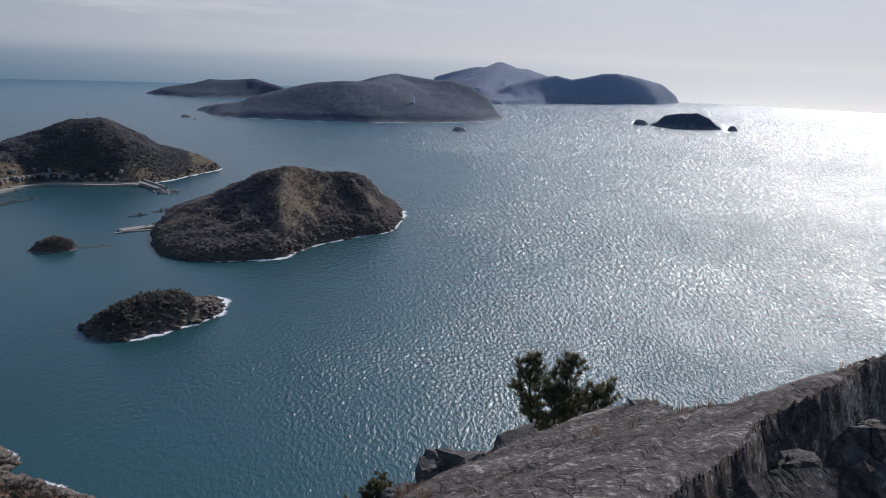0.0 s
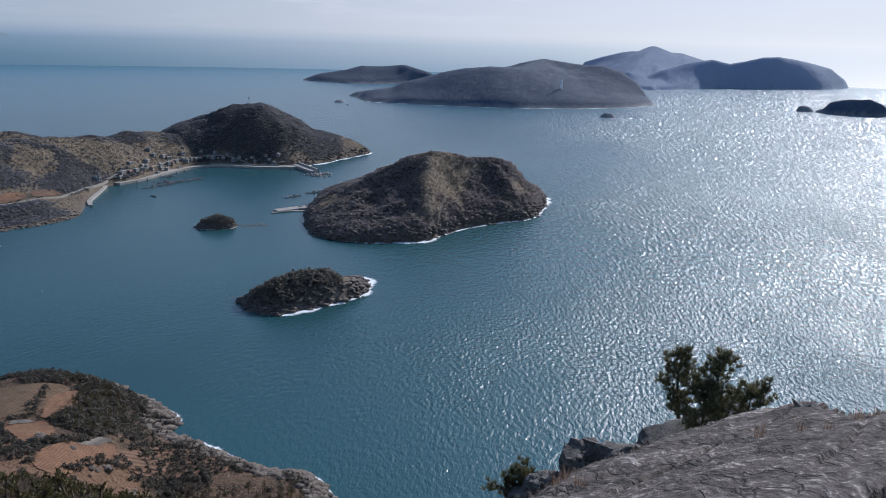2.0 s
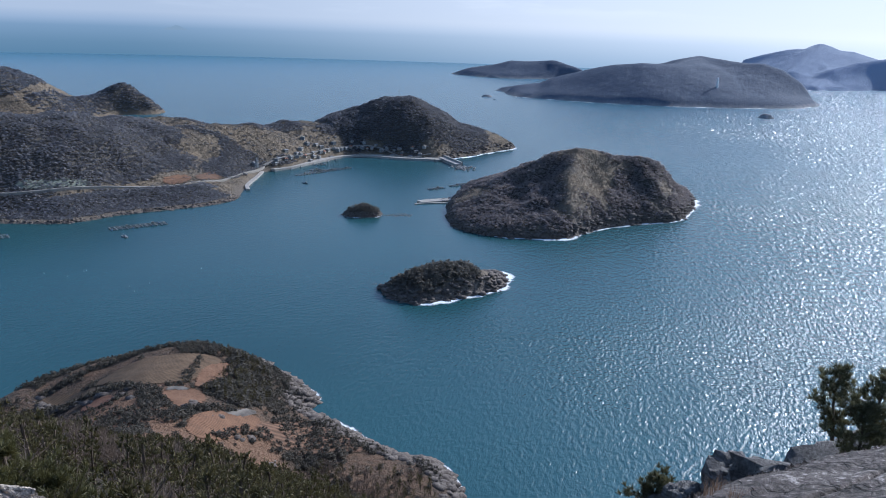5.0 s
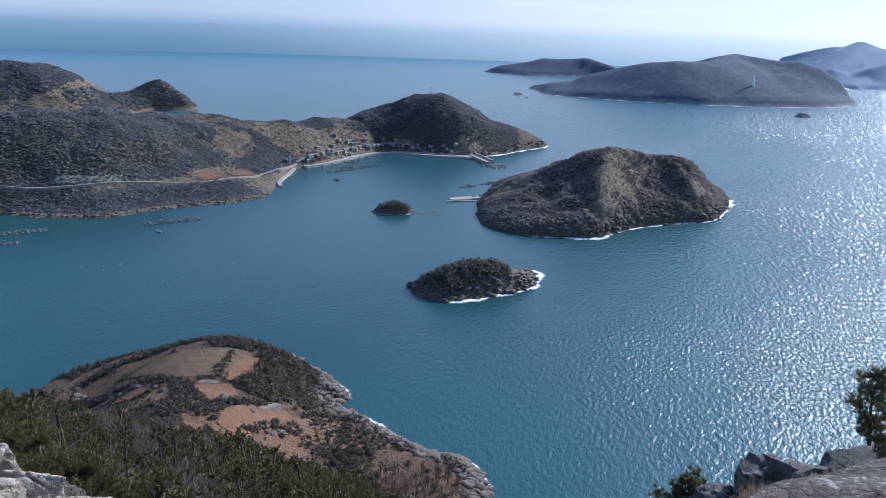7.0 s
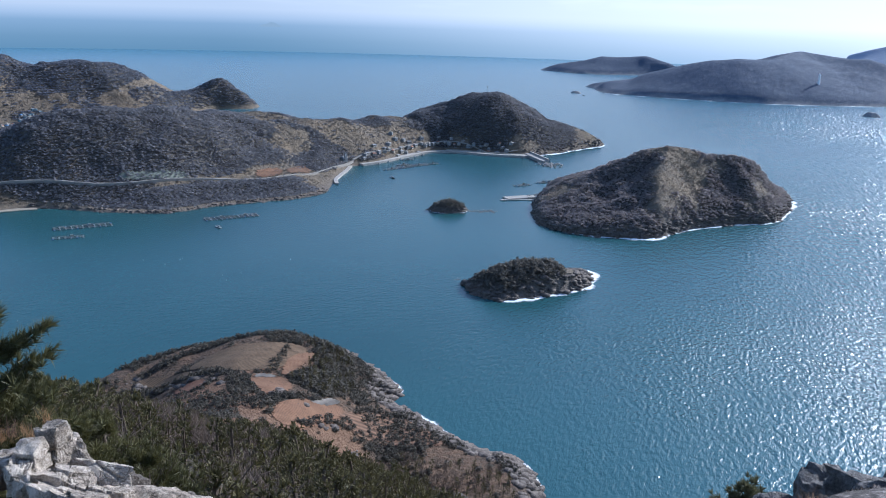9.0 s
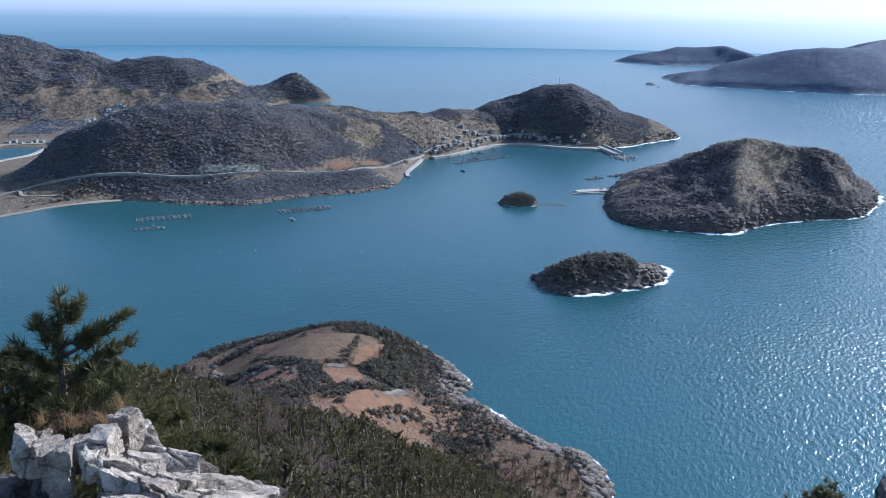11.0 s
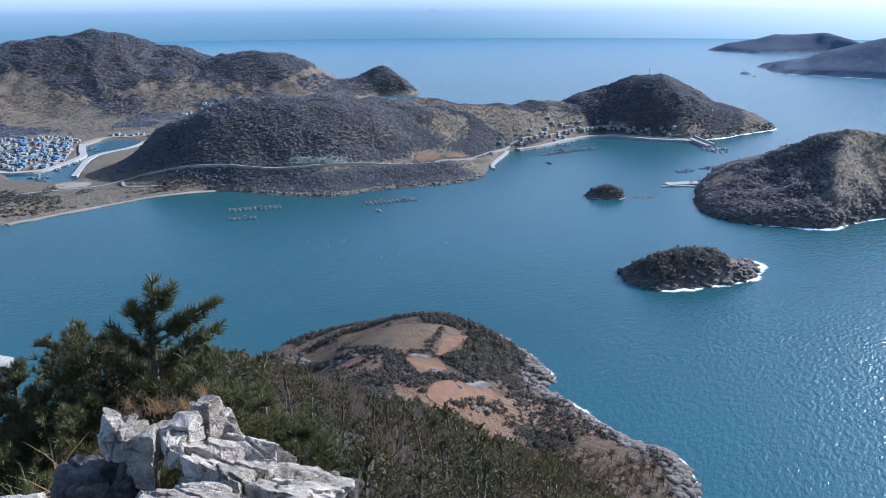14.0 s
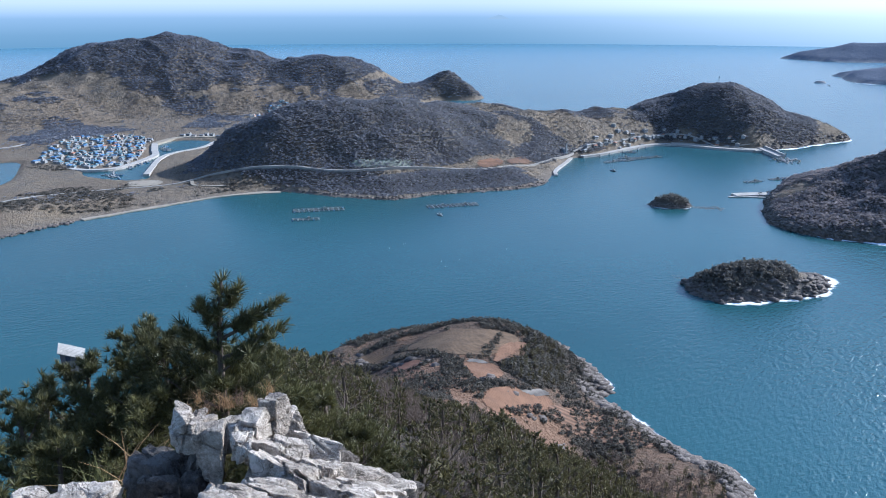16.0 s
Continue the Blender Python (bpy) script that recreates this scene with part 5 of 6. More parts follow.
def slab_height(x, y):
    d = shore_distance(x, y, closed_curve(SLAB_POLY, 4)) + fbm(x, y, 0.5, 101, 5) * 0.10
    u, v = x * 0.42 + y * 0.91, x * 0.91 - y * 0.42
    z = -0.523 + 0.293 * x - 0.431 * y + 0.06 * fbm(u * 0.35, v * 1.6, 0.7, 102, 4) + 0.03 * fbm(x, y, 1.4, 103, 3)
    # thin layers that break off along the grain: low steps, each with a sharp lip
    w = v * 3.1 + 0.35 * fbm(u * 0.30, v, 0.9, 104, 4)
    inner = smoothstep(0.02, 0.14, d)
    z = z + inner * (0.016 * (w - np.floor(w) - 0.5) - 0.016 * smoothstep(0.86, 1.0, w - np.floor(w)))
    w = v * 9.0 + 1.2 * fbm(u * 0.5, v, 0.5, 109, 4)
    z = z + inner * 0.006 * (w - np.floor(w)) * smoothstep(-0.1, 0.2, fbm(u * 0.5, v, 0.6, 111, 3))
    for k, (at, start, end, deep) in enumerate(((-1.75, 3.0, 6.5, 0.035), (-1.05, 2.6, 6.2, 0.05), (-0.40, 3.1, 5.6, 0.03), (0.10, 4.0, 5.6, 0.03))):
        wander = v - at - 0.10 * fbm(u, v, 1.3, 110 + k, 3)
        z = z - deep * np.exp(-(wander / 0.018) ** 2) * smoothstep(start, start + 0.3, u) * smoothstep(end, end - 0.3, u)
    away = np.maximum(-d, 0)
    drop = 1.3 * (1 - np.exp(-(away * 3.0) ** 1.35)) + away * 1.1
    lumps = 0.42 * np.abs(fbm(x, y, 0.6, 106, 4)) * smoothstep(0.05, 0.3, away)
    edge = 0.04 * smoothstep(0.12, 0.0, np.abs(d))
    return EYE + z - np.where(d < 0, drop - lumps, 0) - edge * (d > 0)


def surface(name, label, category, material, bounds, cell, height, keep=None):
    x0, y0, x1, y1 = bounds
    xs, ys = np.arange(x0, x1, cell), np.arange(y0, y1, cell)
    gx, gy = np.meshgrid(xs, ys, indexing="ij")
    z = height(gx, gy)
    ny = len(ys)
    i, j = np.meshgrid(np.arange(len(xs) - 1), np.arange(ny - 1), indexing="ij")
    a = (i * ny + j).ravel()
    quads = np.stack([a, a + ny, a + ny + 1, a + 1], 1)
    me = fast_mesh(name, np.stack([gx.ravel(), gy.ravel(), z.ravel()], 1), quads, material, True)
    return tagged(new(name, me), label, category)




def slab_material():
    """Dark weathered schist: lichen blotches, grit, and dark cracks along the grain."""
    mat, nt, bsdf = nodes_of("slab_rock", 0.9)
    m = nt.nodes.new("ShaderNodeMapping")
    m.inputs["Rotation"].default_value = (0, 0, radians(25))
    m.inputs["Scale"].default_value = (2.4, 0.8, 2.0)
    pos = world_position(nt)
    nt.links.new(pos, m.inputs["Vector"])
    big = noise_of(nt, pos, 1.3, 6.0, 0.68)
    streak = noise_of(nt, m.outputs[0], 6.5, 7.0, 0.75)
    flake = noise_of(nt, m.outputs[0], 10.0, 5.0, 0.7)
    grit = noise_of(nt, pos, 24.0, 5.0, 0.8)
    fac = maths(nt, "ADD", maths(nt, "MULTIPLY", big, 0.24), maths(nt, "ADD", maths(nt, "MULTIPLY", streak, 0.24), maths(nt, "ADD", maths(nt, "MULTIPLY", flake, 0.28), maths(nt, "MULTIPLY", grit, 0.24))))
    col = ramp_of(nt, fac, [(0.42, (0.014, 0.011, 0.010)), (0.475, (0.056, 0.045, 0.040)), (0.52, (0.118, 0.097, 0.086)), (0.545, (0.160, 0.134, 0.120)), (0.565, (0.40, 0.355, 0.325))])
    # cracks, long along the grain
    warp = nt.nodes.new("ShaderNodeVectorMath")
    warp.operation = "ADD"
    bend = add(nt, "ShaderNodeTexNoise", Scale=2.2, Detail=5.0)
    nt.links.new(m.outputs[0], bend.inputs["Vector"])
    nt.links.new(m.outputs[0], warp.inputs[0])
    nt.links.new(bend.outputs["Color"], warp.inputs[1])
    vor = nt.nodes.new("ShaderNodeTexVoronoi")
    vor.feature = "DISTANCE_TO_EDGE"
    vor.inputs["Scale"].default_value = 1.9
    nt.links.new(warp.outputs[0], vor.inputs["Vector"])
    crack = maths(nt, "MULTIPLY", vor.outputs["Distance"], 19.0, True)
    open_ = maths(nt, "MULTIPLY", maths(nt, "SUBTRACT", 0.60, noise_of(nt, pos, 2.6, 3.0)), 9.0, True)
    gap = maths(nt, "SUBTRACT", 1.0, maths(nt, "MULTIPLY", maths(nt, "SUBTRACT", 1.0, crack), open_))
    nt.links.new(mix_of(nt, gap, (0.012, 0.010, 0.009), col), bsdf.inputs["Base Color"])
    relief = maths(nt, "ADD", maths(nt, "ADD", maths(nt, "MULTIPLY", streak, 0.4), maths(nt, "MULTIPLY", flake, 0.35)), maths(nt, "ADD", maths(nt, "MULTIPLY", grit, 0.3), maths(nt, "MULTIPLY", gap, 0.35)))
    bump_of(nt, bsdf, relief, 1.0, 0.07)
    return mat


SLAB = slab_material()
surface("rock_slab", "weathered grey-brown rock slab sloping away, with layered cracks", "rock", SLAB, (-0.9, 1.3, 4.0, 7.6), 0.024, slab_height)


def stone_mesh(seed, half, cuts, detail, rough, material, boxy=1.0, bite=(0.72, 1.15)):
    """A broken block: box faces, corners cut by random planes, rough skin."""
    rs = np.random.RandomState(seed)
    bm = bmesh.new()
    bmesh.ops.create_icosphere(bm, subdivisions=detail, radius=1)
    n = np.concatenate([unit(rs.normal(0, 1, (cuts, 3))), unit(np.concatenate([np.eye(3), -np.eye(3)]) + rs.normal(0, 0.12, (6, 3)))])
    o = np.concatenate([rs.uniform(*bite, cuts), np.full(6, 0.80 * boxy)])
    off = Vector((seed * 3.7, seed * 1.3, 0))
    for v in bm.verts:
        k = n @ np.array(v.co)
        s = float((o[k > 0.05] / k[k > 0.05]).min())
        p = v.co * s
        p = Vector((p.x * half[0], p.y * half[1], p.z * half[2]))
        near, cells = noise.voronoi(p * 6.5 + off * 2.0)
        crack = max(0.0, 1 - (near[1] - near[0]) / 0.10)
        step = noise.cell(cells[0] * 7.7) - 0.5
        v.co = p + p.normalized() * (rough * (1.5 * step - 1.1 * crack)) + p.normalized() * (rough * noise.fractal(p * 3.0 + off, 0.7, 2.1, 5) + rough * 0.5 * noise.fractal(p * 11.0 + off, 0.7, 2.1, 3))
    me = bpy.data.meshes.new("stone")
    bm.to_mesh(me)
    bm.free()
    me.materials.append(material)
    me.polygons.foreach_set("use_smooth", [True] * len(me.polygons))
    me.set_sharp_from_angle(angle=radians(28))
    return me


def boulder(name, label, seed, at, half, turn=(0, 0, 0), cuts=7, detail=4, rough=0.03, material=ROCK_DARK, parent=None):
    ob = new(name, stone_mesh(seed, half, cuts, detail, rough, material))
    ob.matrix_world = pose(at[0], at[1], EYE + at[2], *turn)
    if parent:
        ob.parent = parent
        return ob
    return tagged(ob, label, "rock")


boulder("boulder", "angular dark boulder at the edge of the drop", 3, (0.16, 8.25, -4.55), (0.30, 0.28, 0.33), (8, 5, 20))
boulder("boulder", "low dark boulder beside the angular one", 4, (-0.22, 8.1, -4.85), (0.26, 0.3, 0.3), (0, 10, 50))
boulder("boulder", "deep weathered rock under the boulders", 5, (0.15, 8.3, -5.5), (0.9, 0.8, 0.75), (0, 0, 10))
boulder("boulder", "long rock ledge behind the slab", 6, (0.75, 7.2, -3.95), (0.75, 0.5, 0.32), (-20, 12, 30))
boulder("boulder", "small rounded knob on the slab", 7, (1.76, 6.1, -2.68), (0.13, 0.11, 0.12), (0, 0, 20), 6, 3)
boulder("boulder", "rough grey boulder next to the viewpoint", 8, (1.75, 2.12, -1.55), (1.2, 0.62, 0.50), (8, -24, 14), 4, 5, 0.05, SLAB)
boulder("boulder", "rock lodged in the shadowed cleft", 9, (1.75, 3.05, -2.28), (0.24, 0.2, 0.25), (10, 20, 30))
boulder("boulder", "small rock lodged in the cleft", 10, (1.50, 2.85, -2.24), (0.18, 0.15, 0.2), (30, 10, 70))
boulder("boulder", "rock wedged under the slab's edge", 11, (2.05, 3.3, -2.2), (0.28, 0.22, 0.3), (5, 25, 10))

EDGE = [(0.84, 2.39), (1.18, 2.74), (1.58, 3.45), (1.94, 3.88), (2.28, 4.25), (2.93, 5.18)]
rs = np.random.RandomState(44)
for k in range(16):
    s = k / 15 * (len(EDGE) - 1.001)
    (ax, ay), (bx, by) = EDGE[int(s)], EDGE[int(s) + 1]
    f = s - int(s)
    ex, ey = ax + (bx - ax) * f + 0.10 + rs.normal(0, 0.03), ay + (by - ay) * f - 0.10 + rs.normal(0, 0.03)
    size = rs.uniform(0.06, 0.15)
    depth = rs.uniform(0.35, 0.95)
    boulder("broken_rock", "broken rock under the lip of the slab", 60 + k, (ex + depth * 0.10, ey - depth * 0.10, -0.523 + 0.293 * ex - 0.431 * ey - depth),
            (size, size * 0.9, size * rs.uniform(0.9, 1.6)), tuple(rs.uniform(-25, 25, 3)), 6, 3, 0.02)["group"] = "rocks under the slab"

outcrop = thing("rock_outcrop", "pale fractured rock outcrop with dry grass on top", "rock", at=(-3.0, 2.0, EYE - 2.6))
inv = outcrop.matrix_world.inverted()


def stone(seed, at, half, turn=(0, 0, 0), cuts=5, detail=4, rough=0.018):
    # the lower left stones use a darker copy, shade put into its colour
    ob = new("stone", stone_mesh(seed, half, cuts, detail, rough, OUTCROP_SHADE if at[2] - half[2] < -2.5 and at[0] < -3.0 else ROCK_PALE))
    ob.parent = outcrop
    ob.matrix_basis = inv @ pose(at[0], at[1], EYE + at[2], *turn)


stone(31, (-3.46, 1.95, -2.04), (0.125, 0.12, 0.12), (4, 0, 30), 5, 5, 0.016)
stone(32, (-3.25, 1.94, -2.02), (0.09, 0.10, 0.15), (8, 6, 40), 5, 5, 0.016)
stone(33, (-3.16, 2.10, -2.00), (0.085, 0.09, 0.10), (4, -4, 28), 5, 5, 0.016)
stone(34, (-3.21, 2.28, -2.00), (0.095, 0.09, 0.145), (-4, 5, 22), 5, 5, 0.016)
stone(35, (-3.04, 1.97, -2.00), (0.065, 0.08, 0.085), (10, 8, 60), 5, 5, 0.016)
stone(36, (-2.80, 2.20, -2.32), (0.44, 0.42, 0.26), (-32, 10, 24), 6, 6, 0.028)
stone(37, (-2.66, 1.84, -2.16), (0.30, 0.22, 0.20), (-20, 14, 35), 6, 6, 0.024)
stone(38, (-3.24, 2.70, -2.46), (0.17, 0.15, 0.12), (-25, 0, 10))
stone(39, (-3.12, 3.02, -2.80), (0.20, 0.22, 0.16), (-35, 5, 30))
stone(40, (-2.80, 2.72, -2.80), (0.30, 0.32, 0.20), (-38, 5, 20))
stone(41, (-3.34, 2.44, -2.17), (0.13, 0.12, 0.11), (-15, 5, 60))
stone(42, (-3.02, 2.14, -2.10), (0.20, 0.08, 0.10), (-12, 6, 32), 5, 5, 0.016)
stone(43, (-3.42, 1.84, -2.42), (0.27, 0.24, 0.34), (6, -12, 30), 7, 5, 0.03)
stone(44, (-3.20, 1.12, -2.10), (0.20, 0.20, 0.20), (5, 5, 15))
stone(45, (-3.42, 1.35, -2.22), (0.18, 0.16, 0.16), (0, 8, 50))
stone(46, (-3.56, 1.80, -2.42), (0.10, 0.11, 0.26), (0, -26, 40), 6, 5)
stone(55, (-3.22, 1.72, -2.40), (0.13, 0.12, 0.22), (4, 8, 25), 6, 5)
stone(56, (-3.06, 1.80, -2.30), (0.10, 0.09, 0.16), (-6, 10, 45), 6, 5)
stone(57, (-3.10, 1.62, -2.42), (0.20, 0.18, 0.24), (4, 6, 40), 7, 5, 0.03)
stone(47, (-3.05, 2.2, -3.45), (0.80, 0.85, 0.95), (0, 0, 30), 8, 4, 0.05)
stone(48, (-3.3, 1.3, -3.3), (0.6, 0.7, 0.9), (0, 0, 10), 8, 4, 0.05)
stone(49, (-2.62, 1.66, -1.97), (0.22, 0.12, 0.07), (-14, 10, 35), 5, 5, 0.016)
stone(50, (-3.05, 2.42, -2.20), (0.16, 0.12, 0.09), (-30, 4, 20), 5, 5, 0.016)
stone(51, (-3.22, 2.52, -2.30), (0.12, 0.10, 0.08), (-20, 0, 45), 5, 5, 0.016)
stone(52, (-2.98, 2.62, -2.46), (0.18, 0.14, 0.10), (-38, 6, 15), 5, 5, 0.016)
stone(53, (-2.45, 1.95, -2.12), (0.24, 0.20, 0.14), (-25, 12, 28), 5, 5, 0.016)
stone(54, (-3.40, 2.12, -2.10), (0.14, 0.13, 0.09), (-6, 0, 20), 5)


def grass_shape(seed, blades_, height, spread, width):
    """A tuft of curved dry blades."""
    rs = np.random.RandomState(seed)
    verts, tris = [], []
    for k in range(blades_):
        a, lean = rs.uniform(0, 6.28), abs(rs.normal(0, spread))
        base = np.array([rs.normal(0, 0.12 * height), rs.normal(0, 0.12 * height), 0])
        out = np.array([math.cos(a), math.sin(a), 0])
        side = np.array([-out[1], out[0], 0]) * width
        h = height * rs.uniform(0.5, 1.1)
        pts = [base + out * lean * h * s * s + np.array([0, 0, h * (s - 0.35 * lean * s * s)]) for s in (0, 0.4, 0.75, 1.0)]
        b = len(verts)
        for p_, w in zip(pts, (1, 0.8, 0.5, 0.12)):
            verts += [p_ - side * w, p_ + side * w]
        for s in range(3):
            tris += [(b + 2 * s, b + 2 * s + 1, b + 2 * s + 3), (b + 2 * s, b + 2 * s + 3, b + 2 * s + 2)]
    return np.array(verts), np.array(tris)


RUST_GRASS = foliage_material("rust_grass", (0.12, 0.070, 0.045), (0.25, 0.16, 0.105), 0.9)
GREEN_GRASS = foliage_material("yellow_green_grass", (0.085, 0.085, 0.03), (0.21, 0.19, 0.07), 0.8)
TUFTS = [fast_mesh("grass", *grass_shape(s, 46, 1.0, 0.75, 0.010), DRY_GRASS) for s in range(4)]
RUST_TUFTS = [fast_mesh("grass", *grass_shape(10 + s, 26, 1.0, 0.5, 0.012), RUST_GRASS) for s in range(2)]
GREEN_TUFTS = [fast_mesh("grass", *grass_shape(20 + s, 34, 1.0, 0.45, 0.009), GREEN_GRASS) for s in range(3)]


def tuft(name, label, me, at, height, group):
    ob = tagged(new(name, me), label, "grass", group)
    ob.matrix_world = Matrix.LocRotScale(Vector((at[0], at[1], at[2])), Euler((0, 0, at[0] * 37 + at[1] * 91)), Vector((1.2, 1.2, 1)) * height)


rs = np.random.RandomState(8)
for k in range(15):
    s = k / 14
    tuft("grass_tuft", "dry straw-coloured grass on top of the outcrop", (TUFTS + RUST_TUFTS)[k % 6],
         (-3.66 + 0.30 * s + rs.normal(0, 0.04), 2.02 + 0.34 * s + rs.normal(0, 0.04), EYE - 2.03 + rs.normal(0, 0.015)), rs.uniform(0.05, 0.11), "outcrop grass")
for at, h in (((1.42, 4.42), 0.08), ((1.62, 4.62), 0.10), ((1.05, 4.35), 0.10), ((1.75, 4.72), 0.07), ((0.02, 3.45), 0.09), ((-0.02, 3.3), 0.10), ((0.08, 3.2), 0.08),
              ((2.1, 4.9), 0.10), ((1.3, 4.5), 0.09), ((1.85, 4.8), 0.08), ((2.88, 5.25), 0.09), ((2.98, 5.3), 0.07)):
    z = slab_height(np.array([at[0]]), np.array([at[1]]))[0]
    tuft("grass_tuft", "rust-brown dry grass in a crack of the slab", RUST_TUFTS[int(at[0] * 10) % 2], (*at, z - 0.01), h, "slab grass")
for k in range(90):
    a, r_ = radians(rs.uniform(62, 80)), rs.uniform(3.9, 5.6)
    gx, gy = -r_ * math.sin(a), r_ * math.cos(a)
    z = near_height(np.array([gx]), np.array([gy]))[0]
    tuft("grass_tuft", "tall yellow-green winter grass below the outcrop", (GREEN_TUFTS + TUFTS[:1])[k % 4], (gx, gy, z - 0.05), rs.uniform(0.25, 0.55), "slope grass")

# ---- the near pines ----
NEEDLES = foliage_material("fresh_pine_needles", (0.036, 0.038, 0.016), (0.170, 0.150, 0.056), 0.5, 0.24)


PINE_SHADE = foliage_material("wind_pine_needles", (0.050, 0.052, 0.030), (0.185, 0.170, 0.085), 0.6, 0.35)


def near_pine(seed, x, y, top, spread, label, boughs=44, tufts=12, first=0.22, foot=None, length=0.125, arms=(), needles=NEEDLES):
    ground = near_height(np.array([x]), np.array([y]))[0] - 0.15 if foot is None else EYE + foot
    h = EYE + top - ground
    leaf, wood = pine_shape(seed, h, spread, first, boughs, tufts * 2, 24, length, 0.013, 0.02, 7, arms)
    tree = thing("pine_tree", label, "pine tree", "pines by the lookout", (x, y, ground))
    mesh_part("crown", fast_mesh("crown", *leaf, needles), tree)
    mesh_part("trunk", fast_mesh("trunk", *wood, BARK), tree)
    return tree


near_pine(101, -8.2, 5.05, -3.10, 1.12, "young green pine rising behind the outcrop", 50, 16, 0.08, None, 0.165,
          [(-0.75, (0.36, 0.56, -0.30)), (-0.60, (0.20, 0.33, -0.42)), (-0.62, (-0.13, -0.22, -0.22)), (-0.95, (-0.26, -0.40, -0.50)), (-0.35, (0.10, 0.14, -0.12)), (-1.0, (0.40, 0.52, -0.62))])
near_pine(102, -9.76, 4.75, -4.15, 1.45, "bushy pine on the steep slope")
near_pine(103, -10.67, 4.56, -4.80, 1.45, "bushy pine on the steep slope")
near_pine(104, -10.52, 3.90, -4.85, 1.4, "bushy pine on the steep slope")
near_pine(105, -9.9, 3.4, -4.85, 1.3, "bushy pine on the steep slope")
near_pine(106, -8.9, 4.75, -3.95, 1.3, "young green pine among larger ones")
near_pine(107, -7.75, 2.1, -3.15, 0.9, "young pine reaching over the slope", 40, 10, 0.1)
near_pine(108, -9.2, 5.7, -4.6, 1.3, "bushy pine on the steep slope")
near_pine(109, -8.4, 4.1, -4.35, 1.25, "bushy pine on the steep slope")
near_pine(110, -7.3, 4.4, -4.55, 1.1, "low spreading pine below the outcrop")
near_pine(111, -7.9, 5.9, -4.9, 1.2, "low spreading pine below the outcrop")
near_pine(112, -9.0, 7.4, -5.7, 1.4, "bushy yellow-green pine on the slope")
near_pine(113, -10.6, 7.6, -5.7, 1.5, "bushy yellow-green pine on the slope")
near_pine(114, -8.6, 3.2, -4.7, 1.2, "low spreading pine below the outcrop")
near_pine(115, -9.3, 4.1, -4.5, 1.3, "bushy pine on the steep slope")
near_pine(117, -7.4, 6.6, -5.5, 1.2, "bushy yellow-green pine on the slope")
# the wind-bent pine beyond the slab, two leaders from one foot
near_pine(121, 2.0, 15.3, -5.74, 0.54, "dark wind-bent pine beyond the slab", 30, 6, 0.05, -7.1, 0.12, (), PINE_SHADE)
near_pine(122, 2.68, 15.2, -5.70, 0.58, "dark wind-bent pine beyond the slab", 30, 6, 0.05, -7.1, 0.12, (), PINE_SHADE)
near_pine(123, 3.25, 15.0, -6.28, 0.76, "low dark pine beside the slab", 30, 7, 0.0, -7.1, 0.12, (), PINE_SHADE)
near_pine(125, 2.40, 14.8, -6.15, 0.74, "low dark pine beside the slab", 32, 7, 0.0, -7.2, 0.12, (), PINE_SHADE)
boulder("boulder", "rock shelf under the bent pine", 12, (2.6, 15.0, -8.0), (1.6, 1.0, 0.85), (0, 0, 10))
near_pine(124, -0.55, 8.7, -4.95, 0.40, "small dark pine shrub below the boulders", 24, 7, 0.1, -5.6, 0.08, (), PINE_SHADE)

# ---- roads, quays, harbour works ----
STONE_WALL = plain("stone_rubble", (0.30, 0.28, 0.25), 0.95, 0.6, 0.45)
WHITE = plain("white_paint", (0.22, 0.222, 0.215), 0.7, 0.5, 0.3)
SAND = plain("pale_beach", (0.26, 0.22, 0.165), 0.95, 0.15, 0.25)
GREY_WOOD = plain("raft_timber", (0.17, 0.16, 0.145), 0.9, 0.7, 0.35)
DARK_HULL = plain("dark_hull", (0.05, 0.06, 0.08), 0.5, 0.8, 0.3)
BLUE_ROOF = plain("blue_metal_roof", (0.07, 0.15, 0.26), 0.7, 0.4, 0.3)
TEAL_ROOF = plain("pale_blue_roof", (0.105, 0.17, 0.19), 0.7, 0.4, 0.25)
GREY_ROOF = plain("grey_roof", (0.21, 0.205, 0.20), 0.8, 0.4, 0.3)
ORANGE_ROOF = plain("orange_roof", (0.30, 0.14, 0.085), 0.7, 0.4, 0.25)
LIME_WHITE = plain("limewash", (0.80, 0.80, 0.78), 0.7, 0.3, 0.1)
CREAM = plain("cream_wall", (0.29, 0.265, 0.225), 0.8, 0.4, 0.2)


def along(points, step):
    """Evenly spaced points on a smooth open line, with their sideways directions."""
    p = np.array(points, float)
    full = np.concatenate([[2 * p[0] - p[1]], p, [2 * p[-1] - p[-2]]])
    out = []
    for i in range(1, len(full) - 2):
        a, b, c, d = full[i - 1:i + 3]
        n = max(2, int(np.hypot(*(c - b)[:2]) / step))
        for s in np.arange(n) / n:
            out.append(0.5 * (2 * b + (c - a) * s + (2 * a - 5 * b + 4 * c - d) * s * s + (3 * b - a - 3 * c + d) * s ** 3))
    out = np.array(out + [p[-1]])
    t = unit(np.gradient(out[:, :2], axis=0))
    return out, np.stack([-t[:, 1], t[:, 0]], 1)


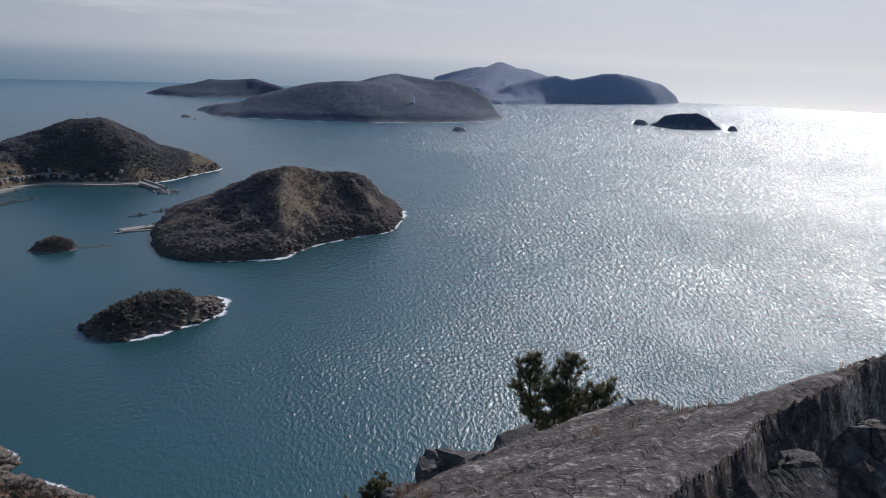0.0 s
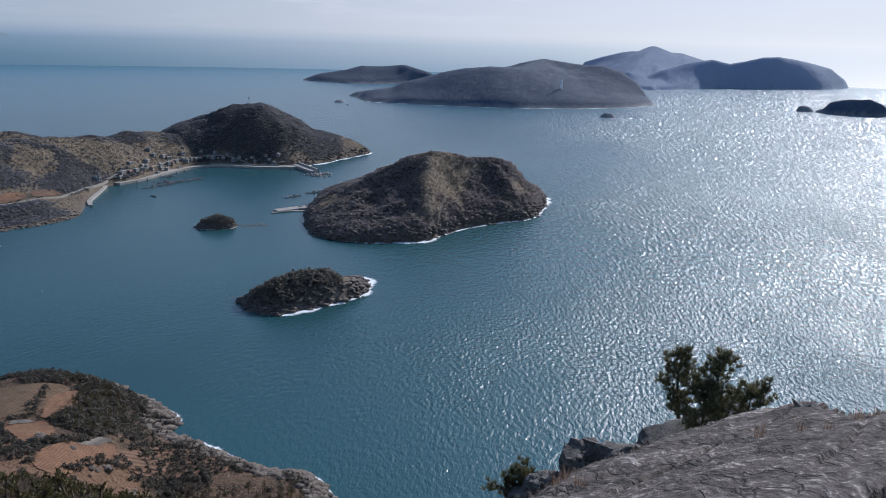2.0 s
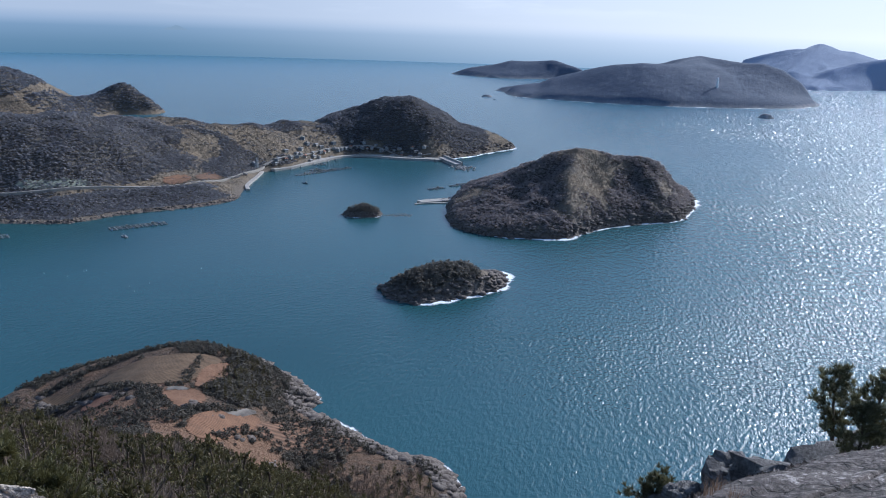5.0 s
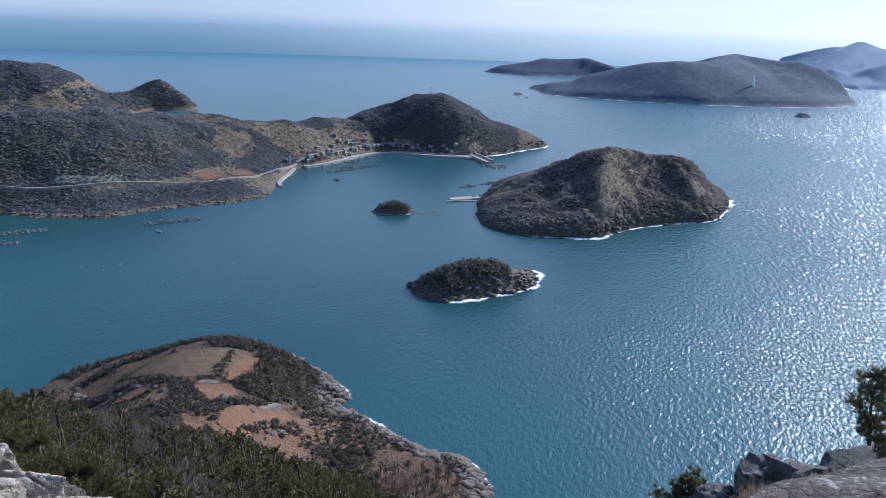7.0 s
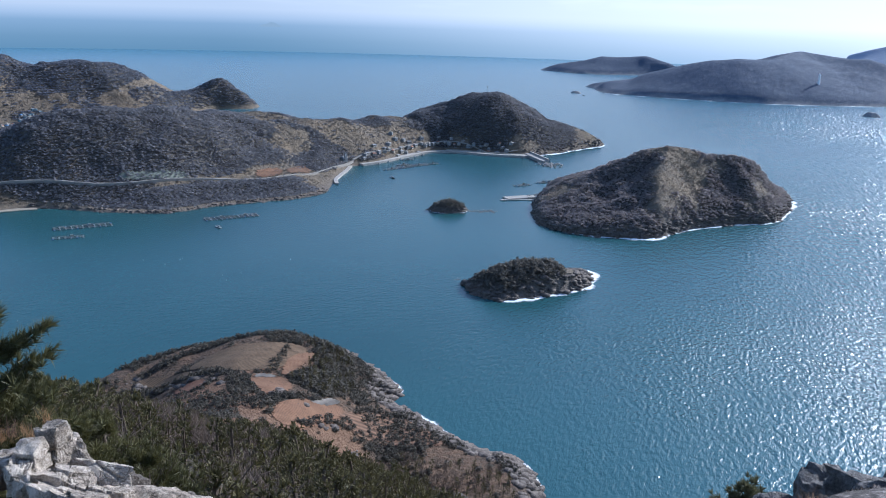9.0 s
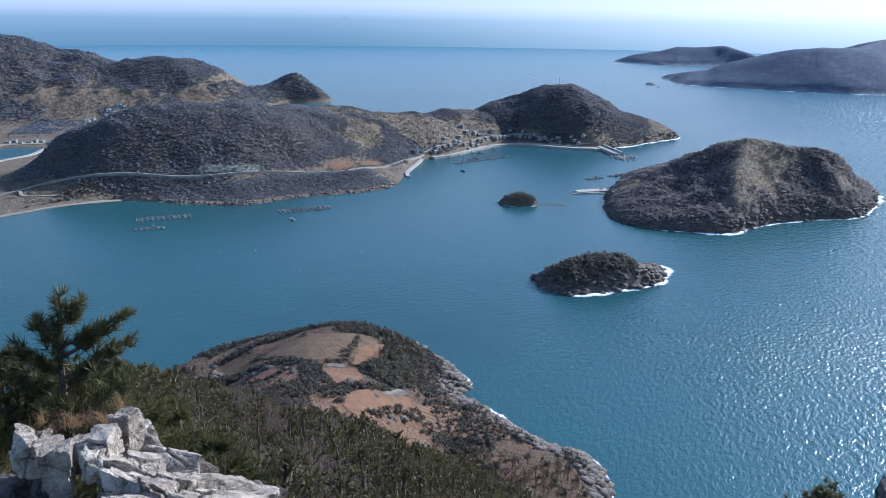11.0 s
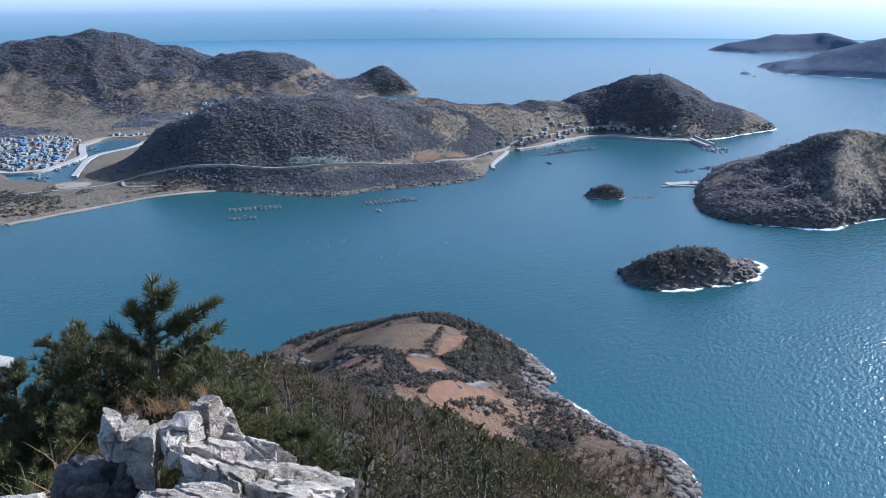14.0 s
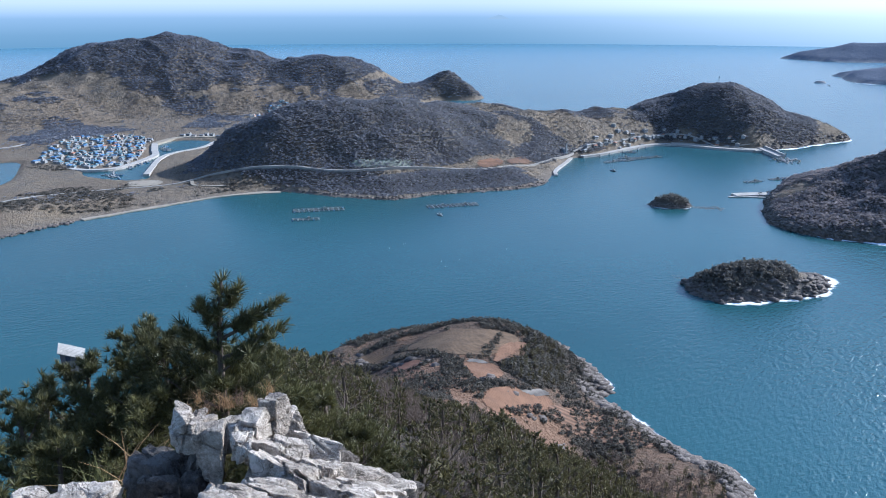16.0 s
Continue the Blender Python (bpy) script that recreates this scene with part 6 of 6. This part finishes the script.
def ribbon(name, label, category, material, points, width, top, thick, step=6.0, kind="structure", vary=0.0):
    """A strip with depth along a line; top: a height or a function of x, y."""
    c, side = along(points, step)
    w = width / 2 * (1 + vary * fbm(c[:, 0], c[:, 1], 25, 77, 3))[:, None]
    l, r = c[:, :2] + side * w, c[:, :2] - side * w
    if callable(top):
        z = np.maximum.reduce([top(q[:, 0], q[:, 1]) for q in (l, r, c[:, :2])])
        z = np.convolve(np.pad(z, 2, "edge"), np.ones(5) / 5, "valid") + 0.45
    else:
        z = np.full(len(c), float(top))
    n = len(c)
    verts = np.concatenate([np.c_[l, z], np.c_[r, z], np.c_[l, z - thick], np.c_[r, z - thick]])
    i = np.arange(n - 1)
    quads = np.concatenate([np.stack(q, 1) for q in ((i, i + n, i + n + 1, i + 1), (i + 2 * n, i + 2 * n + 1, i + 1, i), (i + n, i + n + 1, i + 3 * n + 1, i + 3 * n))])
    quads = np.concatenate([quads, [(0, 2 * n, 3 * n, n), (n - 1, 2 * n - 1, 4 * n - 1, 3 * n - 1)]])
    return tagged(new(name, fast_mesh(name, verts, quads, material)), label, category, kind=kind)


ribbon("road", "pale coastal road winding below the wooded hill", "road", ASPHALT,
       [(-874, 306), (-887, 348), (-893, 392), (-884, 427), (-868, 455), (-858, 481), (-848, 508), (-830, 528), (-801, 545), (-772, 566), (-751, 582), (-726, 599), (-698, 623),
        (-677, 651), (-661, 684), (-642, 720), (-618, 745), (-604, 768), (-600, 811), (-604, 870), (-609, 919), (-615, 955)], 3.8, pen_height, 3.2)
ribbon("road", "pale lane through the harbour hamlet", "road", ASPHALT, [(-615, 955), (-612, 985), (-605, 1020), (-602, 1060), (-598, 1105), (-575, 1148), (-537, 1162), (-492, 1166), (-458, 1178)], 3.4, pen_height, 1.4)
ribbon("road", "field track on the isthmus", "road", SAND, [(-848, 508), (-826, 498), (-806, 506), (-790, 520)], 4.0, pen_height, 0.8)
ribbon("road", "concrete road curving through the terraced fields", "road", CONCRETE, [(-1300, 400), (-1262, 455), (-1275, 510), (-1310, 560)], 6.0, pen_height, 1.0)
ribbon("quay", "concrete quay along the harbour hamlet", "quay", CONCRETE,
       [(-606, 962), (-596, 1000), (-591, 1054), (-583, 1108), (-563, 1138), (-537, 1147), (-492, 1152), (-458, 1163), (-440, 1168)], 12.0, 3.0, 5.0)
ribbon("seawall", "low concrete parapet on the quay", "wall", CREAM, [(-563, 1142), (-537, 1151), (-492, 1156), (-462, 1166)], 1.2, 4.4, 2.0)
ribbon("pier", "curved concrete ramp pier below the road", "pier", CONCRETE, [(-611, 945), (-597, 912), (-582, 872), (-572, 850), (-558, 832)], 4.6, 2.0, 4.0)
ribbon("breakwater", "concrete breakwater with a raised wall", "breakwater", CONCRETE, [(-446, 1186), (-422, 1160), (-396, 1133)], 10.0, 4.2, 7.0)
ribbon("breakwater_wall", "raised concrete wall on the breakwater", "wall", CONCRETE, [(-441, 1189), (-417, 1163), (-392, 1136)], 2.2, 6.6, 4.0)
ribbon("quay", "broad concrete landing beside the breakwater", "quay", CREAM, [(-462, 1164), (-448, 1170), (-436, 1164)], 16.0, 3.2, 5.0)
ribbon("seawall", "curved stone seawall of the inner harbour", "wall", CONCRETE, [(-932, 497), (-968, 525), (-1022, 568), (-1046, 603), (-1058, 655), (-1090, 700)], 7.0, 3.0, 5.0)
ribbon("quay", "pale concrete quay of the fishing village", "quay", CONCRETE, [(-1040, 452), (-1012, 466), (-1002, 500), (-1046, 571), (-1090, 598), (-1142, 628)], 9.0, 2.9, 5.0)
ribbon("quay", "far quay with a sandy yard", "quay", SAND, [(-1142, 628), (-1166, 676), (-1150, 704), (-1125, 730), (-1085, 740)], 11.0, 3.2, 5.0)
ribbon("beach", "narrow pale sand beach on the isthmus", "beach", SAND, [(-781, 345), (-782, 369), (-778, 404), (-776, 444), (-770, 486), (-757, 525), (-738, 552)], 9.0, 0.75, 2.0, vary=0.9)
draped("landing_yard", "pale sandy landing yard by the inner harbour", "yard", SAND, [(-905, 463), (-886, 490), (-866, 475), (-880, 450)], pen_height, 0.5, 3.0)
draped("bare_bank", "bare orange earth bank above the road", "bank", SOIL_BROWN, [(-634, 772), (-630, 812), (-610, 790), (-612, 760)], pen_height, 0.7, 3.0)
draped("bare_bank", "bare brown earth slope beside the road", "bank", SOIL_SLOPE, [(-622, 816), (-622, 850), (-608, 848), (-606, 806)], pen_height, 0.7, 3.0)
draped("scrub_bank", "pale green scrub bank above the road", "bank", plain("grey_green_scrub", (0.17, 0.18, 0.14), 0.95, 0.3, 0.5), [(-705, 634), (-684, 664), (-668, 690), (-662, 686), (-680, 650), (-698, 628)], pen_height, 0.9, 3.0)
ribbon("jetty", "low concrete jetty at the foot of the island", "jetty", CONCRETE, [(-350, 870), (-336, 888), (-316, 908)], 13.0, 1.8, 4.0)
ribbon("jetty", "narrow lower step of the island jetty", "jetty", CONCRETE, [(-352, 860), (-338, 874), (-318, 884)], 4.0, 0.9, 3.0)
rs = np.random.RandomState(61)
tip = np.array([-384, 1122]) + rs.normal(0, 1, (70, 2)) * np.array([8, 7])
scatter("armour_rocks", "heaped armour rocks at the breakwater's end", "rocks", STONES, [STONE_WALL], np.c_[tip, rs.uniform(-0.5, 1.8, 70)], rs.uniform(1.2, 2.4, 70), 62)
landing = np.array([-322, 900]) + rs.normal(0, 1, (26, 2)) * np.array([6, 8])
scatter("jetty_gear", "piled fishing gear on the island jetty", "gear", STONES, [GREY_WOOD], np.c_[landing, np.full(26, 2.0)], rs.uniform(0.5, 1.3, 26), 63)


# ---- houses ----
def house_model(name, label, w, d, h, rise, wall_mat, roof_mat, group, flat=False):
    root = tagged(new(name), label, "house", group)
    bm = bmesh.new()
    box(bm, (w, d, h + 1.0), (0, 0, h / 2 - 0.5))
    part("wall", bm, wall_mat, root)
    bm = bmesh.new()
    if flat:
        box(bm, (w + 0.3, d + 0.3, 0.3), (0, 0, h + 0.15))
        box(bm, (w * 0.35, d * 0.35, 1.4), (w * 0.2, d * 0.2, h + 1.0))
    else:
        e = 0.5
        a = [bm.verts.new(v) for v in ((-w / 2 - e, -d / 2 - e, h), (w / 2 + e, -d / 2 - e, h), (w / 2 + e, d / 2 + e, h), (-w / 2 - e, d / 2 + e, h),
                                       (-w / 2 + rise * 0.5, 0, h + rise), (w / 2 - rise * 0.5, 0, h + rise))]
        for f in ((0, 1, 5, 4), (1, 2, 5), (2, 3, 4, 5), (3, 0, 4), (3, 2, 1, 0)):
            bm.faces.new([a[k] for k in f])
    part("roof", bm, roof_mat, root)
    for k in (-1, 1):
        bm = bmesh.new()
        box(bm, (w * 0.2, 0.12, h * 0.35), (k * w * 0.25, -d / 2 - 0.03, h * 0.55))
        part("window", bm, DARK_HULL, root)
    bm = bmesh.new()
    box(bm, (0.9, 0.12, 2.0), (0, -d / 2 - 0.03, 1.0))
    part("door", bm, GREY_WOOD, root)
    return root


VILLAGE = [house_model("house", "white village house with a blue metal roof", 6.6, 5.2, 2.6, 1.4, WHITE, BLUE_ROOF, "village houses"),
           house_model("house", "white village house with a pale blue roof", 6, 4.6, 2.5, 1.2, WHITE, TEAL_ROOF, "village houses"),
           house_model("house", "grey-roofed village house with cream walls", 7.2, 4.8, 2.6, 1.2, CREAM, GREY_ROOF, "village houses"),
           house_model("house", "flat-roofed white village house", 6.4, 5.6, 3.6, 0, WHITE, CREAM, "village houses", True),
           house_model("house", "cream village house with an orange roof", 6, 5, 2.6, 1.2, CREAM, ORANGE_ROOF, "village houses"),
           house_model("house", "flat-roofed pale blue village house", 6, 5.2, 3.6, 0, TEAL_ROOF, WHITE, "village houses", True)]
STOCK = [[m, False] for m in VILLAGE]


def put_house(k, x, y, turn, size=1.0):
    z = pen_height(np.array([x]), np.array([y]))[0]
    m = pose(x, y, max(z, 1.5), 0, 0, turn) @ Matrix.Scale(size, 4)
    if not STOCK[k][1]:
        STOCK[k][1] = True
        VILLAGE[k].matrix_world = pose(x, y, max(z, 1.5), 0, 0, turn)
        return
    copy_thing(VILLAGE[k], m)


rng = np.random.RandomState(71)
x, y = spots(rng, (-1270, 430, -1000, 650), 9.6)
keep = (shore_distance(x, y, village_curve) > 3) & (shore_distance(x, y, inlet_curve) < -9) & (rng.uniform(0, 1, len(x)) < 0.78)
for hx, hy in zip(x[keep], y[keep]):
    put_house(rng.choice(6, p=[0.24, 0.26, 0.24, 0.12, 0.05, 0.09]), hx, hy, rng.choice([30, 120, 210, 300]) + rng.normal(0, 10), rng.uniform(0.75, 1.1))
for k in range(26):
    s = k / 25
    put_house(rng.choice(6), -1250 - 42 * s + rng.normal(0, 8), 880 + 110 * s + rng.normal(0, 7), rng.uniform(0, 180))
for k in range(9):
    put_house(rng.choice([1, 2, 3]), -1175 - rng.uniform(0, 14) + k * 9, 700 + k * 5 + rng.normal(0, 3), 20)
hamlet = [(-618, 985), (-613, 1008), (-616, 1030), (-609, 1042), (-610, 1066), (-607, 1084), (-604, 1102), (-596, 1120), (-590, 1136), (-578, 1150), (-620, 1050), (-562, 1158), (-548, 1164),
          (-532, 1167), (-516, 1168), (-502, 1172), (-488, 1174), (-474, 1180), (-612, 1096), (-624, 1075)]
for k, (hx, hy) in enumerate(hamlet):
    hx, hy = (hx + 8, hy) if hy < 1150 else (hx, hy - 7)
    put_house([2, 3, 2, 4, 2, 3][k % 6], hx, hy, rng.uniform(60, 110))
    if k % 2 and hy < 1140:
        put_house([2, 3][k % 4 // 2], hx - 11, hy + 6, rng.uniform(60, 110))

# small houses and sheds in rows behind the quay
for k in range(26):
    s = k / 25 * 2.0
    hx, hy = (-606 + 22 * s, 972 + 160 * s) if s < 1 else (-584 + 112 * (s - 1), 1140 + 34 * (s - 1))
    back = (k % 2) * 5.0
    put_house([2, 3, 4, 2, 3, 3, 2][k % 7], hx - (back + 1 if s < 1 else 0) + rng.normal(0, 2), hy + (back + 6 if s >= 1 else 0) + rng.normal(0, 2), rng.uniform(60, 110), rng.uniform(0.7, 1.0))

chapel = house_model("chapel", "small white chapel with a pointed spire", 7, 10, 4.5, 2.4, WHITE, GREY_ROOF, "")
chapel["category"] = "chapel"
chapel.matrix_world = pose(-618, 938, pen_height(np.array([-618.0]), np.array([938.0]))[0], 0, 0, 70)
bm = bmesh.new()
box(bm, (2.4, 2.4, 8.0), (0, -4.4, 4.0))
bmesh.ops.create_cone(bm, cap_ends=True, segments=4, radius1=1.9, radius2=0.05, depth=5.0, matrix=Matrix.Translation((0, -4.4, 10.5)) @ Matrix.Rotation(radians(45), 4, "Z"))
part("spire", bm, WHITE, chapel)

def hut_model(at, turn):
    """A narrow hut with a single sloping roof slab that overhangs its walls."""
    root = tagged(new("hut"), "small grey hut with a pale sloping roof among pines", "hut")
    bm = bmesh.new()
    ends = [[bm.verts.new((x, y, z)) for y in (-1.2, 1.2) for z in (-3.0, 1.45 - 0.45 * x + 0.40 * y)] for x in (-1.9, 1.9)]
    p_, q = ends
    for f in ((p_[0], p_[1], p_[3], p_[2]), (q[0], q[2], q[3], q[1]), (p_[0], q[0], q[1], p_[1]), (p_[2], p_[3], q[3], q[2]), (p_[1], q[1], q[3], p_[3])):
        bm.faces.new(f)
    bmesh.ops.recalc_face_normals(bm, faces=bm.faces)
    part("wall", bm, GREY_WOOD, root)
    bm = bmesh.new()
    m = Matrix.Translation((0, 0, 1.75)) @ Matrix.Rotation(math.atan(0.45), 4, "Y") @ Matrix.Rotation(math.atan(0.36), 4, "X")
    for v in box(bm, (4.7, 3.0, 0.22), bevel=0.04):
        pass
    bmesh.ops.transform(bm, matrix=m, verts=bm.verts)
    part("roof", bm, STONE_WALL, root)
    bm = bmesh.new()
    for k in range(8):
        box(bm, (4.5, 0.05, 0.04), (0, -1.3 + 0.37 * k, 0.13))
    bmesh.ops.transform(bm, matrix=m, verts=bm.verts)
    part("roof_rib", bm, CREAM, root)
    bm = bmesh.new()
    box(bm, (0.8, 0.08, 1.0), (-0.7, -1.22, 0.9))
    part("window", bm, DARK_HULL, root)
    root.matrix_world = pose(*at, 0, 0, turn) @ Matrix.Scale(0.8, 4)


hut_model((-112.6, 45.8, EYE - 48.9), 67.8)


# ---- boats, rafts, buoys ----
def boat_model(name, label, length, hull_mat, cabin=True, group="moored boats"):
    root = tagged(new(name), label, "boat", group)
    w = length * 0.28
    bm = bmesh.new()
    rows = []
    for s, half, deck in ((-0.5, 0.42, 0.55), (-0.2, 0.5, 0.5), (0.15, 0.46, 0.55), (0.38, 0.26, 0.75), (0.5, 0.02, 0.95)):
        rows.append([bm.verts.new((k * half * w, s * length, z)) for k, z in ((-1, deck * length * 0.14), (-0.6, -0.3), (0.6, -0.3), (1, deck * length * 0.14))])
    for a, b in zip(rows[:-1], rows[1:]):
        for k in range(3):
            bm.faces.new((a[k], a[k + 1], b[k + 1], b[k]))
        bm.faces.new((a[3], a[0], b[0], b[3]))
    bm.faces.new(rows[0])
    part("hull", bm, hull_mat, root)
    if cabin:
        bm = bmesh.new()
        box(bm, (w * 0.6, length * 0.25, length * 0.16), (0, -length * 0.12, length * 0.14), bevel=0.08)
        part("cabin", bm, WHITE, root)
        bm = bmesh.new()
        box(bm, (w * 0.62, length * 0.08, length * 0.05), (0, -length * 0.035, length * 0.17))
        part("window", bm, DARK_HULL, root)
    bm = bmesh.new()
    bmesh.ops.create_cone(bm, cap_ends=True, segments=6, radius1=0.09, radius2=0.05, depth=length * 0.35, matrix=Matrix.Translation((0, length * 0.1, length * 0.22)))
    part("mast", bm, WHITE, root)
    return root


WHITE_BOAT = boat_model("fishing_boat", "small white fishing boat moored in the harbour", 9.0, WHITE)
BLUE_BOAT = boat_model("fishing_boat", "small blue-hulled fishing boat moored in the harbour", 8.0, BLUE_ROOF)
DARK_BOAT = boat_model("fishing_boat", "dark workboat lying on the open water", 9.5, DARK_HULL, True, "boats at anchor")
WHITE_BOAT.matrix_world, BLUE_BOAT.matrix_world, DARK_BOAT.matrix_world = pose(-985, 482, 0.1, 0, 0, 40), pose(-975, 478, 0.1, 0, 0, 70), pose(-523, 907, 0.1, 0, 0, 75)
rng = np.random.RandomState(81)
for k in range(46):
    s = rng.uniform(0, 1)
    if k < 22:
        bx, by = np.array([-1004, 512]) * (1 - s) + np.array([-1050, 574]) * s + np.array([10, -4]) + rng.normal(0, 2.5, 2)
    elif k < 34:
        bx, by = np.array([-962, 470]) + rng.normal(0, 1, 2) * np.array([11, 8])
    else:
        bx, by = np.array([-1085, 602]) * (1 - s) + np.array([-1132, 625]) * s + np.array([8, 8]) + rng.normal(0, 2, 2)
    copy_thing([WHITE_BOAT, BLUE_BOAT][k % 3 == 0], pose(bx, by, 0.1, 0, 0, rng.uniform(0, 360)))
for bx, by, turn in ((-545, 592, 80), (-600, 1010, 20), (-596, 1038, 30), (-590, 1072, 15), (-588, 1090, 40), (-602, 988, 10)):
    copy_thing(WHITE_BOAT, pose(bx + 11, by, 0.1, 0, 0, turn))
for bx, by, turn in ((-335, 338, 60), (-880, 1900, 30), (-700, 2290, 85)):
    copy_thing(DARK_BOAT, pose(bx, by, 0.1, 0, 0, turn))


def raft(label, x, y, turn, cells, rows, cell=5.0, stock=True):
    """A fish-farm raft: a floating timber grid with buoys and posts."""
    root = thing("fish_farm_raft", label, "raft", "fish farm rafts", (x, y, 0.0), turn)
    L, W = cells * cell, rows * cell
    for i in range(cells + 1):
        bm = bmesh.new()
        box(bm, (0.9, W + 1.6, 0.5), (i * cell - L / 2, 0, 0.45))
        part("cross_beam", bm, WHITE if i % 2 else GREY_WOOD, root)
    for j in range(rows + 1):
        bm = bmesh.new()
        box(bm, (L + 1.6, 0.8, 0.4), (0, j * cell - W / 2, 0.85))
        part("long_beam", bm, GREY_WOOD, root)
    for i in range(cells + 1):
        for j in (0, rows):
            bm = bmesh.new()
            bmesh.ops.create_uvsphere(bm, u_segments=8, v_segments=5, radius=0.95, matrix=Matrix.Translation((i * cell - L / 2, j * cell - W / 2, 0.2)))
            part("float", bm, WHITE if (i + j) % 4 else BLUE_ROOF, root)
    bm = bmesh.new()
    box(bm, (2.4, 2.0, 2.2), (L * 0.12, 0, 2.0), bevel=0.1)
    part("hut", bm, GREY_WOOD, root)
    return root


def heading(a, b):
    return math.degrees(math.atan2(b[1] - a[1], b[0] - a[0]))


raft("long timber fish-farm raft anchored off the wooded shore", -640, 525, heading((-654, 504), (-624, 546)), 10, 2)
raft("timber fish-farm raft anchored off the wooded shore", -558, 619, heading((-570, 601), (-536, 651)), 5, 2)
raft("long timber fish-farm raft anchored off the wooded shore", -545, 639, heading((-570, 601), (-536, 651)), 7, 2, 4.6)
raft("small pale fish-farm raft in the bay", -619, 491, heading((-627, 481), (-610, 502)), 5, 1, 5.0)
for bx, by, tn, c, r in ((-556, 960, 70, 4, 1), (-548, 985, 65, 4, 2), (-541, 1008, 60, 5, 2), (-530, 1030, 60, 4, 1), (-560, 1000, 70, 3, 1), (-575, 1040, 60, 3, 1)):
    raft("small fish-farm raft moored off the hamlet quay", bx, by, tn, c, r, 5.5)
for bx, by, tn, c, r in ((-364, 958, 60, 4, 1), (-349, 990, 55, 3, 1), (-340, 1010, 50, 3, 1)):
    raft("small fish-farm raft behind the island jetty", bx, by, tn, c, r, 5.5)

buoy = tagged(new("buoy"), "small pale net buoy floating in the bay", "buoy", "net buoys")
bm = bmesh.new()
bmesh.ops.create_uvsphere(bm, u_segments=8, v_segments=6, radius=0.32)
part("float", bm, WHITE, buoy)
bm = bmesh.new()
box(bm, (0.12, 0.12, 1.0), (0, 0, 0.8))
part("staff", bm, GREY_WOOD, buoy)
rng = np.random.RandomState(91)
BUOYS = [(-560 + 14 * k + rng.normal(0, 3), 300 + 5 * k + rng.normal(0, 6)) for k in range(9)] + [(-470 + rng.normal(0, 25), 480 + rng.normal(0, 25)) for k in range(8)]
for k, (bx, by) in enumerate(BUOYS):
    if k == 0:
        buoy.matrix_world = pose(bx, by, 0.1)
    else:
        copy_thing(buoy, pose(bx, by, 0.1))


# ---- masts and towers ----
def mast(name, label, category, x, y, z, h, r0, material, arms=2):
    root = thing(name, label, category, "", (x, y, z))
    bm = bmesh.new()
    bmesh.ops.create_cone(bm, cap_ends=True, segments=8, radius1=r0, radius2=r0 * 0.5, depth=h, matrix=Matrix.Translation((0, 0, h / 2)))
    part("pole", bm, material, root)
    for k in range(arms):
        bm = bmesh.new()
        box(bm, (r0 * 8, r0 * 1.2, r0 * 1.2), (0, 0, h * (0.95 - 0.12 * k)))
        part("arm", bm, material, root)
    return root


zt = pen_height(np.array([-550.0]), np.array([1277.0]))[0]
mast("radio_mast", "thin radio mast on the hilltop", "mast", -556, 1276, zt, 13, 0.35, GREY_WOOD)
tower = mast("lighthouse", "slim white tower on the far island's slope", "lighthouse", -110, 2590, far_main(np.array([-110.0]), np.array([2590.0]))[0] - 2, 26, 4.0, LIME_WHITE, 0)
bm = bmesh.new()
bmesh.ops.create_cone(bm, cap_ends=True, segments=10, radius1=3.2, radius2=1.0, depth=5, matrix=Matrix.Translation((0, 0, 28)))
part("lantern", bm, LIME_WHITE, tower)
pole_at = [(-880, 432), (-856, 485), (-800, 548), (-748, 586), (-698, 626), (-660, 688)]
pole = mast("utility_pole", "grey utility pole beside the coastal road", "pole", pole_at[0][0] + 5, pole_at[0][1], pen_height(np.array([pole_at[0][0] + 5.0]), np.array([pole_at[0][1] * 1.0]))[0], 9, 0.22, GREY_WOOD)
pole["group"] = "roadside poles"
for px_, py_ in pole_at[1:]:
    copy_thing(pole, pose(px_ + 5, py_, pen_height(np.array([px_ + 5.0]), np.array([py_ * 1.0]))[0]))
beacon = mast("beacon", "small dark beacon at the breakwater's end", "beacon", -388, 1127, 4.0, 6, 0.6, DARK_HULL, 0)
